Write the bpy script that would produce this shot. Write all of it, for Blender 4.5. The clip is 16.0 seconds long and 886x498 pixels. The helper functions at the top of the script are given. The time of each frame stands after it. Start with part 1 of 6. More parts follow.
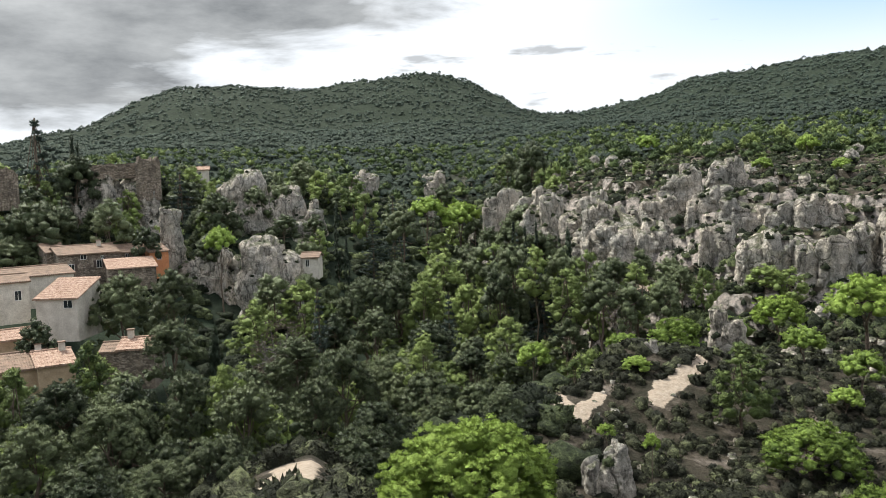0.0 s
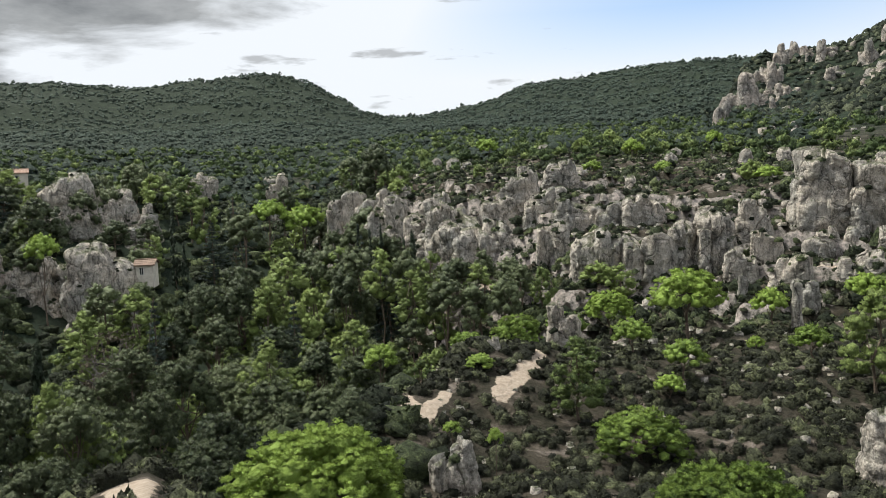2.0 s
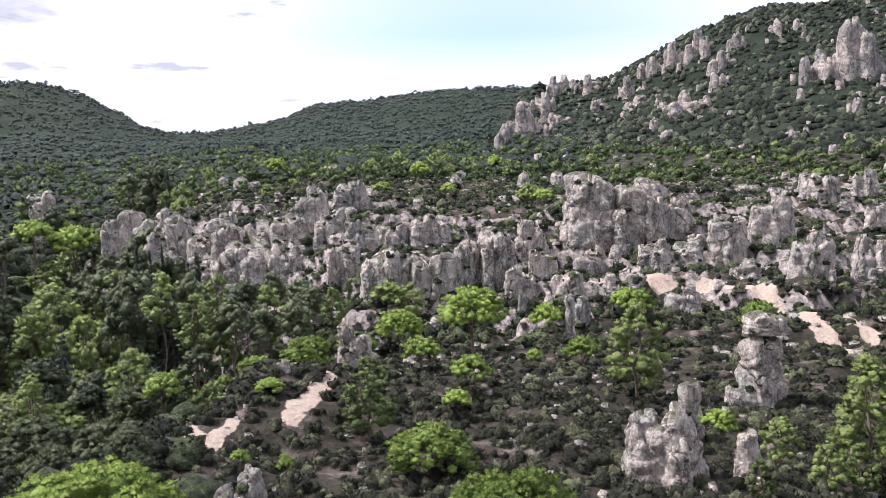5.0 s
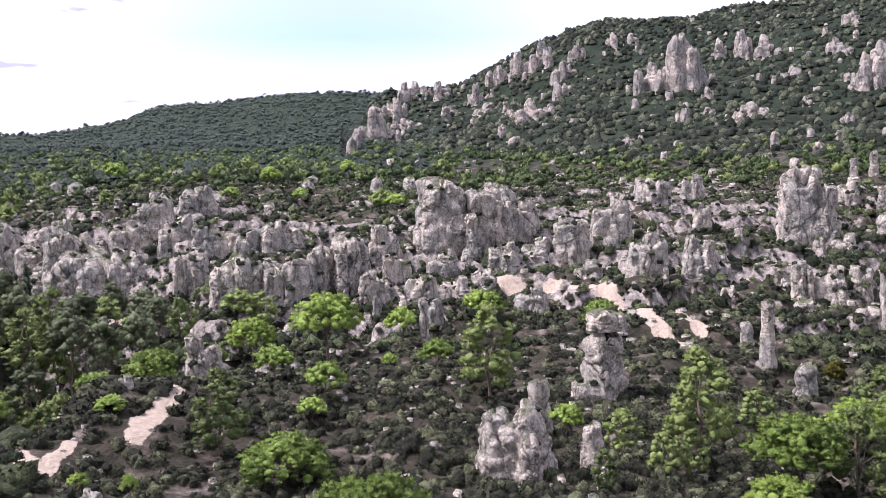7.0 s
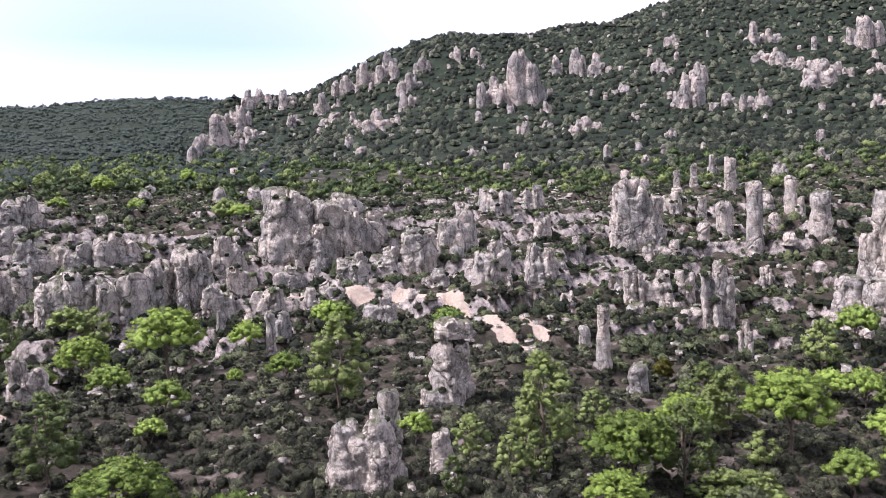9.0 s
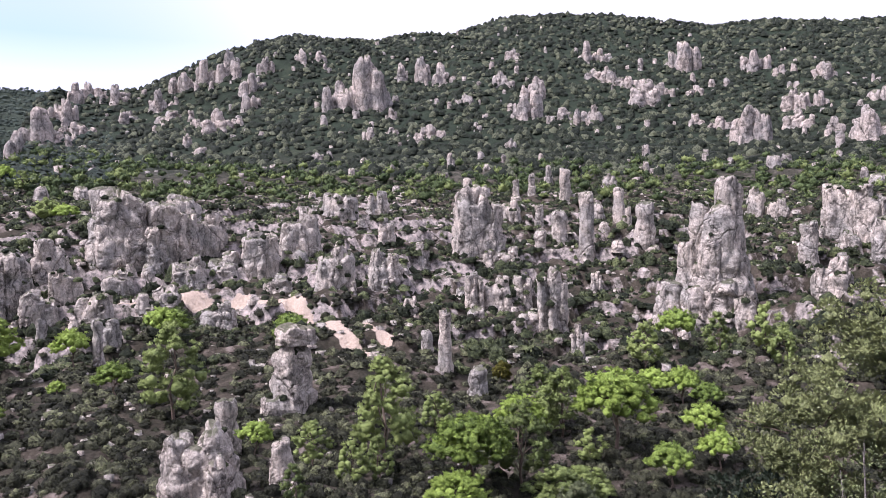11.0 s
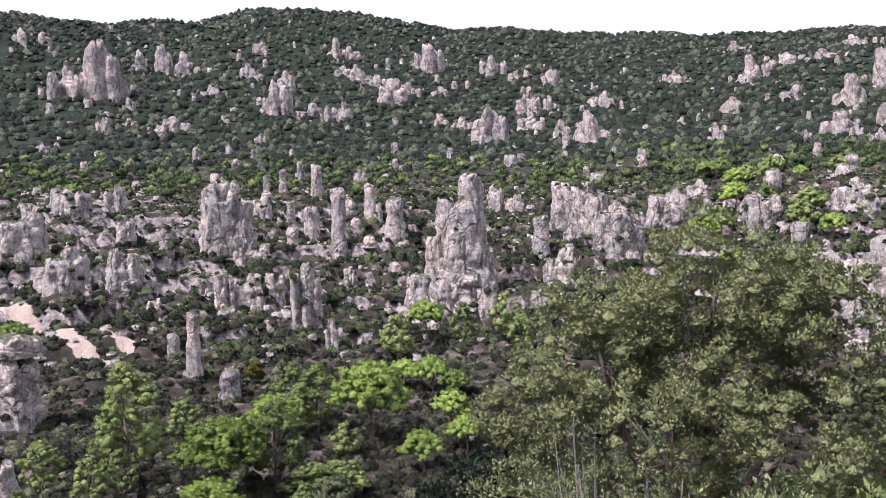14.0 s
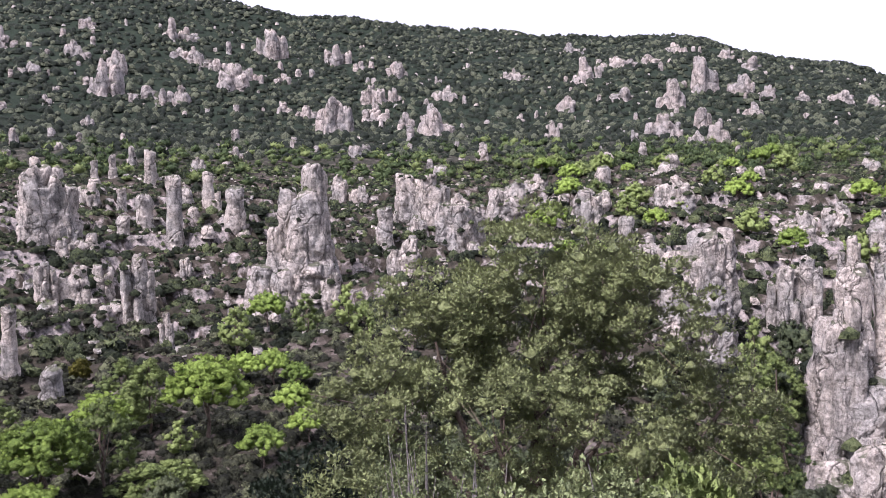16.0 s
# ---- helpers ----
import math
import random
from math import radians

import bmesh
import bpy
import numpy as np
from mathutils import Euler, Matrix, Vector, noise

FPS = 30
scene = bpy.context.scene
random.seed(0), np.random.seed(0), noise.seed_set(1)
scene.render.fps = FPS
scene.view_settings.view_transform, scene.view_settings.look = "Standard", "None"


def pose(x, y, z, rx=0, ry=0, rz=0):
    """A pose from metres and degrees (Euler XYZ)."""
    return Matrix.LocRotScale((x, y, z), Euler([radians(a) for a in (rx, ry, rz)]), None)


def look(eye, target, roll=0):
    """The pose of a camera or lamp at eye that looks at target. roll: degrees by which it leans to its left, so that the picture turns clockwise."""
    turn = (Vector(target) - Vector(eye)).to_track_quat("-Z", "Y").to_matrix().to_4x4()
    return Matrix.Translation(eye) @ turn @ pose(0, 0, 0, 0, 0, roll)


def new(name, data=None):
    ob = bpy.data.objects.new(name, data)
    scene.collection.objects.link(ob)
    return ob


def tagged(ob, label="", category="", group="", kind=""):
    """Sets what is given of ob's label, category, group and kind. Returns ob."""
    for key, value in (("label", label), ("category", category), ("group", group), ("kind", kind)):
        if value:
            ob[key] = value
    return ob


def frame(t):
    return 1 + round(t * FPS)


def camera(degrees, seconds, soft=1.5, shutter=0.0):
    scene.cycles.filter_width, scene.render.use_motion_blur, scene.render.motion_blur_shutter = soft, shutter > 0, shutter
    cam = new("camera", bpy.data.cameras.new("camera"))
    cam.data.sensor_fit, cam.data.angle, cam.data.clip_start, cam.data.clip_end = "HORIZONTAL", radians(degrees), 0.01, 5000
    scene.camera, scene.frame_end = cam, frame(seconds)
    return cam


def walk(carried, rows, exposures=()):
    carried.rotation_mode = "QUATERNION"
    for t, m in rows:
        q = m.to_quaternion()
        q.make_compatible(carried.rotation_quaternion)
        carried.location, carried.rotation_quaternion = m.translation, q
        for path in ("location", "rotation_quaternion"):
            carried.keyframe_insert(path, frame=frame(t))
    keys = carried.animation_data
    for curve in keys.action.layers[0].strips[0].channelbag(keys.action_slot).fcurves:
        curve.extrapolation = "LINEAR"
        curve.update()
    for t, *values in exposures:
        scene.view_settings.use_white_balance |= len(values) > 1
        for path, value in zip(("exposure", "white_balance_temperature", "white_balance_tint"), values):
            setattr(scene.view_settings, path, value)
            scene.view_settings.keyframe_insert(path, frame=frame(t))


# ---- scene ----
# The lookout stands at the middle of the plan, its feet at z = 0. Bearings are degrees, clockwise from the y axis.
cam = camera(57.8, 16.0, 0.6)
EYE = 1.7
ROWS = [
    (0.0, -0.000, 0.500, 1.70, 0.00, -4.00, 2.00),
    (0.5, 0.026, 0.499, 1.70, -3.02, -4.09, 1.88),
    (1.0, 0.051, 0.497, 1.70, -5.81, -4.14, 2.08),
    (1.5, 0.073, 0.495, 1.70, -8.42, -4.05, 2.28),
    (2.0, 0.096, 0.491, 1.70, -11.05, -4.23, 2.34),
    (2.5, 0.118, 0.486, 1.70, -13.69, -4.50, 2.23),
    (3.0, 0.141, 0.480, 1.70, -16.33, -4.49, 2.10),
    (3.5, 0.160, 0.474, 1.70, -18.63, -4.05, 2.17),
    (4.0, 0.178, 0.467, 1.70, -20.90, -3.55, 2.22),
    (6.5, 0.278, 0.416, 1.70, -33.72, -3.52, 1.93),
    (7.0, 0.296, 0.403, 1.70, -36.28, -3.36, 2.29),
    (7.5, 0.315, 0.388, 1.70, -39.01, -3.24, 2.26),
    (8.0, 0.334, 0.372, 1.70, -41.90, -3.35, 2.21),
    (8.5, 0.351, 0.356, 1.70, -44.52, -3.24, 2.44),
    (11.0, 0.424, 0.264, 1.70, -58.09, -3.08, 1.45),
    (11.5, 0.438, 0.242, 1.70, -61.11, -3.30, 1.46),
    (12.0, 0.449, 0.219, 1.70, -63.97, -3.50, 1.41),
    (12.5, 0.460, 0.195, 1.70, -66.99, -3.61, 1.40),
    (13.0, 0.470, 0.171, 1.70, -70.02, -3.76, 1.23),
    (13.5, 0.478, 0.147, 1.70, -72.91, -3.94, 1.17),
    (14.0, 0.484, 0.124, 1.70, -75.59, -3.81, 1.55),
    (14.5, 0.490, 0.101, 1.70, -78.36, -3.84, 1.40),
    (15.0, 0.494, 0.077, 1.70, -81.12, -4.14, 0.81),
    (15.5, 0.497, 0.054, 1.70, -83.85, -4.37, 0.48),
    (16.0, 0.499, 0.030, 1.70, -86.61, -4.63, 0.48),
]
walk(cam, [(t, pose(x, y, z, 90 + pitch, roll, yaw)) for t, x, y, z, yaw, pitch, roll in ROWS],
     exposures=[(0.0, 0.70, 6500, 4), (0.5, 0.53, 6500, 4), (2.0, 0.50, 6500, 4), (3.0, 0.62, 6450, 7), (3.6, 0.85, 6300, 11), (6.5, 0.97, 5950, 26), (7.0, 1.0, 5950, 26), (11.0, 0.92, 5900, 29), (16.0, 0.84, 5850, 29)])

# ---- sky and sun ----
SUN_BEARING, SUN_HEIGHT = -48.0, 56.0
world = bpy.data.worlds.new("sky")
scene.world = world
world.use_nodes = True
wn, wl = world.node_tree.nodes, world.node_tree.links
wn.clear()


def node(tree_nodes, kind, **values):
    n = tree_nodes.new(kind)
    for key, value in values.items():
        n.inputs[key].default_value = value
    return n


sky = wn.new("ShaderNodeTexSky")
sky.sky_type, sky.sun_disc = "NISHITA", False
sky.sun_elevation, sky.sun_rotation = radians(SUN_HEIGHT), radians(SUN_BEARING)
sky.air_density, sky.dust_density, sky.ozone_density = 1.0, 0.1, 4.0
gain = wn.new("ShaderNodeVectorMath")
gain.operation = "MULTIPLY"
gain.inputs[1].default_value = (0.058, 0.094, 0.122)
wl.new(sky.outputs[0], gain.inputs[0])
coord = wn.new("ShaderNodeTexCoord")
# a thin bright veil of high cloud over most of the sky
veil_map = node(wn, "ShaderNodeMapping", Scale=(1.0, 1.0, 3.0))
wl.new(coord.outputs["Generated"], veil_map.inputs[0])
veil_noise = node(wn, "ShaderNodeTexNoise", Scale=6.0, Detail=6.0, Roughness=0.6)
wl.new(veil_map.outputs[0], veil_noise.inputs["Vector"])
split = wn.new("ShaderNodeSeparateXYZ")
wl.new(coord.outputs["Generated"], split.inputs[0])
# the veil thins out high in the north
blue_edge = wn.new("ShaderNodeVectorMath")
blue_edge.operation = "DOT_PRODUCT"
blue_edge.inputs[1].default_value = (0.02, 0.0, 1.0)
wl.new(coord.outputs["Generated"], blue_edge.inputs[0])
blue_up = node(wn, "ShaderNodeMapRange")
for i, v in ((1, 0.135), (2, 0.21), (3, 0.0), (4, 0.6)):
    blue_up.inputs[i].default_value = v
wl.new(blue_edge.outputs["Value"], blue_up.inputs[0])
blue_side = node(wn, "ShaderNodeMapRange")
for i, v in ((1, 0.915), (2, 0.985), (3, 0.0), (4, 1.0)):
    blue_side.inputs[i].default_value = v
blue_way = wn.new("ShaderNodeVectorMath")
blue_way.operation = "DOT_PRODUCT"
blue_way.inputs[1].default_value = (0.50, 0.866, 0.0)
wl.new(coord.outputs["Generated"], blue_way.inputs[0])
wl.new(blue_way.outputs["Value"], blue_side.inputs[0])
blue_top = node(wn, "ShaderNodeMapRange")
for i, v in ((1, 0.32), (2, 0.5), (3, 1.0), (4, 0.3)):
    blue_top.inputs[i].default_value = v
wl.new(split.outputs["Z"], blue_top.inputs[0])
blue_a, blue_b, blue_range = (wn.new("ShaderNodeMath") for _ in range(3))
blue_a.operation, blue_b.operation, blue_range.operation = "MULTIPLY", "MULTIPLY", "SUBTRACT"
wl.new(blue_up.outputs[0], blue_a.inputs[0])
wl.new(blue_side.outputs[0], blue_a.inputs[1])
wl.new(blue_a.outputs[0], blue_b.inputs[0])
wl.new(blue_top.outputs[0], blue_b.inputs[1])
blue_range.inputs[0].default_value = 1.0
wl.new(blue_b.outputs[0], blue_range.inputs[1])
veil_mix = wn.new("ShaderNodeMix")
veil_mix.data_type = "RGBA"
veil_mix.inputs["B"].default_value = (0.66, 0.67, 0.73, 1)
wl.new(blue_range.outputs[0], veil_mix.inputs["Factor"])
wl.new(gain.outputs[0], veil_mix.inputs["A"])
# grey evening clouds
cloud_map = node(wn, "ShaderNodeMapping", Scale=(1.0, 1.0, 3.6), Location=(0.35, 0.2, 0.0))
wl.new(coord.outputs["Generated"], cloud_map.inputs[0])
cloud_noise = node(wn, "ShaderNodeTexNoise", Scale=3.2, Detail=7.0, Roughness=0.55, Distortion=0.3)
wl.new(cloud_map.outputs[0], cloud_noise.inputs["Vector"])
# a bank of cloud in the west, its lower edge falling away to the south
edge = wn.new("ShaderNodeVectorMath")
edge.operation = "DOT_PRODUCT"
edge.inputs[1].default_value = (-0.25, 0.0, 1.0)
wl.new(coord.outputs["Generated"], edge.inputs[0])
bank = node(wn, "ShaderNodeMapRange")
for i, v in ((1, 0.165), (2, 0.27), (3, -0.20), (4, 0.25)):
    bank.inputs[i].default_value = v
wl.new(edge.outputs["Value"], bank.inputs[0])
overhead = node(wn, "ShaderNodeMapRange")
for i, v in ((1, 0.30), (2, 0.45), (3, 0.0), (4, 0.6)):
    overhead.inputs[i].default_value = v
wl.new(split.outputs["Z"], overhead.inputs[0])
open_top = wn.new("ShaderNodeMath")
open_top.operation = "SUBTRACT"
wl.new(bank.outputs[0], open_top.inputs[0])
wl.new(overhead.outputs[0], open_top.inputs[1])
add = wn.new("ShaderNodeMath")
wl.new(cloud_noise.outputs["Fac"], add.inputs[0])
wl.new(open_top.outputs[0], add.inputs[1])
cloud_ramp = wn.new("ShaderNodeValToRGB")
cloud_ramp.color_ramp.elements[0].position, cloud_ramp.color_ramp.elements[1].position = 0.52, 0.63
cloud_ramp.color_ramp.elements[0].color, cloud_ramp.color_ramp.elements[1].color = (0, 0, 0, 1), (1, 1, 1, 1)
wl.new(add.outputs[0], cloud_ramp.inputs[0])
cloud_mix = wn.new("ShaderNodeMix")
cloud_mix.data_type = "RGBA"
cloud_tone = wn.new("ShaderNodeValToRGB")
cloud_tone.color_ramp.elements[0].color, cloud_tone.color_ramp.elements[1].color = (0.15, 0.155, 0.17, 1), (0.40, 0.40, 0.42, 1)
cloud_tone.color_ramp.elements[0].position, cloud_tone.color_ramp.elements[1].position = 0.3, 0.7
wl.new(veil_noise.outputs["Fac"], cloud_tone.inputs[0])
wl.new(cloud_tone.outputs[0], cloud_mix.inputs["B"])
wl.new(cloud_ramp.outputs[0], cloud_mix.inputs["Factor"])
wl.new(veil_mix.outputs["Result"], cloud_mix.inputs["A"])
# small flat cloudlets low in the north
let_map = node(wn, "ShaderNodeMapping", Scale=(1.0, 1.0, 5.0), Location=(0.7, 0.1, 0.3))
wl.new(coord.outputs["Generated"], let_map.inputs[0])
let_noise = node(wn, "ShaderNodeTexNoise", Scale=7.0, Detail=5.0, Roughness=0.55)
wl.new(let_map.outputs[0], let_noise.inputs["Vector"])
let_way = wn.new("ShaderNodeVectorMath")
let_way.operation = "DOT_PRODUCT"
let_way.inputs[1].default_value = (0.12, 0.993, 0.0)
wl.new(coord.outputs["Generated"], let_way.inputs[0])
let_side = node(wn, "ShaderNodeMapRange")
for i, v in ((1, 0.90), (2, 0.96), (3, -0.3), (4, 0.0)):
    let_side.inputs[i].default_value = v
wl.new(let_way.outputs["Value"], let_side.inputs[0])
let_sum = wn.new("ShaderNodeMath")
wl.new(let_noise.outputs["Fac"], let_sum.inputs[0])
wl.new(let_side.outputs[0], let_sum.inputs[1])
let_ramp = node(wn, "ShaderNodeMapRange")
for i, v in ((1, 0.60), (2, 0.66), (3, 0.0), (4, 0.75)):
    let_ramp.inputs[i].default_value = v
wl.new(let_sum.outputs[0], let_ramp.inputs[0])
let_mix = wn.new("ShaderNodeMix")
let_mix.data_type = "RGBA"
let_mix.inputs["B"].default_value = (0.30, 0.30, 0.32, 1)
wl.new(let_ramp.outputs[0], let_mix.inputs["Factor"])
wl.new(cloud_mix.outputs["Result"], let_mix.inputs["A"])
back = node(wn, "ShaderNodeBackground", Strength=1.0)
wl.new(let_mix.outputs["Result"], back.inputs[0])
wl.new(back.outputs[0], wn.new("ShaderNodeOutputWorld").inputs[0])

sun_data = bpy.data.lights.new("sun", "SUN")
sun_data.energy, sun_data.angle, sun_data.color = 4.6, radians(14), (1.0, 0.94, 0.86)
sun = new("sun", sun_data)
sun.matrix_world = look((0, 0, 300), Vector((0, 0, 300)) - Vector((math.sin(radians(SUN_BEARING)), math.cos(radians(SUN_BEARING)), math.tan(radians(SUN_HEIGHT)))))


# ---- materials ----
def shader(name):
    m = bpy.data.materials.new(name)
    m.use_nodes = True
    n, l = m.node_tree.nodes, m.node_tree.links
    return m, n, l, n["Principled BSDF"]


def ramp(n, l, source, stops):
    r = n.new("ShaderNodeValToRGB")
    e = r.color_ramp.elements
    while len(e) < len(stops):
        e.new(0.5)
    for k, (p, c) in zip(e, stops):
        k.position, k.color = p, (*c, 1)
    l.new(source, r.inputs[0])
    return r.outputs[0]


def mix(n, l, fac, a, b, kind="MIX"):
    m = n.new("ShaderNodeMix")
    m.data_type, m.blend_type = "RGBA", kind
    for key, value in (("Factor", fac), ("A", a), ("B", b)):
        if isinstance(value, (int, float)):
            m.inputs[key].default_value = value
        elif isinstance(value, tuple):
            m.inputs[key].default_value = (*value, 1)
        else:
            l.new(value, m.inputs[key])
    return m.outputs["Result"]


def noise_tex(n, l, scale, detail=4.0, rough=0.55, stretch=(1, 1, 1), vec=None):
    mp = n.new("ShaderNodeMapping")
    mp.inputs["Scale"].default_value = stretch
    if vec is None:
        vec = n.new("ShaderNodeNewGeometry").outputs["Position"]
    l.new(vec, mp.inputs[0])
    t = n.new("ShaderNodeTexNoise")
    t.inputs["Scale"].default_value, t.inputs["Detail"].default_value, t.inputs["Roughness"].default_value = scale, detail, rough
    l.new(mp.outputs[0], t.inputs["Vector"])
    return t.outputs["Fac"]


def bump(n, l, b, height, strength, distance):
    k = n.new("ShaderNodeBump")
    k.inputs["Strength"].default_value, k.inputs["Distance"].default_value = strength, distance
    l.new(height, k.inputs["Height"])
    l.new(k.outputs[0], b.inputs["Normal"])


def limestone(name, pale, grey, dark, scale=1.0):
    """Weathered dolomite: pale and pinkish where fresh, grey on top, dark lichen in runs."""
    m, n, l, b = shader(name)
    big = noise_tex(n, l, 0.22 / scale, 5, 0.6)
    fine = noise_tex(n, l, 2.2 / scale, 6, 0.7)
    runs = noise_tex(n, l, 1.1 / scale, 5, 0.65, (1, 1, 0.22))
    bands = noise_tex(n, l, 0.5 / scale, 3, 0.6, (0.5, 0.5, 1.6))
    col = mix(n, l, ramp(n, l, big, [(0.38, (0, 0, 0)), (0.62, (1, 1, 1))]), pale, grey)
    col = mix(n, l, ramp(n, l, runs, [(0.51, (0, 0, 0)), (0.66, (0.7, 0.7, 0.7))]), col, dark)
    col = mix(n, l, ramp(n, l, fine, [(0.28, (0.6, 0.6, 0.6)), (0.38, (0, 0, 0))]), col, dark)
    shade = ramp(n, l, noise_tex(n, l, 5.0 / scale, 6, 0.8), [(0.30, (0.45, 0.45, 0.46)), (0.44, (0.92, 0.92, 0.92)), (0.66, (1.22, 1.21, 1.20))])
    col = mix(n, l, 1.0, col, shade, "MULTIPLY")
    mottle = ramp(n, l, noise_tex(n, l, 1.5 / scale, 8, 0.78, (1, 1, 0.7)), [(0.36, (0.42, 0.42, 0.42)), (0.47, (0.86, 0.86, 0.86)), (0.60, (1.12, 1.12, 1.11))])
    col = mix(n, l, 1.0, col, mottle, "MULTIPLY")
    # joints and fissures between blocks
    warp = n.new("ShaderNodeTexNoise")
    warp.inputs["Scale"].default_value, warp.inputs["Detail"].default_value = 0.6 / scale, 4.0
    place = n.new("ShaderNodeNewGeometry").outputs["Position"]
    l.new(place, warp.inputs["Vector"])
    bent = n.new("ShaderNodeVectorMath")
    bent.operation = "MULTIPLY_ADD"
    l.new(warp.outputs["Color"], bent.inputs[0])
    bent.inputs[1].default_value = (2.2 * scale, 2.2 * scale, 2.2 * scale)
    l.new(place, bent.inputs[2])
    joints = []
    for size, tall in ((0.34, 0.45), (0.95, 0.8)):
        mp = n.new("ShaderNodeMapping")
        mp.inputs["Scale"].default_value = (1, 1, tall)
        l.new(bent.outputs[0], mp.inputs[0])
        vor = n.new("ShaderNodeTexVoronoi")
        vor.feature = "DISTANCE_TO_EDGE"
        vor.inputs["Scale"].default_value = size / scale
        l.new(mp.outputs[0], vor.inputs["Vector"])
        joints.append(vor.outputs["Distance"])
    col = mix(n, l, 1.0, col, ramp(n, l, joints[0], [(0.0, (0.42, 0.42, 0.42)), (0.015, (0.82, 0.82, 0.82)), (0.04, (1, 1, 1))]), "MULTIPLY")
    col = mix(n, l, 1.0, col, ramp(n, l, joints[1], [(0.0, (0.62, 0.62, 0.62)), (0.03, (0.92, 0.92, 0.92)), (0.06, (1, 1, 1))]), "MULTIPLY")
    cut = ramp(n, l, joints[0], [(0.0, (0, 0, 0)), (0.05, (0.5, 0.5, 0.5))])
    geo = n.new("ShaderNodeNewGeometry")
    up = n.new("ShaderNodeSeparateXYZ")
    l.new(geo.outputs["Normal"], up.inputs[0])
    ledge = n.new("ShaderNodeMath")
    ledge.operation = "MULTIPLY"
    l.new(up.outputs["Z"], ledge.inputs[0])
    l.new(noise_tex(n, l, 0.9 / scale, 4, 0.6), ledge.inputs[1])
    col = mix(n, l, ramp(n, l, ledge.outputs[0], [(0.33, (0, 0, 0)), (0.44, (0.8, 0.8, 0.8))]), col, (0.075, 0.085, 0.045))
    l.new(col, b.inputs["Base Color"])
    b.inputs["Roughness"].default_value = 0.92
    b.inputs["Specular IOR Level"].default_value = 0.2
    h = n.new("ShaderNodeMath")
    l.new(fine, h.inputs[0])
    l.new(bands, h.inputs[1])
    h2 = n.new("ShaderNodeMath")
    h2.operation = "MULTIPLY_ADD"
    l.new(runs, h2.inputs[0])
    h2.inputs[1].default_value = 1.2
    l.new(h.outputs[0], h2.inputs[2])
    h3 = n.new("ShaderNodeMath")
    l.new(h2.outputs[0], h3.inputs[0])
    l.new(cut, h3.inputs[1])
    bump(n, l, b, h3.outputs[0], 1.0, 0.5 * scale)
    return m


def foliage(name, dark, light, rough=0.55, glow=0.15, grain=4.0, lift=0.0):
    """Leaves: every leaf and every tree a little different, with leaf grain and the shade of gaps painted in, a little
    light passing through.
    """
    m, n, l, b = shader(name)
    geo = n.new("ShaderNodeNewGeometry")
    info = n.new("ShaderNodeObjectInfo")
    patch = noise_tex(n, l, 0.7, 3)
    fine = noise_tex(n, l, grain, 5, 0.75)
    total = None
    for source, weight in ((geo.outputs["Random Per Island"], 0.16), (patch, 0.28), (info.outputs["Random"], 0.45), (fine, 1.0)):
        s = n.new("ShaderNodeMath")
        s.operation = "MULTIPLY_ADD"
        l.new(source, s.inputs[0])
        s.inputs[1].default_value = weight
        if total is None:
            s.inputs[2].default_value = 0.0
        else:
            l.new(total, s.inputs[2])
        total = s.outputs[0]
    half = n.new("ShaderNodeMath")
    half.operation = "MULTIPLY_ADD"
    l.new(total, half.inputs[0])
    half.inputs[1].default_value = 0.455
    half.inputs[2].default_value = 0.127
    # the darkest stop is shade between leaves, put into the colour
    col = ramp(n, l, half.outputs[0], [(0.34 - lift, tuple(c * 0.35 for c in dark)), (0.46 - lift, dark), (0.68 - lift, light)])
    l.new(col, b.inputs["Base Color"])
    b.inputs["Roughness"].default_value = rough
    b.inputs["Specular IOR Level"].default_value = 0.25
    bump(n, l, b, fine, 1.0, 0.45)
    tr = n.new("ShaderNodeBsdfTranslucent")
    l.new(col, tr.inputs[0])
    ms = n.new("ShaderNodeMixShader")
    ms.inputs[0].default_value = glow
    l.new(b.outputs[0], ms.inputs[1])
    l.new(tr.outputs[0], ms.inputs[2])
    l.new(ms.outputs[0], n["Material Output"].inputs["Surface"])
    return m


def cover(name, stops, grain=2.2):
    """Massed scrub and far woods: one colour to each bush, from its tint, its grain painting leaves and the shaded gaps
    between.
    """
    m, n, l, b = shader(name)
    at = n.new("ShaderNodeAttribute")
    at.attribute_name = "tint"
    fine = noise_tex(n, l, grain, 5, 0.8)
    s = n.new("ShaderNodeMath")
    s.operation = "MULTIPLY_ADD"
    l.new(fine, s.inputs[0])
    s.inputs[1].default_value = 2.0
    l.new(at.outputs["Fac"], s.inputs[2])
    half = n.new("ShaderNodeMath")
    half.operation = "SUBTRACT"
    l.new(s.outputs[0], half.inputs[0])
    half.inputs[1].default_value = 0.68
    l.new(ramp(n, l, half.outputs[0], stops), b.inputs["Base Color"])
    b.inputs["Roughness"].default_value = 0.8
    b.inputs["Specular IOR Level"].default_value = 0.15
    bump(n, l, b, fine, 1.0, 1.6 / grain)
    return m


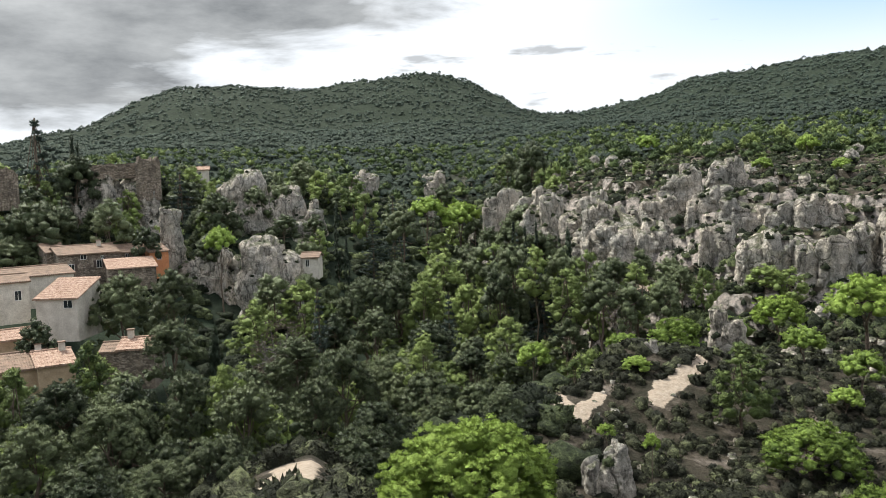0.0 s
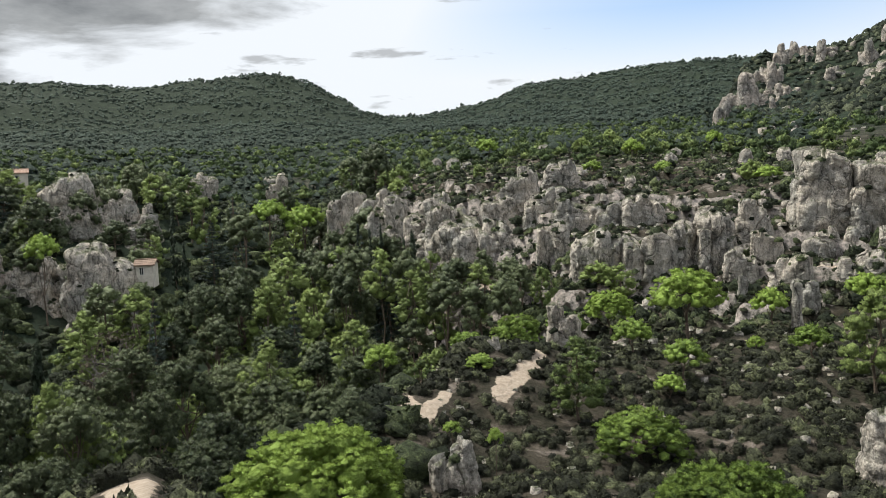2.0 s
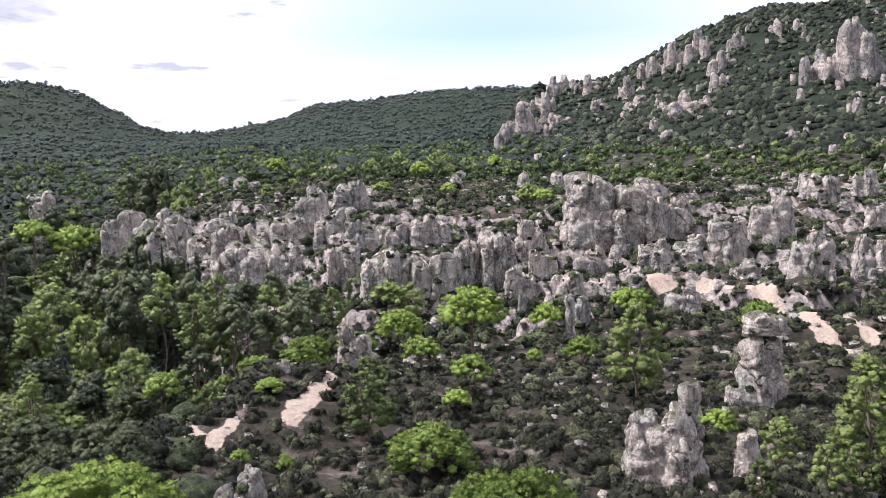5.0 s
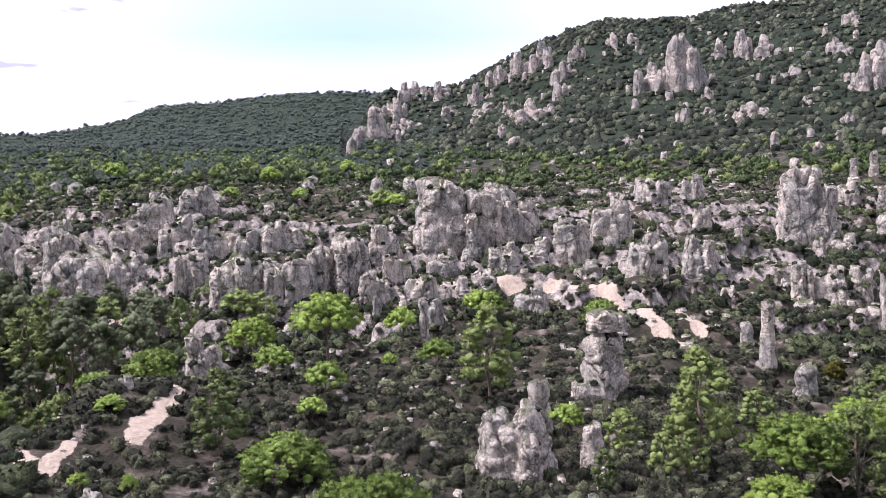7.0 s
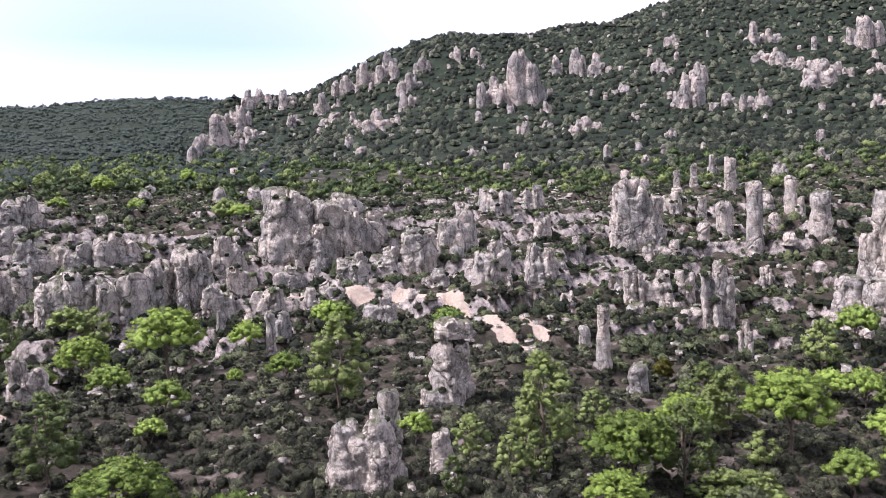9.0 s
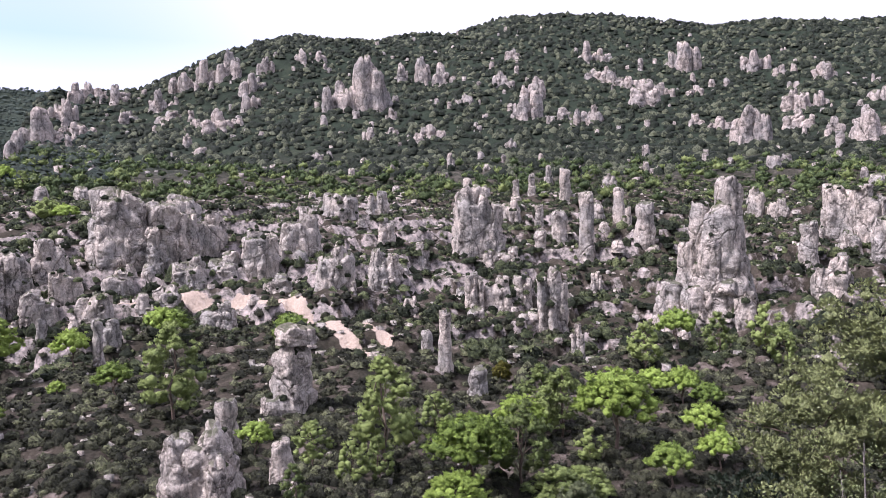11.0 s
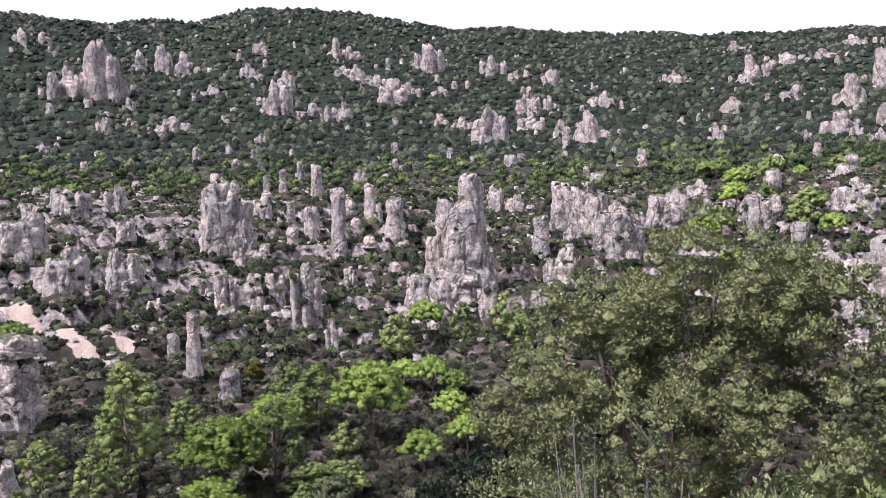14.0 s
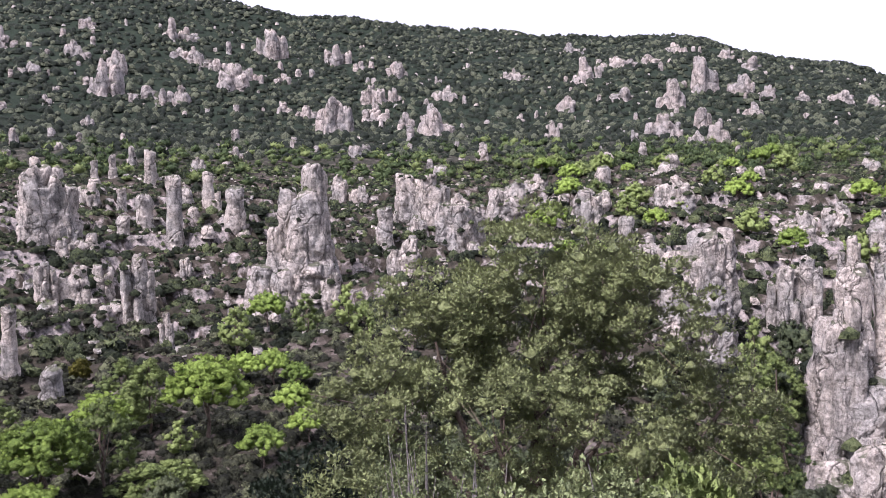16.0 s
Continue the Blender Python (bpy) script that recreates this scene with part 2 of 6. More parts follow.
def plain(name, a, c, scale=2.0, rough=0.85, relief=0.02):
    m, n, l, b = shader(name)
    f = noise_tex(n, l, scale, 5, 0.6)
    g = noise_tex(n, l, scale * 7, 3, 0.6)
    col = mix(n, l, ramp(n, l, f, [(0.35, (0, 0, 0)), (0.65, (1, 1, 1))]), a, c)
    col = mix(n, l, 1.0, col, ramp(n, l, g, [(0.3, (0.8, 0.8, 0.8)), (0.7, (1.1, 1.1, 1.1))]), "MULTIPLY")
    l.new(col, b.inputs["Base Color"])
    b.inputs["Roughness"].default_value = rough
    bump(n, l, b, g, 0.6, relief)
    return m


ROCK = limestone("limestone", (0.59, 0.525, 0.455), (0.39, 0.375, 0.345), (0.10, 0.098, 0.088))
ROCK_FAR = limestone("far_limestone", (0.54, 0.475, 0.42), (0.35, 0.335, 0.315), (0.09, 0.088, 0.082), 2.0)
BARK = plain("bark", (0.10, 0.075, 0.055), (0.17, 0.13, 0.10), 6.0, 0.95, 0.05)
GREY_WOOD = plain("grey_wood", (0.16, 0.14, 0.13), (0.27, 0.25, 0.23), 6.0, 0.95, 0.05)
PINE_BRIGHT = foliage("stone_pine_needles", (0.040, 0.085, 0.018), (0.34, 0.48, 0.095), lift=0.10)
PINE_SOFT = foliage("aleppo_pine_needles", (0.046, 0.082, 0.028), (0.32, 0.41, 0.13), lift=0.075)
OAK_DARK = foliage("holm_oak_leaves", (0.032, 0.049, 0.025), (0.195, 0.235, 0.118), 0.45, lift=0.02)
# this oak's two tones also hold painted highlights and near-black leaf shadows
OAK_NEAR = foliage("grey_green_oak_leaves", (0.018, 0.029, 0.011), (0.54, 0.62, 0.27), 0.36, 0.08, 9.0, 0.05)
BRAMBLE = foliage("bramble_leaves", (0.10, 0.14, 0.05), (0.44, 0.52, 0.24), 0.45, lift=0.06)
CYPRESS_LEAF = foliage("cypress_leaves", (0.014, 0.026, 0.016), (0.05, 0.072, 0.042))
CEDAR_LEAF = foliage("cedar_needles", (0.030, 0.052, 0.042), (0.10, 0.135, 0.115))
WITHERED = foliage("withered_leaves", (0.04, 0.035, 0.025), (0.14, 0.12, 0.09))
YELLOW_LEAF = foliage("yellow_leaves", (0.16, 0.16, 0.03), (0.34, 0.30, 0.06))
# the first, near-black stops stand for shade inside the bushes
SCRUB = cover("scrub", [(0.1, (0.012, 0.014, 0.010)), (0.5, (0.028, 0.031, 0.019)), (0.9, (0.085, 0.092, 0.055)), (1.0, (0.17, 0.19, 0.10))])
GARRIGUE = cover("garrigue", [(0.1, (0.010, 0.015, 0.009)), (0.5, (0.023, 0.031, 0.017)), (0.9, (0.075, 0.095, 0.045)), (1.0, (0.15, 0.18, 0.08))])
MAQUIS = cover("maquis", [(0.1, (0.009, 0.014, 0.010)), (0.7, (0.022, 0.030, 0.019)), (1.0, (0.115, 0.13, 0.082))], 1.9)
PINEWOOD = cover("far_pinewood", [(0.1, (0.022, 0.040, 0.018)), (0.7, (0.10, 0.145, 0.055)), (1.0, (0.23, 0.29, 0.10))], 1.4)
# lighter, bluer greens: distance haze is put into the woods' colour
HAZY_FARWOOD = cover("far_oakwood", [(0.1, (0.026, 0.042, 0.034)), (0.7, (0.042, 0.060, 0.047)), (1.0, (0.068, 0.090, 0.066))], 0.9)

# the ground: dark heath soil, bare pale earth where it is trodden, rock where it is steep
GROUND, gn, gl, gb = shader("hill_ground")
soil_noise = noise_tex(gn, gl, 0.35, 6, 0.65)
soil_fine = noise_tex(gn, gl, 3.0, 6, 0.7)
soil = ramp(gn, gl, soil_noise, [(0.36, (0.022, 0.022, 0.015)), (0.54, (0.055, 0.047, 0.036)), (0.70, (0.20, 0.17, 0.15))])
soil = mix(gn, gl, 1.0, soil, ramp(gn, gl, soil_fine, [(0.3, (0.6, 0.6, 0.6)), (0.7, (1.3, 1.3, 1.3))]), "MULTIPLY")
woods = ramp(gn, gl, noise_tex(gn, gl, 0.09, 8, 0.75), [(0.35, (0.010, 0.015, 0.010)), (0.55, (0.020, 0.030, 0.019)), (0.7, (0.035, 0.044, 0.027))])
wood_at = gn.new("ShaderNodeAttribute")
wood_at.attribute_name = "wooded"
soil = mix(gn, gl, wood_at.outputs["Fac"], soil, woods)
stone = ramp(gn, gl, noise_tex(gn, gl, 1.1, 6, 0.7), [(0.36, (0.05, 0.05, 0.04)), (0.5, (0.22, 0.20, 0.185)), (0.66, (0.42, 0.36, 0.33))])
rock_at = gn.new("ShaderNodeAttribute")
rock_at.attribute_name = "rocky"
rk = gn.new("ShaderNodeMath")
gl.new(rock_at.outputs["Fac"], rk.inputs[0])
gl.new(noise_tex(gn, gl, 0.5, 6, 0.7), rk.inputs[1])
soil = mix(gn, gl, ramp(gn, gl, rk.outputs[0], [(0.86, (0, 0, 0)), (1.0, (1, 1, 1))]), soil, stone)
earth = ramp(gn, gl, soil_fine, [(0.3, (0.28, 0.225, 0.175)), (0.7, (0.46, 0.385, 0.315))])
bare_at = gn.new("ShaderNodeAttribute")
bare_at.attribute_name = "bare"
br = gn.new("ShaderNodeMath")
gl.new(bare_at.outputs["Fac"], br.inputs[0])
gl.new(noise_tex(gn, gl, 0.9, 5, 0.65), br.inputs[1])
soil = mix(gn, gl, ramp(gn, gl, br.outputs[0], [(0.88, (0, 0, 0)), (1.12, (1, 1, 1))]), soil, earth)
gl.new(soil, gb.inputs["Base Color"])
gb.inputs["Roughness"].default_value = 0.95
gb.inputs["Specular IOR Level"].default_value = 0.1
gh = gn.new("ShaderNodeMath")
gl.new(soil_fine, gh.inputs[0])
gl.new(soil_noise, gh.inputs[1])
bump(gn, gl, gb, gh.outputs[0], 0.8, 0.4)


# ---- the lie of the land: cross-sections of the ground outwards from the lookout, distance and height ----
SECTIONS = {
    -60: [0, 0, 4, -0.3, 15, -5, 30, -11, 60, -18, 120, -20, 200, -5, 300, 10, 500, 30, 1000, 60, 1700, 120, 3000, 140],
    -30: [0, 0, 3, -0.3, 10, -3, 20, -7, 30, -11, 60, -21, 100, -27.5, 125, -24, 150, -16.5, 172, -7, 190, 0, 230, 4, 300, 6, 500, 20, 900, 45, 1500, 110, 1700, 118, 3000, 110],
    -20: [0, 0, 3, -0.3, 10, -2.8, 25, -7.8, 32, -10, 42, -15, 70, -23, 100, -27.5, 130, -24, 150, -17, 170, -9, 190, -2, 215, 3, 240, 5, 400, 24, 800, 52, 1250, 100, 1700, 215, 2000, 200, 3000, 140],
    -10: [0, 0, 3, -0.3, 10, -2.8, 25, -6.7, 30, -7.8, 34, -9.0, 38, -12, 45, -16, 70, -23, 110, -29, 150, -22, 170, -13, 190, -5, 215, 1.5, 270, 6, 400, 22, 800, 56, 1250, 100, 1700, 222, 2000, 210, 3000, 140],
    0: [0, 0, 3, -0.3, 10, -3.5, 32, -15, 50, -13, 70, -22, 110, -30, 150, -26, 185, -15, 215, -7, 260, 3, 400, 22, 800, 58, 1250, 110, 1700, 249, 2000, 235, 3000, 140],
    7: [0, 0, 3, -0.3, 10, -3.5, 28, -12.5, 45, -14, 55, -12.6, 62, -14, 75, -20, 105, -27, 135, -20, 150, -12, 158, -4, 180, 3, 260, 10, 430, 28, 800, 60, 1200, 95, 1600, 152, 2200, 150, 3000, 140],
    13: [0, 0, 3, -0.3, 10, -3.5, 28, -12.5, 45, -15, 57, -13.4, 68, -11, 76, -14.5, 100, -21, 125, -15, 140, -10, 150, 0, 170, 4, 260, 12, 450, 32, 800, 62, 1300, 105, 1800, 182, 2400, 190, 3000, 150],
    20: [0, 0, 3, -0.3, 10, -3.5, 30, -12, 45, -14.8, 56, -15, 68, -12.6, 78, -14.5, 95, -17.5, 112, -13, 120, -10, 138, -2, 155, 2, 200, 9, 300, 17, 500, 37, 900, 75, 1400, 140, 1900, 234, 2500, 240, 3000, 180],
    30: [0, 0, 3, -0.3, 10, -3.5, 30, -12.5, 45, -15.2, 60, -15, 75, -14.2, 100, -15, 112, -12, 122, -6, 140, 0, 200, 6, 300, 17, 400, 28, 470, 34, 560, 40, 900, 80, 1400, 160, 1900, 266, 2500, 250, 3000, 180],
    33: [0, 0, 3, -0.3, 10, -3.5, 30, -12, 48, -14, 78, -14, 100, -13.5, 112, -10, 125, -5, 145, 1, 200, 6, 300, 17, 400, 31, 450, 52, 480, 68, 540, 60, 900, 90, 1400, 160, 1900, 262, 2500, 240, 3000, 180],
    40: [0, 0, 3, -0.3, 10, -3.5, 30, -12, 50, -15.5, 80, -15.5, 98, -12, 112, -9.5, 124, -5, 140, 0, 165, 2, 220, 7, 320, 19, 420, 46, 500, 83, 560, 80, 900, 110, 1500, 160, 3000, 180],
    50: [0, 0, 3, -0.3, 10, -3.5, 30, -12.5, 60, -16.5, 85, -14.2, 100, -10.5, 125, -5, 150, 0, 220, 6, 300, 18, 420, 62, 520, 110, 600, 112, 900, 120, 1500, 150, 3000, 180],
    60: [0, 0, 3, -0.3, 10, -3.5, 30, -13, 55, -17.5, 80, -17.5, 105, -12, 140, -5.5, 160, -1, 200, 4, 250, 9, 320, 23, 430, 67, 560, 121, 650, 126, 900, 130, 1500, 150, 3000, 180],
    70: [0, 0, 3, -0.3, 10, -3.5, 25, -11.5, 50, -17.5, 85, -17.5, 110, -14.5, 140, -8, 165, -1, 210, 4.5, 260, 10, 330, 23, 430, 62, 570, 125, 680, 128, 1000, 130, 1500, 150, 3000, 180],
    80: [0, 0, 3, -0.4, 8, -2.8, 15, -5.5, 30, -12, 60, -17.5, 103, -14.5, 120, -9, 150, -5, 210, 3, 270, 11, 340, 25, 440, 60, 600, 119, 700, 122, 1000, 130, 1500, 150, 3000, 180],
    85: [0, 0, 3, -0.4, 8, -2.8, 15, -5.2, 30, -12.5, 60, -18, 85, -17, 104, -11, 118, -8.5, 150, -4.5, 205, 2.5, 265, 10.5, 340, 24.5, 445, 61, 610, 117, 710, 120, 1000, 127, 1500, 150, 3000, 180],
    90: [0, 0, 3, -0.5, 8, -2.8, 14, -5, 30, -13, 60, -19, 85, -17, 105, -11, 150, -5, 200, 2, 260, 10, 340, 25, 450, 62, 620, 114, 720, 118, 1000, 125, 1500, 150, 3000, 180],
    100: [0, 0, 3, -0.5, 8, -2.8, 14, -5, 30, -14, 55, -21, 78, -19, 92, -10, 105, -6.5, 130, -3.5, 150, 0, 200, 5, 270, 12, 350, 27, 450, 60, 640, 109, 740, 112, 1000, 120, 1500, 150, 3000, 180],
    110: [0, 0, 3, -0.5, 8, -2.8, 14, -5, 40, -19, 70, -24, 100, -17, 125, -6, 145, -1, 180, 2, 260, 10, 350, 23, 480, 58, 680, 95, 800, 96, 1500, 120, 3000, 150],
    122: [0, 0, 3, -0.5, 14, -5, 40, -19, 70, -22, 110, -10, 180, 2, 260, 8, 350, 18, 480, 36, 700, 55, 900, 60, 1500, 100, 3000, 150],
    150: [0, 0, 6, 0, 20, -3, 60, -12, 150, -8, 300, 5, 700, 40, 1500, 100, 3000, 150],
    230: [0, 0, 8, 0.2, 30, -2, 100, -10, 300, 0, 700, 40, 1500, 100, 3000, 150],
}
BEARINGS = sorted(SECTIONS)
BEARINGS = [BEARINGS[-1] - 360] + BEARINGS + [BEARINGS[0] + 360]


def section(key, r):
    s = SECTIONS[key if key in SECTIONS else key - 360 if key - 360 in SECTIONS else key + 360]
    return np.interp(r, s[0::2], s[1::2])


RINGS = np.concatenate([np.linspace(0, 20, 41), np.geomspace(20.4, 3000, 330)])
TABLE = np.array([section(k, RINGS) for k in BEARINGS])
for _ in range(2):
    TABLE[:, 2:-2] = (TABLE[:, 1:-3] + 2 * TABLE[:, 2:-2] + TABLE[:, 3:-1]) / 4


# how far the crests rise over or stay under those sections, by bearing: the distant hills, then the near mountain
HILL_CREST = [-34, 0.920, -30, 0.920, -26, 0.870, -23.6, 0.826, -17.9, 1.062, -14, 1.085, -10.8, 1.012, -5.3, 1.025, -2.5, 1.045, -0.1, 1.010, 2.2, 1.029, 4.5, 1.026, 6.9, 0.974, 11.2, 0.950, 16.1, 1.090, 20, 1.035, 23.6, 1.055, 28.9, 1.010, 33, 0.988]
RIDGE_CREST = [29, 1.000, 29.9, 0.750, 31, 1.224, 33.4, 0.991, 36, 0.980, 38, 0.960, 40.7, 1.055, 43, 1.100, 47.4, 1.091, 50, 0.996, 53, 1.002, 58.4, 0.995, 62.8, 1.077, 65, 1.088, 68.7, 1.045, 74.7, 1.030, 79, 1.026, 83, 1.026, 87, 1.022, 95.4, 1.000, 104, 1.070, 109.3, 0.992, 115.4, 0.974, 122, 0.830, 126, 1.000]


def smooth_land(x, y):
    """The ground's height without its small roughness, for arrays."""
    x, y = np.asarray(x, float), np.asarray(y, float)
    r = np.minimum(np.hypot(x, y), 2999)
    b = np.degrees(np.arctan2(x, y))
    b = np.where(b < BEARINGS[0], b + 360, b)
    b = np.where(b > BEARINGS[-1], b - 360, b)
    i = np.clip(np.searchsorted(BEARINGS, b, side="right") - 1, 0, len(BEARINGS) - 2)
    k = np.array(BEARINGS, float)
    u = (b - k[i]) / (k[i + 1] - k[i])
    u = u * u * (3 - 2 * u) * 0.5 + u * 0.5
    j = np.clip(np.searchsorted(RINGS, r, side="right") - 1, 0, len(RINGS) - 2)
    v = (r - RINGS[j]) / (RINGS[j + 1] - RINGS[j])
    low = TABLE[i, j] * (1 - v) + TABLE[i, j + 1] * v
    high = TABLE[i + 1, j] * (1 - v) + TABLE[i + 1, j + 1] * v
    z = low * (1 - u) + high * u
    far = np.clip((r - 1000) / 500, 0, 1)
    near = np.clip((r - 300) / 150, 0, 1) * np.clip((1000 - r) / 250, 0, 1)
    return z * (1 + far * (np.interp(b, HILL_CREST[0::2], HILL_CREST[1::2]) - 1)) * (1 + near * (np.interp(b, RIDGE_CREST[0::2], RIDGE_CREST[1::2]) - 1))


def waves(x, y, seed, size, octaves=4):
    """Smooth roughness about 0 from sums of crossing waves, for arrays."""
    rng = np.random.RandomState(seed)
    out = np.zeros(np.shape(x))
    for o in range(octaves):
        f = 2 * math.pi / size * 1.9 ** o
        for _ in range(4):
            a, p = rng.uniform(0, math.pi * 2), rng.uniform(0, math.pi * 2)
            out = out + np.sin(f * (x * math.cos(a) + y * math.sin(a)) + p + 1.3 * np.sin(f * 0.6 * (y * math.cos(a) - x * math.sin(a)) + p * 3)) * 0.62 ** o
    return out / 4


def land(x, y):
    x, y = np.asarray(x, float), np.asarray(y, float)
    r = np.hypot(x, y)
    rough = np.clip((r - 6) / 40, 0, 1)
    base = smooth_land(x, y)
    bear = np.degrees(np.arctan2(x, y))
    # benches and low scarps of rock
    karst = np.clip((r - 84) / 14, 0, 1) * np.clip((215 - r) / 50, 0, 1) * np.clip((bear - 1) / 4, 0, 1) * np.clip((122 - bear) / 8, 0, 1)
    step = 3.1
    q = (base + 1.3 * waves(x, y, 51, 24, 3) + 0.5 * waves(x, y, 52, 5, 2)) / step
    fr = q - np.floor(q)
    rise = np.clip((fr - 0.62) / 0.20, 0, 1)
    base = base + karst * 0.85 * step * (rise * rise * (3 - 2 * rise) - fr)
    return base + rough * 0.55 * waves(x, y, 3, 17) + np.clip((r - 300) / 300, 0, 1) * 4.0 * waves(x, y, 5, 120) + np.clip((r - 900) / 500, 0, 1) * 7 * waves(x, y, 9, 260)


def spot(bearing, r):
    return r * math.sin(radians(bearing)), r * math.cos(radians(bearing))


def ground_at(bearing, r):
    return float(land(*spot(bearing, r)))


# ---- builders ----
def mesh_of(name, verts, faces, material, tints=None, shade=False):
    me = bpy.data.meshes.new(name)
    verts = np.asarray(verts, np.float32)
    if isinstance(faces, np.ndarray):
        k = faces.shape[1]
        me.vertices.add(len(verts))
        me.vertices.foreach_set("co", verts.ravel())
        me.loops.add(faces.size)
        me.loops.foreach_set("vertex_index", faces.astype(np.int32).ravel())
        me.polygons.add(len(faces))
        me.polygons.foreach_set("loop_start", np.arange(0, faces.size, k, dtype=np.int32))
        me.polygons.foreach_set("loop_total", np.full(len(faces), k, np.int32))
        me.update(calc_edges=True)
    else:
        me.from_pydata([tuple(v) for v in verts.tolist()], [], faces)
    if tints is not None:
        at = me.attributes.new("tint", "FLOAT", "POINT")
        at.data.foreach_set("value", np.asarray(tints, np.float32))
    if shade:
        me.polygons.foreach_set("use_smooth", np.ones(len(me.polygons), bool))
    me.materials.append(material)
    return me


def under(name, me, parent, label=""):
    """One mesh object as a part of a thing or of a part."""
    ob = new(name, me)
    ob.parent = parent
    return tagged(ob, label)


def part(name, bm, material, parent, label=""):
    me = bpy.data.meshes.new(name)
    bm.to_mesh(me)
    bm.free()
    me.materials.append(material)
    return under(name, me, parent, label)


def box(bm, x0, x1, y0, y1, z0, z1, m=None):
    got = bmesh.ops.create_cube(bm, size=1.0)["verts"]
    for v in got:
        v.co = Vector(((x0 + x1) / 2 + v.co.x * (x1 - x0), (y0 + y1) / 2 + v.co.y * (y1 - y0), (z0 + z1) / 2 + v.co.z * (z1 - z0)))
        if m is not None:
            v.co = m @ v.co
    return got


def block(*size):
    bm = bmesh.new()
    box(bm, *size)
    return bm


# the ground: one sheet from the lookout to the horizon
def build_ground():
    fine = np.concatenate([np.arange(-34, 3, 0.5), np.arange(3, 124.01, 0.33)])
    rest = np.arange(128, 326, 6.0)
    bear = np.radians(np.concatenate([fine, rest]))
    rings = np.concatenate([np.linspace(0.6, 12, 20), np.geomspace(12.5, 45, 40), np.linspace(45.8, 84, 40), np.linspace(84.7, 205, 165), np.geomspace(207, 4600, 95)])
    nb, nr = len(bear), len(rings)
    x = (np.sin(bear)[:, None] * rings[None]).ravel()
    y = (np.cos(bear)[:, None] * rings[None]).ravel()
    z = land(x, y)
    x, y, z = np.append(x, 0), np.append(y, 0), np.append(z, 0.0)
    i, j = np.meshgrid(np.arange(nb), np.arange(nr - 1), indexing="ij")
    i2 = (i + 1) % nb
    quads = np.stack([i * nr + j, i * nr + j + 1, i2 * nr + j + 1, i2 * nr + j], -1).reshape(-1, 4)
    centre = len(x) - 1
    fan = np.array([[centre, a * nr, ((a + 1) % nb) * nr, ((a + 1) % nb) * nr] for a in range(nb)])
    me = bpy.data.meshes.new("ground")
    faces = [tuple(q) for q in quads[:, ::-1].tolist()] + [(f[0], f[2], f[1]) for f in fan.tolist()]
    me.from_pydata(np.stack([x, y, z], 1).tolist(), [], faces)
    r = np.hypot(x, y)
    b = np.degrees(np.arctan2(x, y))
    # trodden earth along the paths
    bare = np.zeros(len(x))
    for path, wide in PATHS:
        for (b0, r0), (b1, r1) in zip(path, path[1:]):
            p, q = np.array(spot(b0, r0)), np.array(spot(b1, r1))
            d = q - p
            u = np.clip(((x - p[0]) * d[0] + (y - p[1]) * d[1]) / (d @ d), 0, 1)
            away = np.hypot(x - p[0] - u * d[0], y - p[1] - u * d[1])
            bare = np.maximum(bare, np.clip(1.35 - away / wide, 0, 1))
    e = 1.5
    steep = np.hypot(land(x + e, y) - land(x - e, y), land(x, y + e) - land(x, y - e)) / (2 * e)
    rocky = np.clip((steep - 0.45) * 0.8, 0, 0.45) * (r > 16) * (r < 420)
    karst = np.clip((r - 84) / 20, 0, 1) * np.clip((260 - r) / 90, 0, 1) * np.clip((b - 4) / 8, 0, 1) * np.clip((125 - b) / 10, 0, 1)
    rocky = np.clip(rocky + np.interp(b, [4, 12, 55, 64], [0.08, 0.16, 0.34, 0.16]) * karst + 0.08 * (r < 84) * (b > 8), 0, 0.8)
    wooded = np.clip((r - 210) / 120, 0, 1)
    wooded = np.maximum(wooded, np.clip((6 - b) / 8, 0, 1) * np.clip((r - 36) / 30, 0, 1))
    for key, values in (("bare", bare), ("rocky", rocky), ("wooded", wooded)):
        me.attributes.new(key, "FLOAT", "POINT").data.foreach_set("value", values.astype(np.float32))
    me.polygons.foreach_set("use_smooth", np.ones(len(me.polygons), bool))
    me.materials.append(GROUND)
    return tagged(new("ground", me), "stony heath ground rising to wooded limestone hills", "ground", kind="structure")


PATHS = [
    ([(-12.6, 19), (-12.0, 22), (-11.6, 25), (-11.2, 28)], 0.95),
    ([(7.4, 51), (8.2, 54), (7.6, 57)], 0.6),
    ([(9.0, 52), (10.0, 55), (10.8, 58)], 0.55),
    ([(14.5, 58), (15.4, 60.5), (16.6, 64), (17.4, 67)], 0.85),
    ([(14.6, 60), (15.6, 62.5)], 0.6),
    ([(8, 122), (11, 126), (14, 128)], 0.99),
    ([(45.5, 104), (47.3, 103), (48.3, 98), (50, 95), (51.5, 90), (53, 86)], 1.15),
    ([(50, 95), (52, 97), (54, 92)], 0.93),
    ([(29.5, 34), (33, 33), (37, 32)], 0.62),
    ([(47, 36), (51, 37), (54, 38)], 0.87),
    ([(-6, 52), (-3, 51), (0, 52)], 0.81),
    ([(36, 112), (41, 110), (44, 108)], 1.12),
]


# ---- rocks ----
def cell_hash(p):
    return (math.sin(p.x * 12.9898 + p.y * 78.233 + p.z * 37.719) * 43758.5453) % 1.0


def lump(p, octaves=3):
    return sum(noise.noise(p * 2.1 ** k) * 0.5 ** k for k in range(octaves))


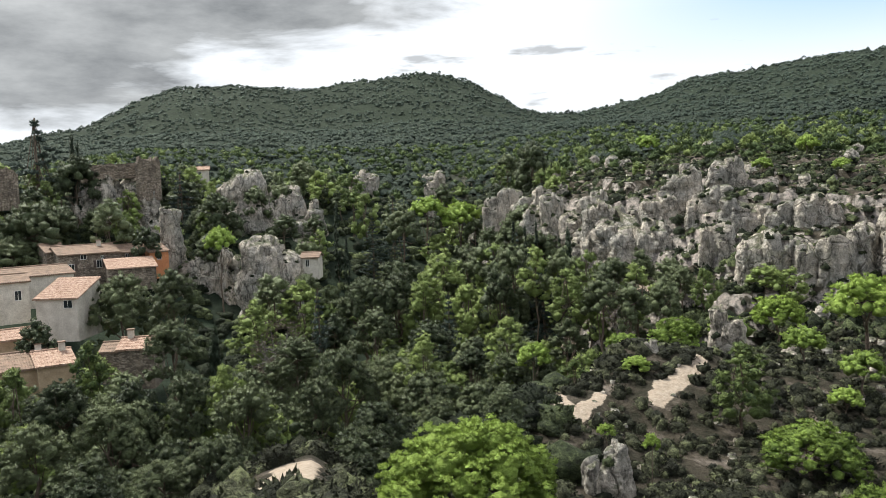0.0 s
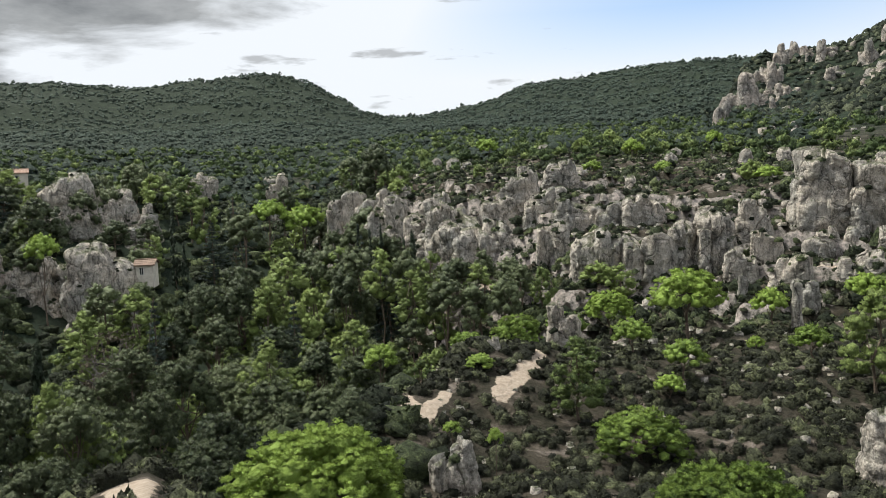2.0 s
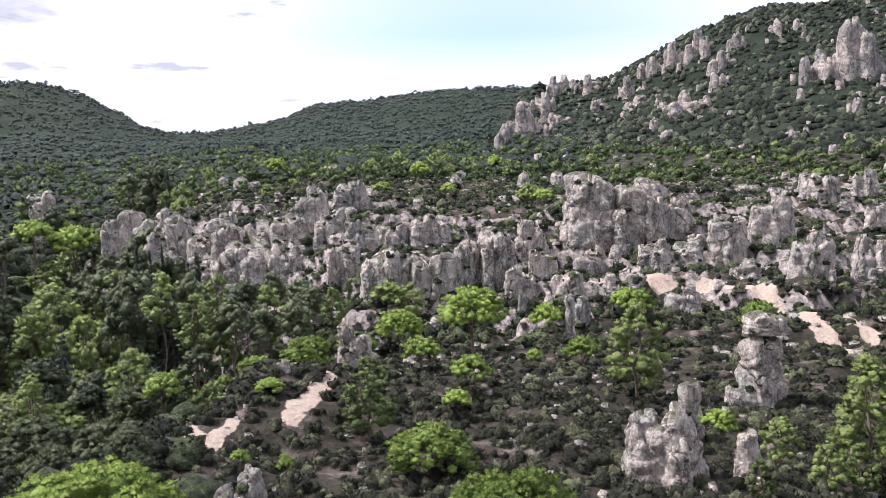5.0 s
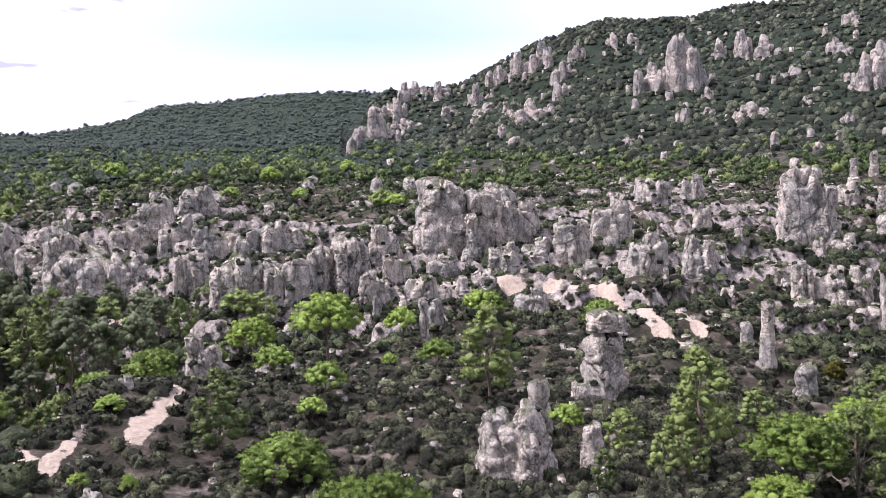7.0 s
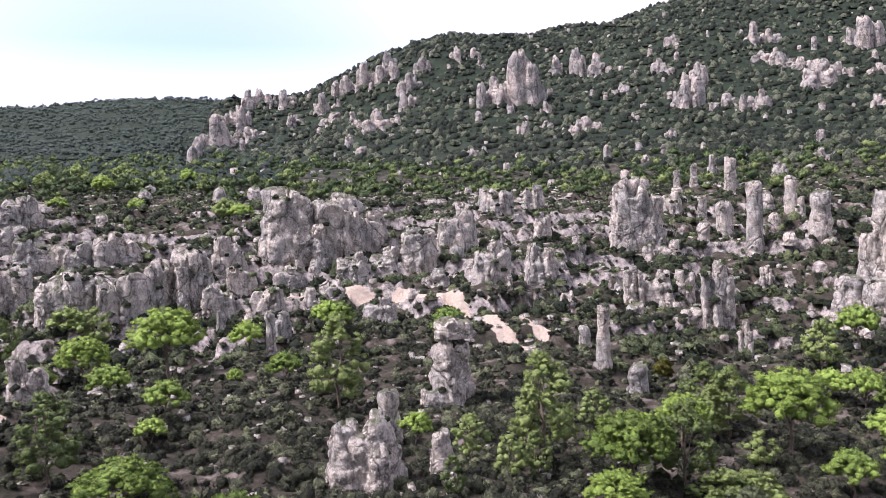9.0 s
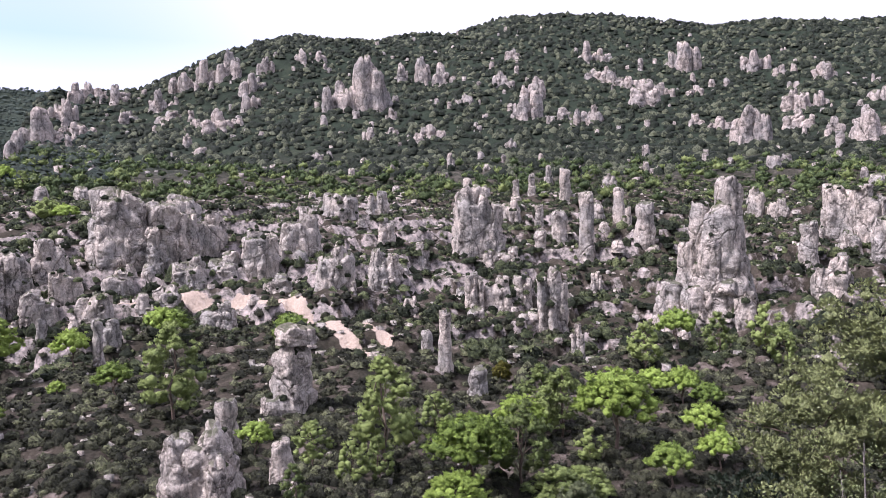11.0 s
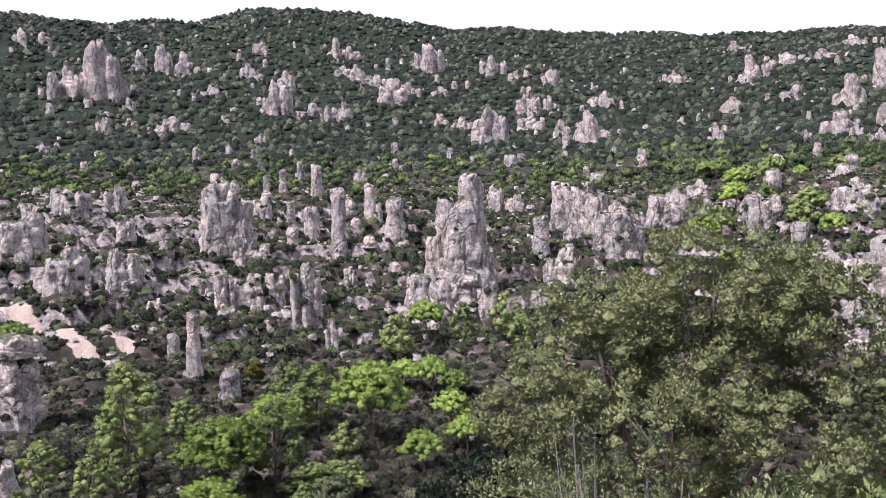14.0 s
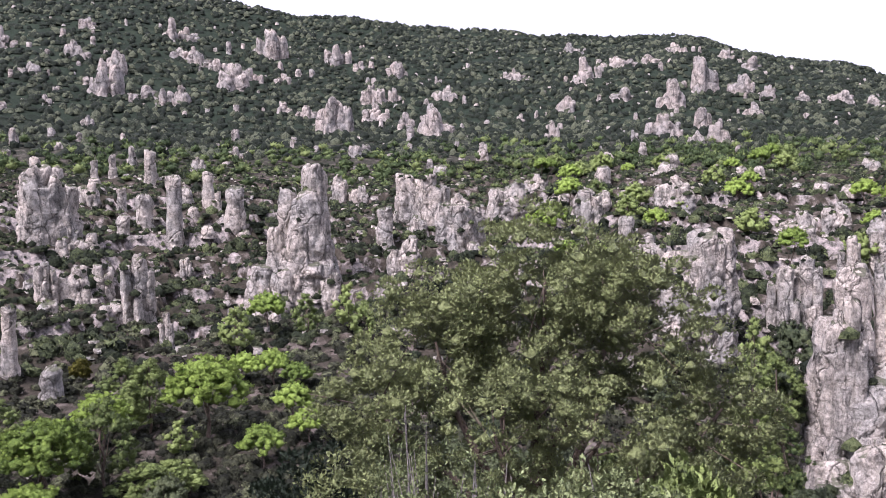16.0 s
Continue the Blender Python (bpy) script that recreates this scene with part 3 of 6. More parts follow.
def column_mesh(name, seed, segs, rings, tall=1.5, beds=3, taper=0.2, cap=0.18, knob=0.10, square=3.2, material=None):
    """A weathered block or column of limestone, 1 m wide, deep and high, its foot at z = 0: bedded courses, upright
    fissures, worn edges and a broken top. tall is the height for a width of 1 that its relief is meant for."""
    rng = random.Random(seed)
    off = Vector((seed * 7.31, seed * 3.17, seed * 1.93))
    cuts = sorted(rng.uniform(0.12, 0.95) for _ in range(beds))
    courses = [(rng.uniform(-0.025, 0.025), rng.uniform(-0.025, 0.025), rng.uniform(0.95, 1.04)) for _ in range(beds + 1)]
    cracks = [(rng.uniform(0, 2 * math.pi), rng.uniform(0.05, 0.16), rng.uniform(0.06, 0.15), rng.uniform(0, 50)) for _ in range(rng.randint(3, 5))]
    lean = rng.uniform(-0.07, 0.07), rng.uniform(-0.07, 0.07)
    tilt = rng.uniform(-0.16, 0.16), rng.uniform(-0.16, 0.16)
    twist, long = rng.uniform(0, math.pi), rng.uniform(0.8, 1.0)
    body = int(rings * 0.74)
    verts, faces = [], []
    for j in range(rings + 1):
        if j <= body:
            v, k = j / body * (1 - cap), 1.0
        else:
            w = (j - body) / (rings - body) * math.pi / 2
            v, k = 1 - cap + cap * math.sin(w) ** 0.8, max(0.02, math.cos(w)) ** 0.5
        course = sum(v > c for c in cuts)
        groove = sum(max(0, 1 - abs(v - c) * tall / 0.055) for c in cuts)
        sx, sy, grow_by = courses[course]
        for i in range(segs):
            t = 2 * math.pi * i / segs
            c, sn = math.cos(t), math.sin(t)
            corner = (abs(math.cos(t - twist)) ** square + abs(math.sin(t - twist)) ** square) ** (-1 / square)
            rad = 0.5 * (1 - taper * v) * (0.25 + 0.75 * corner) * grow_by
            p = Vector((c * rad, sn * rad, v * tall)) * 1.7 + off
            rad *= 1 + knob * noise.noise(Vector((off.x, off.y, v * tall * 1.6))) + 0.16 * noise.noise(p * 0.9)
            d, near = noise.voronoi(Vector((p.x * 1.5, p.y * 1.5, p.z * 0.7)))
            fine_d, fine_near = noise.voronoi(Vector((p.x * 3.1 + 0.6 * noise.noise(p * 2), p.y * 3.1, p.z * 2.0)))
            rad *= 1 + (cell_hash(near[0]) - 0.5) * 0.24 - 0.12 * max(0, 1 - (d[1] - d[0]) * 7)
            rad *= 1 + (cell_hash(fine_near[0]) - 0.5) * 0.09 - 0.04 * max(0, 1 - (fine_d[1] - fine_d[0]) * 5)
            rad *= 1 - 0.07 * groove * (0.5 + noise.noise(p * 1.1))
            for angle, wide, depth, phase in cracks:
                gap = math.remainder(t - angle - 0.5 * noise.noise(Vector((phase, 0, v * tall * 1.3))), 2 * math.pi)
                rad *= 1 - depth * max(0, 1 - abs(gap) / wide)
            rad *= (1 + 0.08 * lump(p * 2.6, 3)) * k
            z = v + ((tilt[0] * c + tilt[1] * sn) * rad * 2 * v ** 3 + 0.10 * v * noise.noise(p * 1.6) + 0.26 * (cell_hash(near[0]) - 0.5) * v ** 4 + 0.05 * (cell_hash(fine_near[0]) - 0.5) * v) / max(1.0, tall)
            verts.append((rad * c + (lean[0] * v + sx) * (1 if k == 1 else k), (rad * sn + (lean[1] * v + sy) * (1 if k == 1 else k)) * long, z))
    for j in range(rings):
        for i in range(segs):
            n = (i + 1) % segs
            faces.append((j * segs + i, j * segs + n, (j + 1) * segs + n, (j + 1) * segs + i))
    faces.append(tuple(range(rings * segs, rings * segs + segs)))
    high = max(q[2] for q in verts)
    x0, x1 = min(q[0] for q in verts), max(q[0] for q in verts)
    y0, y1 = min(q[1] for q in verts), max(q[1] for q in verts)
    verts = [((q[0] - (x0 + x1) / 2) / (x1 - x0), (q[1] - (y0 + y1) / 2) / (y1 - y0), q[2] / high) for q in verts]
    return mesh_of(name, verts, faces, material or ROCK, shade=True)


DETAIL = {"high": (48, 40), "mid": (30, 26), "low": (18, 16)}
COLUMNS = {}
# height for a width of 1: courses, taper, rounding of the top
BUILDS = {0.55: (2, 0.34, 0.34), 1.0: (3, 0.40, 0.20), 1.8: (4, 0.38, 0.12), 3.2: (6, 0.24, 0.07), 5.0: (8, 0.16, 0.045)}


def column(shape, detail, pick, aspect):
    """One of a few columns of each build, made when it is first called for."""
    tall = min(BUILDS, key=lambda k: abs(math.log(k / aspect)))
    key = shape if shape in ("cap", "pin", "wall", "spire") else "block", detail, pick, tall
    if key not in COLUMNS:
        segs, rings = DETAIL[detail]
        beds, taper, cap = BUILDS[tall]
        seed = 300 + pick * 17 + int(tall * 100) + {"cap": 800, "pin": 600, "wall": 1000, "spire": 1200}.get(shape, 0)
        if shape == "cap":
            COLUMNS[key] = column_mesh("cap_block", seed, segs, rings, 0.5, 1, -0.06, 0.30, 0.05, 3.4)
        elif shape == "wall":
            COLUMNS[key] = column_mesh("wall_block", seed, int(segs * 1.25), rings, tall, beds, 0.14, cap, 0.06, 4.0)
        elif shape == "spire":
            COLUMNS[key] = column_mesh("spire_block", seed, segs, int(rings * 1.3), tall, beds + 3, 0.60, cap, 0.12, 3.0)
        elif shape == "pin":
            COLUMNS[key] = column_mesh("pin_column", seed, segs, int(rings * 1.3), tall, beds, taper * 0.8, cap, 0.22, 2.8)
        else:
            COLUMNS[key] = column_mesh("rock_column" if tall > 1.5 else "rock_block", seed, segs, rings if tall < 1.5 else int(rings * 1.25), tall, beds, taper, cap, 0.10, 3.4)
    return COLUMNS[key]


SMALL_ROCKS = [column_mesh("small_boulder", 131 + i, 14, 10, 0.8, 1, 0.3, 0.4) for i in range(6)] + [column_mesh("small_stack", 141 + i, 14, 11, 1.5, 2, 0.3, 0.25) for i in range(3)]
FAR_BLOCKS = [column_mesh("far_block", 91 + i, 18, 14, 1.4, 2, 0.34, 0.2, 0.12, material=ROCK_FAR) for i in range(9)]
rock_dice = random.Random(5)
LEDGES = []


def note_ledges(me, m, count):
    """Remembers some level places on a rock, for bushes that root in its ledges."""
    n = 0
    for _ in range(count * 6):
        f = rock_dice.choice(me.polygons)
        if (m.to_3x3().inverted().transposed() @ f.normal).normalized().z > 0.6 and f.center.z > 0.12 and n < count:
            LEDGES.append(tuple(m @ f.center))
            n += 1


def rock_pieces(kind, dice):
    """How a rock of each kind is put together: shape, place across and behind, width, depth, foot and height, in shares of the whole."""
    u = dice.uniform
    out = []
    if kind == "cone":
        return [("spire", 0.10, 0.04, 0.80, 0.76, 0, 0.84), ("spire", 0.18, 0.06, 0.50, 0.50, 0, 1.0), ("block", 0.14, 0.0, 0.74, 0.80, 0, 0.44), ("tall", -0.33, -0.05, 0.36, 0.46, 0, 0.36),
                ("block", 0.28, 0.05, 0.46, 0.6, 0, 0.40), ("tall", 0.19, 0.06, 0.25, 0.28, 0, 1.0), ("spire", -0.04, 0.06, 0.44, 0.42, 0, 0.85), ("spire", -0.18, 0.02, 0.36, 0.40, 0, 0.62),
                ("spire", 0.05, -0.14, 0.40, 0.4, 0, 0.66), ("block", -0.10, -0.20, 0.42, 0.40, 0, 0.34)]
    if kind == "balanced":
        return [("wall", 0.03, 0.0, 0.84, 0.84, 0, 0.82), ("wall", -0.06, 0.05, 0.80, 0.8, 0, 0.72), ("cap", 0.08, 0.0, 0.86, 0.84, 0.79, 0.21), ("block", -0.16, -0.05, 1.0, 1.0, 0, 0.32)]
    if kind == "pin":
        out = [("pin", 0.0, 0.0, 0.95, 0.95, 0, 1.0)]
        if u(0, 1) < 0.7:
            out.append(("tall", u(-0.4, 0.4), u(-0.3, 0.3), u(0.5, 0.75), 0.7, 0, u(0.35, 0.7)))
        return out + [("block", u(-0.4, 0.4), -0.2, u(0.7, 1.1), 0.9, 0, u(0.2, 0.3))]
    if kind == "tower":
        out = [("tall", u(-0.1, 0.1), 0.05, u(0.5, 0.62), 0.7, 0, 1.0), ("tall", -0.28, u(-0.1, 0.1), u(0.36, 0.48), 0.6, 0, u(0.66, 0.95)),
               ("tall", 0.28, u(-0.1, 0.1), u(0.36, 0.48), 0.6, 0, u(0.6, 0.95)), ("tall", u(-0.2, 0.2), -0.25, 0.34, 0.4, 0, u(0.4, 0.7))]
        feet, low = 1, 0.3
    elif kind == "bluff":
        side = dice.choice([-1, 1])
        out = [("wall", -0.14 * side, 0.05, 0.72, 0.8, 0, 1.0), ("wall", 0.26 * side, 0.05, 0.50, 0.7, 0, u(0.82, 0.95)), ("tall", 0.42 * side, -0.06, 0.22, 0.4, 0, u(0.6, 0.8)),
               ("block", -0.36 * side, 0.0, 0.34, 0.6, 0, u(0.6, 0.85)), ("tall", u(-0.1, 0.15), -0.22, 0.22, 0.3, 0, u(0.5, 0.75))]
        feet, low = 2, 0.34
    elif kind == "cliff":
        side = dice.choice([-1, 1])
        out = [("wall", u(-0.05, 0.05), 0.1, 1.0, 0.9, 0, u(0.80, 0.9)), ("wall", -0.18 * side, u(0.0, 0.08), u(0.55, 0.7), 0.8, 0, 1.0), ("block", 0.28 * side, u(-0.08, 0.05), u(0.4, 0.55), 0.7, 0, u(0.6, 0.85))]
        feet, low = 1, 0.36
    else:
        side = dice.choice([-1, 1])
        out = [("wall", u(-0.05, 0.05), 0.05, u(0.9, 1.0), 0.9, 0, u(0.78, 0.9)), ("block", -0.12 * side, 0.06, u(0.6, 0.72), 0.8, 0, 1.0),
               ("block", 0.24 * side, u(-0.05, 0.1), u(0.46, 0.6), 0.7, 0, u(0.74, 0.94)), ("tall", u(-0.3, 0.3), -0.22, u(0.3, 0.4), 0.4, 0, u(0.5, 0.8))]
        feet, low = 1, 0.40
    for _ in range(feet):
        out.append(("block", u(-0.5, 0.5), u(-0.55, -0.25), u(0.16, 0.32), u(0.2, 0.35), 0, u(0.5, 1.0) * low))
    return out


def place_rock(name, kind, bearing, r, top, wide, label, category, group, deep=0.9, sink=0.8):
    x, y = spot(bearing, r)
    low = min(float(land(x + dx * wide * 0.5, y + dy * wide * 0.5)) for dx, dy in ((0, 0), (1, 0), (-1, 0), (0, 1), (0, -1)))
    foot = min(low - sink, top - 0.4 * wide)
    high = top - foot
    if kind in ("crag", "cliff", "bluff") and high > 2.1 * wide:
        kind = "tower"
    ob = new(name)
    ob.matrix_world = Matrix.LocRotScale((x, y, foot), Euler((0, 0, -radians(bearing))), (1, 1, 1))
    detail = "high" if wide / r > 0.075 else "mid" if wide / r > 0.035 else "low"
    for shape, dx, dy, w, d, z, h in rock_pieces(kind, rock_dice):
        me = column(shape, detail, rock_dice.randrange(4), h * high / (w * wide))
        turn = rock_dice.choice([0, 1, 2, 3]) * math.pi / 2 + rock_dice.uniform(-0.3, 0.3)
        if abs(math.sin(turn)) > 0.7:
            size = d * wide * deep, w * wide, h * high
        else:
            size = w * wide, d * wide * deep, h * high
        local = Matrix.LocRotScale((dx * wide, dy * wide * deep, z * high), Euler((0, 0, turn)), size)
        piece = under("cap" if shape == "cap" else "column" if shape in ("tall", "pin") else "block", me, ob)
        piece.matrix_basis = local
        note_ledges(me, Matrix.LocRotScale((x, y, foot), Euler((0, 0, -radians(bearing))), (1, 1, 1)) @ local, int(w * wide * {"pin": 0.2, "wall": 1.5}.get(shape, 1.0)))
    return tagged(ob, label, category, group)


def pinnacle(bearing, r, top, wide):
    return place_rock("rock_pinnacle", "pin", bearing, r, top, wide, "weathered grey and pink limestone pinnacle standing in scrub", "rock pinnacle", "rock pinnacles")


def crag(bearing, r, top, wide):
    if bearing < 36 and 100 < r < 160:
        return cliff_block(bearing, r, top, wide * 1.3)
    return place_rock("rock_crag", "crag", bearing, r, top, wide, "fissured pale limestone crag with scrub on its ledges", "rock", "limestone crags")


def cliff_block(bearing, r, top, wide):
    return place_rock("rock_cliff", "cliff", bearing, r, top, wide, "steep block of pale grey limestone cliff", "cliff", "limestone cliffs")


def bluff(bearing, r, top, wide):
    return place_rock("rock_bluff", "bluff", bearing, r, top, wide, "broad smooth wall of pale limestone with bushes on top", "cliff", "limestone cliffs")


def tower(bearing, r, top, wide):
    return place_rock("rock_tower", "tower", bearing, r, top, wide, "blocky split limestone tower standing in scrub", "rock tower", "rock pinnacles")


def cone_rock(bearing, r, top, wide):
    return place_rock("rock_spire", "cone", bearing, r, top, wide, "tall tapering spire of stacked grey limestone", "rock spire", "rock pinnacles")


def balanced_rock(bearing, r, top, wide):
    return place_rock("balanced_rock", "balanced", bearing, r, top, wide, "tall limestone pillar with a broad overhanging cap", "rock pillar", "rock pinnacles")


def outcrop_group(bearing, r, top, wide, tall):
    """An outcrop of upright blocks side by side, with smaller teeth of rock round it."""
    u = rock_dice.uniform
    wide *= 0.85
    base = min([top - tall] + [ground_at(bearing + math.degrees(d * wide / r), r - k * wide) - 0.6 for d in (-0.5, 0, 0.5) for k in (0, 0.4)])
    ob = new("rock_outcrop")
    x, y = spot(bearing, r)
    ob.matrix_world = Matrix.LocRotScale((x, y, base), Euler((0, 0, -radians(bearing))), (1, 1, 1))
    n = max(2, min(5, int(round(wide / 4.2))))
    mass = under("block", rock_dice.choice(FAR_BLOCKS), ob)
    mass.matrix_basis = Matrix.LocRotScale((u(-0.1, 0.1) * wide, 0, 0), Euler((0, 0, u(-0.4, 0.4))), (wide * 0.85, wide * 0.6, (top - base) * u(0.6, 0.8)))
    for i in range(n + 1):
        w = wide / n * u(1.1, 1.9)
        dx = (i / n - 0.5) * wide * 0.7 + u(-0.12, 0.12) * wide
        h = (top - base) * (1.0 if i == n // 2 else u(0.55, 0.98) * (1 - 0.4 * abs(dx) / wide))
        w = max(w, h * u(0.36, 0.55))
        piece = under("block", rock_dice.choice(FAR_BLOCKS), ob)
        piece.matrix_basis = Matrix.LocRotScale((dx, u(-0.2, 0.15) * wide, 0), Euler((0, 0, u(0, 6.28))), (w, w, h))
    tagged(ob, "upright pale limestone outcrop among dark mountain scrub", "rock outcrop", "mountain outcrops")
    for _ in range(rock_dice.randint(1, 3)):
        bb = bearing + math.degrees(wide / r) * u(-1.2, 1.2)
        rr = r - u(-0.6, 1.6) * wide
        k = min(u(0.15, 0.4) * wide, 4.5)
        outcrop(bb, rr, ground_at(bb, rr) + k * u(0.6, 1.5), k, k)


def outcrop(bearing, r, top, wide, tall):
    x, y = spot(bearing, r)
    ob = new("rock_tooth", rock_dice.choice(FAR_BLOCKS))
    foot = min(top - tall, ground_at(bearing, r) - 0.5)
    ob.matrix_world = Matrix.LocRotScale((x, y, foot), Euler((0, 0, rock_dice.uniform(0, 6.28))), (wide, wide * 0.8, top - foot))
    return tagged(ob, "pale limestone tooth standing in dark mountain scrub", "rock outcrop", "mountain outcrops")


# ---- trees ----
def blades(centres, normals, lengths, widths, rng, full=False):
    """One small leaf at each place, along its normal with some spread: vertices and faces."""
    n = len(centres)
    nrm = normals + rng.normal(0, 0.5, (n, 3))
    nrm /= np.linalg.norm(nrm, axis=1)[:, None] + 1e-9
    side = np.cross(nrm, rng.normal(0, 1, (n, 3)))
    side /= np.linalg.norm(side, axis=1)[:, None] + 1e-9
    w, h = side * widths[:, None] / 2, nrm * lengths[:, None]
    if full:
        v = np.stack([centres - h * 0.15, centres + w + h * 0.45, centres + h, centres - w + h * 0.4], 1).reshape(-1, 3)
        return v, np.arange(n * 4).reshape(-1, 4)
    v = np.stack([centres + w - h * 0.2, centres + h, centres - w - h * 0.1], 1).reshape(-1, 3)
    return v, np.arange(n * 3).reshape(-1, 3)


def octa():
    v = np.array([(1, 0, 0), (0, 1, 0), (-1, 0, 0), (0, -1, 0), (0, 0, 1), (0, 0, -1)], float)
    return v, np.array([(0, 1, 4), (1, 2, 4), (2, 3, 4), (3, 0, 4), (1, 0, 5), (2, 1, 5), (3, 2, 5), (0, 3, 5)])


CORE_V, CORE_F = octa()


def ball():
    bm = bmesh.new()
    bmesh.ops.create_icosphere(bm, subdivisions=1, radius=1.0)
    v = np.array([q.co[:] for q in bm.verts])
    f = np.array([[q.index for q in face.verts] for face in bm.faces])
    bm.free()
    return v, f


BALL_V, BALL_F = ball()


def puffs(name, centres, radii, per, blade, material, rng, flat=0.8, core=0.85, up=0.35, full=False, face=None, hearts=None):
    """A crown of uneven tufts: each a soft body of foliage with small sprays of leaves standing out of it."""
    m = len(centres)
    d = rng.normal(0, 1, (m, per, 3))
    d /= np.linalg.norm(d, axis=2)[..., None]
    d[..., 2] = np.where(d[..., 2] < -0.35, -d[..., 2], d[..., 2])
    rad = radii[:, None, None] * rng.uniform(0.72, 1.05, (m, per, 1))
    pos = (centres[:, None, :] + d * rad * np.array([1, 1, flat])).reshape(-1, 3)
    nrm = (d + np.array([0, 0, up])).reshape(-1, 3)
    nrm /= np.linalg.norm(nrm, axis=1)[:, None]
    ln = blade * rng.uniform(0.6, 1.3, len(pos))
    v, f = blades(pos, nrm, ln, ln * (0.55 if full else 0.8), rng, full)
    k = f.shape[1]
    # leaves turn their faces outwards from tuft and crown, and are lit so
    hub = centres.mean(0)
    out = (centres - hub) / (np.linalg.norm(centres - hub, axis=1).max() + 1e-9)
    if face is not None:
        out = face * 1.3 + out * 0.5
    face = (d * 0.8 + out[:, None, :] * 0.7 + rng.normal(0, 0.28, d.shape)).reshape(-1, 3)
    face /= np.linalg.norm(face, axis=1)[:, None] + 1e-9
    q = v.reshape(-1, k, 3)
    flip = (np.cross(q[:, 1] - q[:, 0], q[:, 2] - q[:, 0]) * face).sum(1) < 0
    f[flip] = f[flip][:, ::-1]
    bend = np.repeat(face, k, axis=0)
    if core:
        cv = centres[:, None, :] + CORE_V[None] * radii[:, None, None] * core * np.array([1, 1, flat]) * rng.uniform(0.72, 1.18, (m, len(CORE_V), 1))
        tri = (np.arange(m)[:, None, None] * len(CORE_V) + CORE_F[None]).reshape(-1, 3) + len(v)
        v = np.concatenate([v, cv.reshape(-1, 3)])
        round_off = np.repeat(out, len(CORE_V), axis=0) * 0.7 + np.tile(CORE_V, (m, 1))
        bend = np.concatenate([bend, round_off / (np.linalg.norm(round_off, axis=1)[:, None] + 1e-9)])
    else:
        tri = np.zeros((0, 3), int)
    if hearts is not None:
        mids, rads = hearts
        bulge = 1 + rng.uniform(-0.22, 0.22, (len(mids), len(BALL_V), 1))
        hv = mids[:, None, :] + BALL_V[None] * rads[:, None, :] * bulge
        tri = np.concatenate([tri, (np.arange(len(mids))[:, None, None] * len(BALL_V) + BALL_F[None]).reshape(-1, 3) + len(v)])
        v = np.concatenate([v, hv.reshape(-1, 3)])
        bend = np.concatenate([bend, np.tile(BALL_V, (len(mids), 1))])
    me = bpy.data.meshes.new(name)
    loops = np.concatenate([f.ravel(), tri.ravel()]).astype(np.int32)
    starts = np.concatenate([np.arange(0, f.size, k), f.size + np.arange(0, tri.size, 3)]).astype(np.int32)
    totals = np.concatenate([np.full(len(f), k), np.full(len(tri), 3)]).astype(np.int32)
    me.vertices.add(len(v))
    me.vertices.foreach_set("co", v.astype(np.float32).ravel())
    me.loops.add(len(loops))
    me.loops.foreach_set("vertex_index", loops)
    me.polygons.add(len(starts))
    me.polygons.foreach_set("loop_start", starts)
    me.polygons.foreach_set("loop_total", totals)
    me.polygons.foreach_set("use_smooth", np.ones(len(f) + len(tri), bool))
    me.update(calc_edges=True)
    me.normals_split_custom_set_from_vertices(bend)
    me.materials.append(material)
    return me


def limb(verts, faces, a, b, ra, rb, sides=7):
    a, b = Vector(a), Vector(b)
    q = (b - a).to_track_quat("Z", "Y")
    base = len(verts)
    for p, rr in ((a, ra), (b, rb)):
        for i in range(sides):
            t = 2 * math.pi * i / sides
            verts.append(tuple(p + q @ Vector((rr * math.cos(t), rr * math.sin(t), 0))))
    for i in range(sides):
        k = (i + 1) % sides
        faces.append((base + i, base + k, base + sides + k, base + sides + i))


def trunk_mesh(name, rng, top, thick, tips, fork, material, bend=0.03):
    """A tapered, slightly bent trunk with a limb to each tip."""
    verts, faces = [], []
    pts = [Vector((0, 0, 0))]
    steps = 5
    for i in range(1, steps + 1):
        pts.append(Vector((rng.normal(0, bend), rng.normal(0, bend), top * i / steps)))
    for i in range(steps):
        limb(verts, faces, pts[i], pts[i + 1], thick * (1 - 0.75 * i / steps), thick * (1 - 0.75 * (i + 1) / steps))
    for tip in tips:
        k = int(rng.randint(max(1, int(fork * steps)), steps + 1))
        a = pts[k]
        mid = a.lerp(Vector(tip), 0.55) + Vector((0, 0, -0.04))
        limb(verts, faces, a, mid, thick * 0.35, thick * 0.22, 5)
        limb(verts, faces, mid, tip, thick * 0.22, thick * 0.06, 5)
    return mesh_of(name, verts, faces, material)


def dome_points(rng, n, flat_low, power=0.5, low=-0.2):
    """Places over an uneven dome of unit width and height."""
    out = []
    while len(out) < n:
        d = rng.normal(0, 1, 3)
        d /= np.linalg.norm(d)
        if d[2] < low:
            continue
        k = rng.uniform(0.25, 1) ** power
        out.append((d[0] * 0.5 * k, d[1] * 0.5 * k, flat_low + (1 - flat_low) * (d[2] * k * 0.5 + 0.5)))
    return np.array(out)


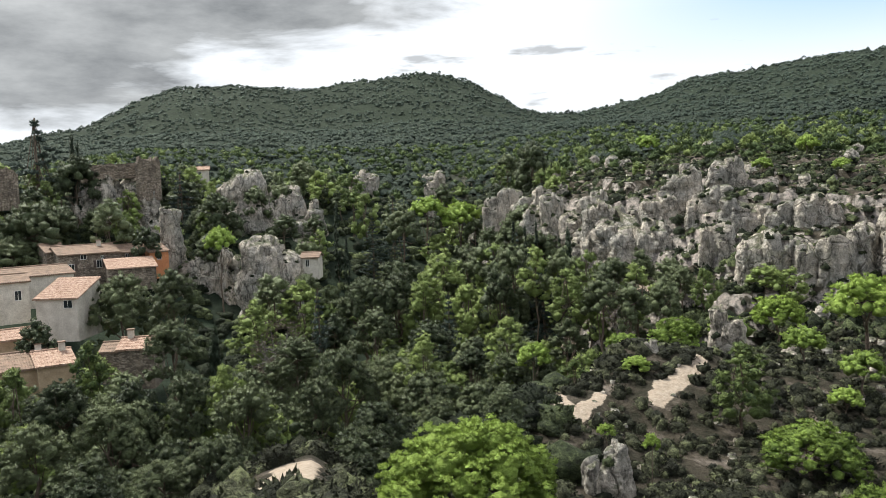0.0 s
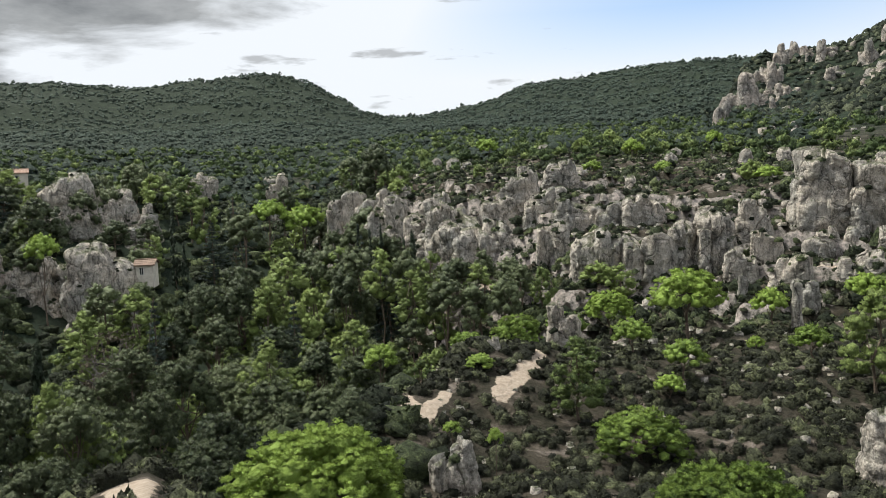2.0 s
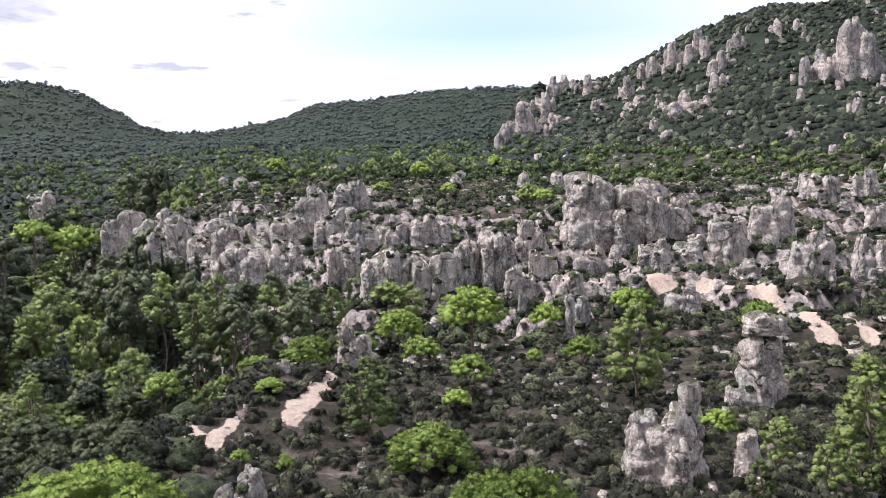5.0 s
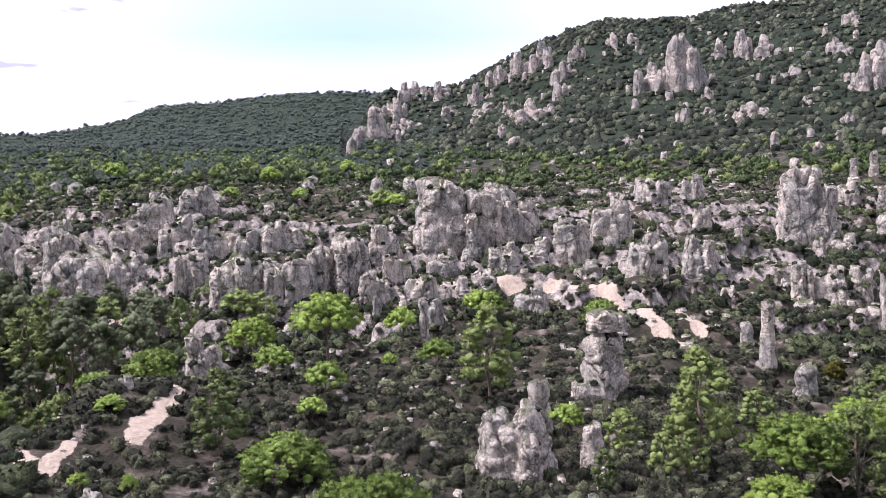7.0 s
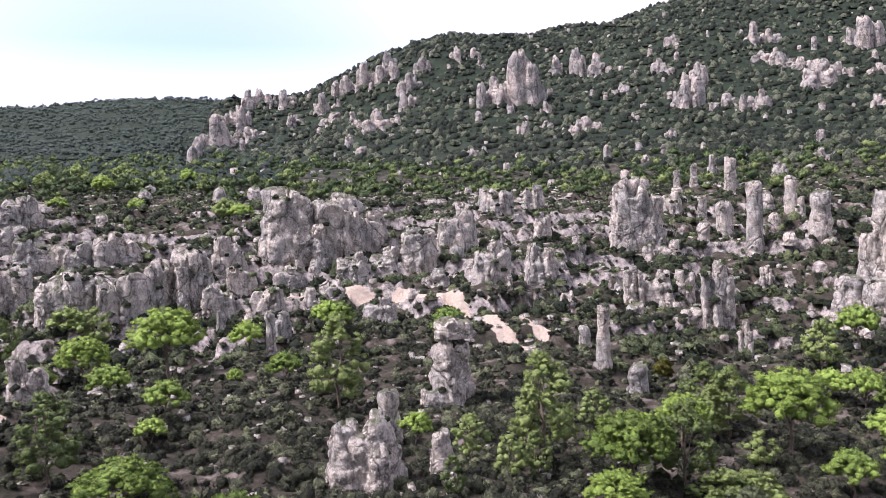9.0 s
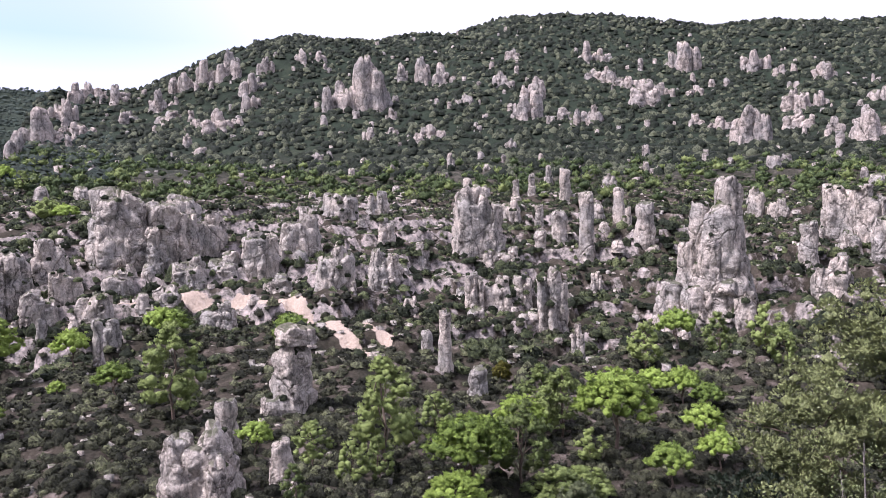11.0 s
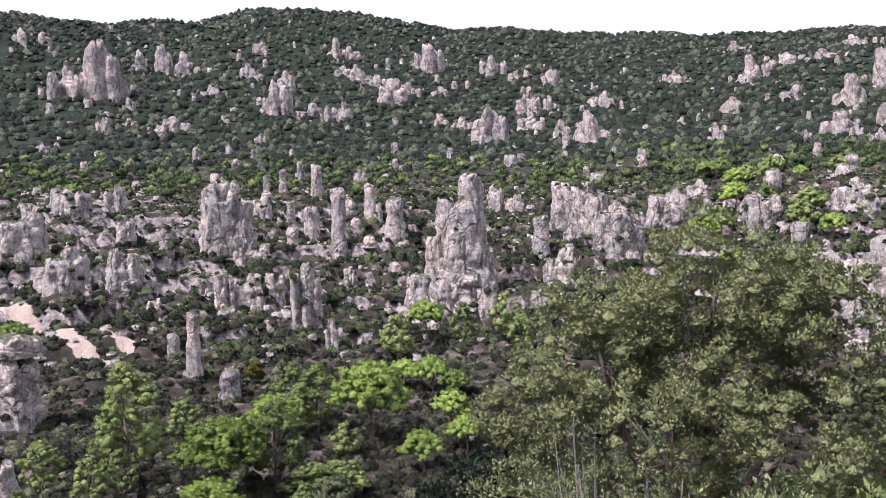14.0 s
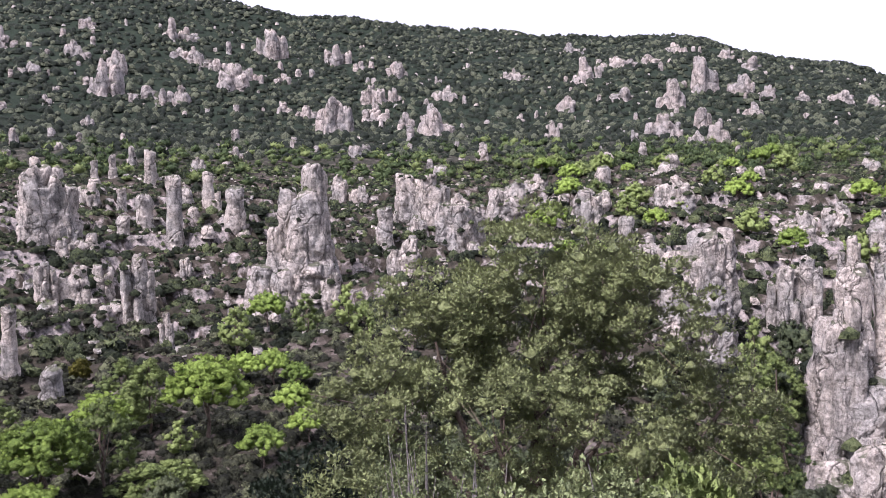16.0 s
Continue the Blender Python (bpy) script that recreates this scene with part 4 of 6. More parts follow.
def billows(rng, n, mids, rads):
    """Tufts over the outsides of a crown's rounded lobes: their places and the way each faces."""
    pos, face = [], []
    while len(pos) < n:
        i = rng.randint(len(mids))
        d = rng.normal(0, 1, 3)
        d /= np.linalg.norm(d)
        if d[2] < -0.5:
            continue
        p = mids[i] + d * rads[i] * rng.uniform(0.75, 1.12)
        apart = np.linalg.norm(mids - p, axis=1) / rads
        if (apart < 0.66).any() and rng.uniform() < 0.85:
            continue
        pos.append(p)
        face.append(d)
    return np.array(pos), np.array(face)


def lobed_dome(rng, lobes, deep, spread, size, crest):
    """Lobes of a broad crown, 1 m wide and deep high, from its foot at z = 0."""
    mids, rads = [], []
    for i in range(lobes):
        t = 2.4 * i + rng.uniform(-0.6, 0.6)
        k = math.sqrt((i + 0.4) / lobes)
        rad = rng.uniform(*size)
        high = deep * (1 - crest * k ** 2.2 * rng.uniform(0.55, 1.15)) * rng.uniform(0.88, 1.0)
        mids.append((math.cos(t) * k * spread, math.sin(t) * k * spread, max(high - rad, rad * 0.6)))
        rads.append(rad)
    return np.array(mids), np.array(rads)


def lobed_cone(rng, lobes, deep, size):
    """Lobes of an upright crown, widest below its middle."""
    mids, rads = [], []
    for i in range(lobes):
        u = (i + rng.uniform(0.1, 0.9)) / lobes
        t = 2.4 * i + rng.uniform(-0.8, 0.8)
        rad = rng.uniform(*size) * (1.1 - 0.4 * u)
        w = max(0.0, 0.5 * math.sin(math.pi * (0.20 + 0.78 * u)) ** 0.8 - rad) * rng.uniform(0.55, 1.1)
        mids.append((math.cos(t) * w, math.sin(t) * w, rad + (deep - 2 * rad) * u))
        rads.append(rad)
    return np.array(mids), np.array(rads)


def tree_kind(kind, seed, tier, tall):
    """Trunk and crown of a tree 1 m wide and tall metres high; tier 0 is for far ones, 2 for those close by."""
    rng = np.random.RandomState(seed)
    n, per = ((110, 11), (290, 22), (1500, 34))[tier]
    fat = (1.0, 0.74, 0.46)[tier]
    leaf = (0.034, 0.019, 0.0088)[tier]
    deep = min({"umbrella": 0.60, "young": 1.25, "oak": 1.05, "cypress": 9, "cedar": 9, "withered": 1.1}[kind], tall * 0.9)
    low = tall - deep
    if kind == "umbrella":
        mids, rads = lobed_dome(rng, 46, deep, 0.395, (0.095, 0.14), 0.66)
        c, face = billows(rng, n, mids, rads)
        rad = rng.uniform(0.032, 0.058, n) * fat
        leaves, flat, up = PINE_BRIGHT, 0.8, 0.7
        fork, reach, thick = 0.5, low + deep * 0.4, 0.026
    elif kind == "young":
        mids, rads = lobed_cone(rng, 22, deep, (0.10, 0.17))
        c, face = billows(rng, n, mids, rads)
        rad = rng.uniform(0.036, 0.066, n) * fat
        leaves, flat, up = PINE_SOFT, 0.85, 0.5
        fork, reach, thick = 0.25, tall * 0.9, 0.022
    elif kind == "oak":
        mids, rads = lobed_dome(rng, 26, deep, 0.38, (0.10, 0.17), 0.80)
        c, face = billows(rng, n, mids, rads)
        rad = rng.uniform(0.036, 0.070, n) * fat
        leaves, flat, up = OAK_DARK, 0.95, 0.3
        fork, reach, thick = 0.4, low + deep * 0.5, 0.03
    if kind in ("umbrella", "young", "oak"):
        c[:, 2] += low
        mids[:, 2] += low
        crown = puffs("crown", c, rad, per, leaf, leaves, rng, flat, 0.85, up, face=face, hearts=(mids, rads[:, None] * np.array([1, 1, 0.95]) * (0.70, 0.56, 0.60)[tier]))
        trunk = trunk_mesh("trunk", rng, reach, thick, c[rng.choice(n, 9)] * np.array([0.8, 0.8, 0.96]), fork, BARK)
    if kind == "cypress":
        n, per = 90, 26
        u = rng.uniform(0, 1, n)
        wid = 0.40 * np.minimum(1, (1 - u) * 2.4 + 0.06) * np.minimum(1, 0.6 + u * 3) * rng.uniform(0.3, 1, n)
        a = rng.uniform(0, 6.28, n)
        c = np.stack([wid * np.cos(a), wid * np.sin(a), tall * (0.03 + 0.94 * u)], 1)
        crown = puffs("crown", c, rng.uniform(0.10, 0.17, n), per, 0.07, CYPRESS_LEAF, rng, 2.4, 0.85, 1.5)
        trunk = trunk_mesh("trunk", rng, tall * 0.3, 0.06, [], 0.3, BARK, 0.0)
    elif kind == "cedar":
        cs, rs = [], []
        levels = int(9 * tall)
        for level in range(levels):
            u = level / (levels - 1)
            for _ in range(int(9 * (1 - u) + 3)):
                a, k = rng.uniform(0, 6.28), rng.uniform(0.25, 1.05)
                w = 0.5 * (1 - u) ** 0.8 * k + 0.01
                cs.append((w * math.cos(a), w * math.sin(a), tall * (0.07 + 0.88 * u) - 0.06 * k))
                rs.append(rng.uniform(0.06, 0.095) * (1.15 - 0.6 * u))
        c = np.array(cs)
        crown = puffs("crown", c, np.array(rs), 22, 0.035, CEDAR_LEAF, rng, 0.5, 0.8, 0.2)
        trunk = trunk_mesh("trunk", rng, tall * 0.98, 0.022, c[rng.choice(len(c), 12)], 0.15, BARK, 0.005)
    elif kind == "withered":
        c = dome_points(rng, 70, 0.0, 0.5, -0.5) * np.array([1, 1, deep]) + np.array([0, 0, low])
        crown = puffs("crown", c, rng.uniform(0.03, 0.06, 70), 16, 0.03, WITHERED, rng, 0.8, 0, 0.0)
        trunk = trunk_mesh("trunk", rng, low + deep * 0.6, 0.03, dome_points(rng, 50, 0.0, 0.3, -0.4) * np.array([1, 1, deep]) + np.array([0, 0, low]), 0.3, GREY_WOOD)
    return trunk, crown


TREES = {}
ASPECTS = {"umbrella": (0.7, 1.0, 1.5, 2.2), "young": (0.8, 1.3, 1.9, 2.6), "oak": (0.7, 1.0, 1.5, 2.2), "cypress": (4.0, 7.0, 10.0), "cedar": (1.4, 2.2), "withered": (1.0, 1.6)}
tree_dice = random.Random(8)


def grow(name, kind, bearing, r, top, wide, label, category, group, crown_label):
    x, y = spot(bearing, r)
    foot = ground_at(bearing, r) - 0.15
    tall = max(top - foot, wide * 0.55)
    tier = 2 if wide / r > 0.16 else 1 if wide / r > 0.066 else 0
    if kind in ("cypress", "cedar", "withered"):
        tier = 1
    aspect = min(ASPECTS[kind], key=lambda k: abs(math.log(k * wide / tall)))
    pick = kind, tier, aspect, tree_dice.randrange(3 if tier < 2 else 2)
    if pick not in TREES:
        TREES[pick] = tree_kind(kind, 200 + len(TREES) * 7, tier, aspect)
    trunk, crown = TREES[pick]
    ob = new(name)
    ob.matrix_world = Matrix.LocRotScale((x, y, foot), Euler((0, 0, tree_dice.uniform(0, 6.28))), (wide, wide, tall / aspect))
    under("trunk", trunk, ob)
    under("crown", crown, ob, crown_label)
    return tagged(ob, label, category, group)


def umbrella_pine(bearing, r, top, wide):
    return grow("umbrella_pine", "umbrella", bearing, r, top, wide, "bright green stone pine with a rounded umbrella crown", "pine tree", "umbrella pines", "dense bright green needles")


def young_pine(bearing, r, top, wide):
    return grow("aleppo_pine", "young", bearing, r, top, wide * 1.15, "soft green pine with a loose upright crown", "pine tree", "aleppo pines", "loose soft green needles")


def holm_oak(bearing, r, top, wide):
    return grow("holm_oak", "oak", bearing, r, top, wide, "dark green holm oak with a dense rounded crown", "oak tree", "holm oaks", "dense dark leathery leaves")


def cypress(bearing, r, top, wide):
    return grow("cypress", "cypress", bearing, r, top, wide, "slender dark green cypress among valley trees", "cypress tree", "cypresses", "tight dark green foliage")


def cedar(bearing, r, top, wide):
    return grow("cedar", "cedar", bearing, r, top, wide, "blue-green cedar with layered level branches", "cedar tree", "cedars", "blue-green needles in level layers")


def withered_tree(bearing, r, top, wide):
    return grow("withered_tree", "withered", bearing, r, top, wide, "half-dead grey-brown tree with bare twigs", "tree", "withered trees", "sparse withered brown leaves")


# ---- massed growth: scrub, maquis, pinewood, far woods ----
def clump_template(seed, kind):
    rng = np.random.RandomState(seed)
    k = {"far": 4, "stone": 5, "round": 4, "leafy": 5, "crown": 6, "fine": 6, "wiry": 5}[kind]
    a = np.arange(k) * 2 * math.pi / k + rng.uniform(0, 1)
    ring = np.stack([np.cos(a), np.sin(a)], 1)
    low, mid, high = (0.30, 0.52, 0.95) if kind == "crown" else (0.0, 0.42, 0.72)
    v = np.concatenate([np.c_[ring * (0.30 if kind == "crown" else 0.48), np.full(k, low)], np.c_[ring * 0.44, np.full(k, mid)], [[0, 0, high]]])
    v = v * rng.uniform(0.68, 1.25, (len(v), 1))
    if kind == "crown":
        v[:, 2] = np.clip(v[:, 2], 0.25, 0.80)
    f = [(i, (i + 1) % k, k + i) for i in range(k)] + [((i + 1) % k, k + (i + 1) % k, k + i) for i in range(k)] + [(k + i, k + (i + 1) % k, 2 * k) for i in range(k)]
    if kind == "stone":
        v[k:2 * k, 2] *= rng.uniform(0.9, 1.7)
        v[k:2 * k, :2] *= 0.85
        v[2 * k, 2] = v[k:2 * k, 2].max() * 1.06
    if kind == "far":
        f = f[2 * k:] + f[:k]
    f = np.array(f)
    if kind in ("leafy", "crown", "fine", "wiry"):
        n = {"leafy": 28, "crown": 24, "fine": 70, "wiry": 52}[kind]
        small = {"fine": 0.5, "wiry": 0.65}.get(kind, 1.0)
        v[:, :2] *= 0.66 if kind == "wiry" else 0.86
        v[:, 2] *= 0.88
        d = rng.normal(0, 1, (n, 3))
        d /= np.linalg.norm(d, axis=1)[:, None]
        d[:, 2] = np.abs(d[:, 2])
        bv, bf = blades(d * np.array([0.42, 0.42, 0.5]) * rng.uniform(0.8, 1.0, (n, 1)) + np.array([0, 0, 0.3 if kind == "crown" else 0.05]), d + np.array([0, 0, 0.4]), small * rng.uniform(0.10, 0.24, n), small * rng.uniform(0.09, 0.17, n), rng)
        f = np.concatenate([f, bf + len(v)])
        v = np.concatenate([v, bv])
    return v, f


def strew(name, xs, ys, sizes, tall, kind, material, label, category, seed, zs=None):
    rng = np.random.RandomState(seed)
    temps = [clump_template(seed + i, kind) for i in range(6)]
    pick = rng.randint(0, 6, len(xs))
    vs, fs, ts, base = [], [], [], 0
    zs = land(xs, ys) if zs is None else zs
    for k, (tv, tf) in enumerate(temps):
        w = pick == k
        n = int(w.sum())
        a = rng.uniform(0, 6.28, n)
        ca, sa = np.cos(a)[:, None], np.sin(a)[:, None]
        s = sizes[w][:, None]
        hh = tall[w][:, None]
        x = (tv[None, :, 0] * ca - tv[None, :, 1] * sa) * s + xs[w][:, None]
        y = (tv[None, :, 0] * sa + tv[None, :, 1] * ca) * s + ys[w][:, None]
        z = tv[None, :, 2] * hh + zs[w][:, None] - 0.08 * hh
        vs.append(np.stack([x, y, z], -1).reshape(-1, 3))
        fs.append((np.arange(n)[:, None, None] * len(tv) + tf[None]).reshape(-1, 3) + base)
        ts.append(np.repeat(rng.uniform(0, 0.75, n) ** 1.3, len(tv)))
        base += n * len(tv)
    me = mesh_of(name, np.concatenate(vs), np.concatenate(fs), material, np.concatenate(ts))
    return tagged(new(name, me), label, category, kind="stuff")


def sown(seed, n, b0, b1, r0, r1, even=2.0):
    """Places spread over a stretch of the plan."""
    rng = np.random.RandomState(seed)
    b = np.radians(rng.uniform(b0, b1, n))
    r = (r0 ** even + (r1 ** even - r0 ** even) * rng.uniform(0, 1, n)) ** (1 / even)
    return r * np.sin(b), r * np.cos(b), r, np.degrees(b), rng


def off_paths(x, y, gap=0.75):
    keep = np.ones(len(x), bool)
    for path, wide in PATHS:
        for (b0, r0), (b1, r1) in zip(path, path[1:]):
            p, q = np.array(spot(b0, r0)), np.array(spot(b1, r1))
            d = q - p
            u = np.clip(((x - p[0]) * d[0] + (y - p[1]) * d[1]) / (d @ d), 0, 1)
            keep &= np.hypot(x - p[0] - u * d[0], y - p[1] - u * d[1]) > wide * gap
    return keep


def boulder(x, y, wide, tall, turn):
    ob = new("boulder", rock_dice.choice(SMALL_ROCKS))
    ob.matrix_world = Matrix.LocRotScale((x, y, float(land(x, y)) - 0.2 * tall), Euler((0, 0, turn)), (wide, wide * 0.85, tall * 1.2))
    return tagged(ob, "weathered grey limestone boulder lying in scrub", "boulder", "boulders")


# ---- the place ----
build_ground()

# heath and low scrub on the near slopes
x, y, r, b, rng = sown(1, 8500, -32, 122, 62, 104, 1.5)
keep = off_paths(x, y)
x, y = x[keep], y[keep]
s = rng.uniform(0.6, 1.9, len(x))
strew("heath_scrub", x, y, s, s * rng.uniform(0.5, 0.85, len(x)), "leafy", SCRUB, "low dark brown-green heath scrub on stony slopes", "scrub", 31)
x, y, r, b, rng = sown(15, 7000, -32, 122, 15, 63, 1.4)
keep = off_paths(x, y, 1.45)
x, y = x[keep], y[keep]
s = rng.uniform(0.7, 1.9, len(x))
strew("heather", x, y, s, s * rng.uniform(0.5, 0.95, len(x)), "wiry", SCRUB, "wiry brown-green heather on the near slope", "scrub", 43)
# garrigue between the rocks
x, y, r, b, rng = sown(2, 12000, 2, 122, 94, 245, 1.6)
keep = off_paths(x, y) & (waves(x, y, 22, 30, 3) + 0.5 * waves(x, y, 28, 7, 2) > np.interp(b, [36, 42, 55, 62], [-0.7, -0.35, -0.35, -0.8]))
x, y = x[keep], y[keep]
s = 0.7 + 1.9 * rng.uniform(0, 1, len(x)) ** 1.6
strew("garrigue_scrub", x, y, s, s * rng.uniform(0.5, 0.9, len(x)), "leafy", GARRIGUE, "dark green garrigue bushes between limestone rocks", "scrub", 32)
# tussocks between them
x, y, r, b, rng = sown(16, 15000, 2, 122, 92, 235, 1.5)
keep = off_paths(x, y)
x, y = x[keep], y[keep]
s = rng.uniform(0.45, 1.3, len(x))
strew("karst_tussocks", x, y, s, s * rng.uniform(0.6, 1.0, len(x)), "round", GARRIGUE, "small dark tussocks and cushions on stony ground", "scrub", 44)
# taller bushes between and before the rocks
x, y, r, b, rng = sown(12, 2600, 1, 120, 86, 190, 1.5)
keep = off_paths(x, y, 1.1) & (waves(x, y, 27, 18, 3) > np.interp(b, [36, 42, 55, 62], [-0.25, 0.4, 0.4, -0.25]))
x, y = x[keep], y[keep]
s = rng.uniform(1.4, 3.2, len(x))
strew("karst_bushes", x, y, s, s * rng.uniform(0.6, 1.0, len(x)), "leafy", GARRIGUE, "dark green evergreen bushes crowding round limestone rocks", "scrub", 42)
# pinewood on the shelf behind the rocks
x, y, r, b, rng = sown(3, 7500, -32, 122, 190, 470, 1.7)
near_foot = np.interp(b, [-32, 25, 31, 45, 60, 122], [470, 470, 400, 290, 285, 300])
keep = (r < near_foot) & (waves(x, y, 23, 45, 3) > -0.5) & ((b > 5) | (r > 235))
x, y = x[keep], y[keep]
s = rng.uniform(2.0, 4.6, len(x))
strew("shelf_pinewood", x, y, s, s * rng.uniform(0.7, 1.25, len(x)), "crown", PINEWOOD, "light green pine wood on a stony shelf", "woodland", 33)
# undergrowth in the valley
x, y, r, b, rng = sown(9, 3600, -33, 8, 40, 245, 1.4)
keep = off_paths(x, y) & ~((b > -17) & (b < -7) & (r < 48)) & ~((b < -18.5) & (r > 98) & (r < 165))
x, y = x[keep], y[keep]
s = rng.uniform(1.6, 4.2, len(x))
strew("valley_undergrowth", x, y, s, s * rng.uniform(0.6, 1.0, len(x)), "fine", GARRIGUE, "dark green undergrowth between valley trees", "scrub", 40)
# maquis on the mountain
x, y, r, b, rng = sown(4, 40000, 29, 124, 255, 760, 1.9)
foot = np.interp(b, [29, 31, 40, 45, 60, 124], [420, 400, 330, 285, 275, 290])
keep = r > foot - 20
x, y = x[keep], y[keep]
s = rng.uniform(1.9, 4.6, len(x))
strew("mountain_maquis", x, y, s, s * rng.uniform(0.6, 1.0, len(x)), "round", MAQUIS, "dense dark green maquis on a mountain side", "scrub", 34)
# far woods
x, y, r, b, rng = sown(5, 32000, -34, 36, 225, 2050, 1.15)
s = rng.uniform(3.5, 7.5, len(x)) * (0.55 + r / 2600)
strew("far_oakwood", x, y, s, s * rng.uniform(0.65, 1.0, len(x)), "far", HAZY_FARWOOD, "far dark green oak wood covering rounded hills", "woodland", 35)

pinnacle(-18.8, 165, 1.0, 5.8)
crag(-11.8, 150, -4.5, 11.6)
crag(-0.4, 225, 7.5, 7.6)
crag(-10.7, 190, 3.8, 9.4)
crag(-5.6, 240, 9.5, 10.1)
pinnacle(34.6, 88, -8.8, 1.4)
crag(41.0, 48, -10.4, 5.4)
pinnacle(42.6, 60, -11.8, 2.1)
crag(11.1, 42, -11.4, 3.3)
crag(19.1, 74, -8.9, 3.4)
crag(14.2, 66, -10.5, 1.4)
balanced_rock(47.2, 70, -8.0, 4.5)
pinnacle(42.6, 60, -11.7, 1.9)
pinnacle(46.2, 48, -11.6, 2.0)
pinnacle(60.3, 80, -14.3, 2.5)
crag(97.0, 138, 1.1, 6.8)
pinnacle(99.4, 104, -2.4, 2.5)
crag(102.5, 138, 3.0, 5.8)
crag(100.7, 96, -5.7, 4.1)
cliff_block(104.3, 90, -3.1, 8.9)
cliff_block(109.6, 100, -8.0, 4.2)
cliff_block(111.0, 102, -6.8, 3.6)
cliff_block(114.5, 61, -7.3, 8.2)
pinnacle(113.6, 62, -3.9, 3.1)
pinnacle(115.5, 63, -3.0, 2.2)
crag(113.5, 60, -5.9, 2.5)
cliff_block(114.1, 50, -12.8, 4.9)
crag(112.7, 130, -1.1, 4.6)
crag(110.4, 126, -2.4, 6.2)
crag(115.3, 118, -2.0, 4.2)
crag(113.4, 110, -4.9, 3.1)
crag(101.1, 98, -4.1, 4.1)
crag(96.8, 134, 1.0, 5.7)
crag(102.9, 136, 1.8, 5.7)
crag(99.6, 106, -2.8, 2.5)
bluff(39.6, 130, 4.3, 9.2)
crag(42.0, 130, 1.9, 5.5)
crag(45.2, 119, -0.8, 6.4)
crag(48.1, 126, 2.2, 7.6)
crag(50.3, 109, -2.7, 6.0)
crag(50.8, 151, 4.8, 8.1)
crag(53.5, 158, 5.1, 5.1)
crag(54.0, 137, -0.0, 3.3)
crag(53.7, 113, -3.9, 4.9)
cliff_block(60.6, 134, 5.2, 8.6)
pinnacle(59.9, 175, 7.8, 3.0)
crag(62.3, 133, -4.6, 6.4)
pinnacle(66.7, 188, 9.8, 3.4)
pinnacle(64.9, 160, 1.6, 2.3)
pinnacle(66.3, 149, 0.7, 3.6)
pinnacle(64.9, 143, -2.8, 2.6)
tower(65.7, 105, -6.4, 4.3)
crag(60.2, 109, -7.2, 2.8)
crag(61.9, 110, -8.0, 4.6)
pinnacle(58.0, 85, -9.2, 1.8)
pinnacle(56.7, 91, -12.2, 1.7)
crag(55.6, 102, -9.6, 2.3)
pinnacle(60.3, 82, -14.6, 1.5)
crag(67.4, 97, -12.6, 1.8)
crag(63.6, 115, -8.4, 3.2)
crag(46.3, 109, -6.6, 4.6)
crag(42.9, 119, -3.9, 5.9)
crag(40.6, 117, -4.3, 6.6)
crag(56.5, 127, -3.8, 2.7)
pinnacle(68.2, 142, 3.7, 3.4)
pinnacle(70.4, 163, 4.6, 2.8)
pinnacle(71.0, 160, 0.7, 1.6)
pinnacle(72.1, 146, 1.7, 4.1)
cone_rock(76.1, 111, 4.7, 13.9)
crag(79.3, 177, 4.1, 3.7)
crag(80.7, 176, 1.6, 4.7)
pinnacle(82.5, 127, -1.7, 3.4)
cliff_block(84.3, 149, 3.9, 6.3)
cliff_block(86.0, 147, 3.6, 5.8)
crag(84.9, 132, -3.4, 3.2)
crag(87.4, 127, 0.4, 7.2)
crag(88.6, 129, -1.9, 5.4)
crag(91.3, 149, 2.5, 9.6)
crag(93.2, 175, 3.9, 6.7)
crag(93.6, 134, -1.4, 5.8)
crag(83.9, 110, -5.6, 5.4)
crag(68.8, 126, -8.9, 2.0)
crag(78.6, 107, -9.8, 3.0)
pinnacle(64.4, 199, 9.1, 2.2)
pinnacle(63.3, 195, 7.7, 2.2)
pinnacle(65.6, 233, 12.7, 2.3)
crag(69.8, 210, 9.0, 4.4)
crag(62.9, 162, 2.7, 4.6)
bluff(4.3, 173, 2.6, 9.3)
crag(7.1, 156, 1.2, 7.7)
crag(9.6, 150, -2.4, 6.3)
crag(12.4, 141, -3.4, 8.9)
crag(14.6, 138, -5.4, 4.9)
crag(10.5, 154, 1.4, 5.4)
crag(-0.6, 273, 9.7, 8.8)
crag(8.1, 170, 3.2, 4.8)
bluff(18.7, 124, -3.8, 5.2)
bluff(22.2, 117, -4.5, 9.9)
bluff(25.3, 114, -5.2, 7.2)
bluff(28.8, 116, -1.9, 9.0)
crag(31.1, 112, -7.3, 3.9)
crag(32.8, 114, -5.2, 3.2)
crag(32.0, 120, -1.2, 4.2)
bluff(37.3, 124, 5.7, 13.5)
crag(39.9, 125, 3.7, 7.0)
crag(41.9, 127, 1.9, 5.0)
crag(19.4, 154, 6.5, 5.4)
crag(16.6, 148, 5.5, 6.3)
crag(17.8, 141, 1.5, 5.0)
crag(20.6, 134, -0.4, 6.6)
crag(15.0, 146, 0.7, 6.2)
crag(11.8, 145, 0.3, 9.2)
crag(13.8, 140, -3.8, 9.9)
crag(10.4, 145, -3.5, 7.1)
crag(6.5, 164, 2.6, 12.7)
crag(7.7, 154, -2.5, 6.5)
crag(24.9, 131, -0.0, 5.5)
crag(22.5, 132, -1.2, 3.7)
pinnacle(31.2, 104, -10.0, 1.9)
crag(35.3, 96, -9.7, 3.0)
crag(34.3, 108, -7.8, 4.6)
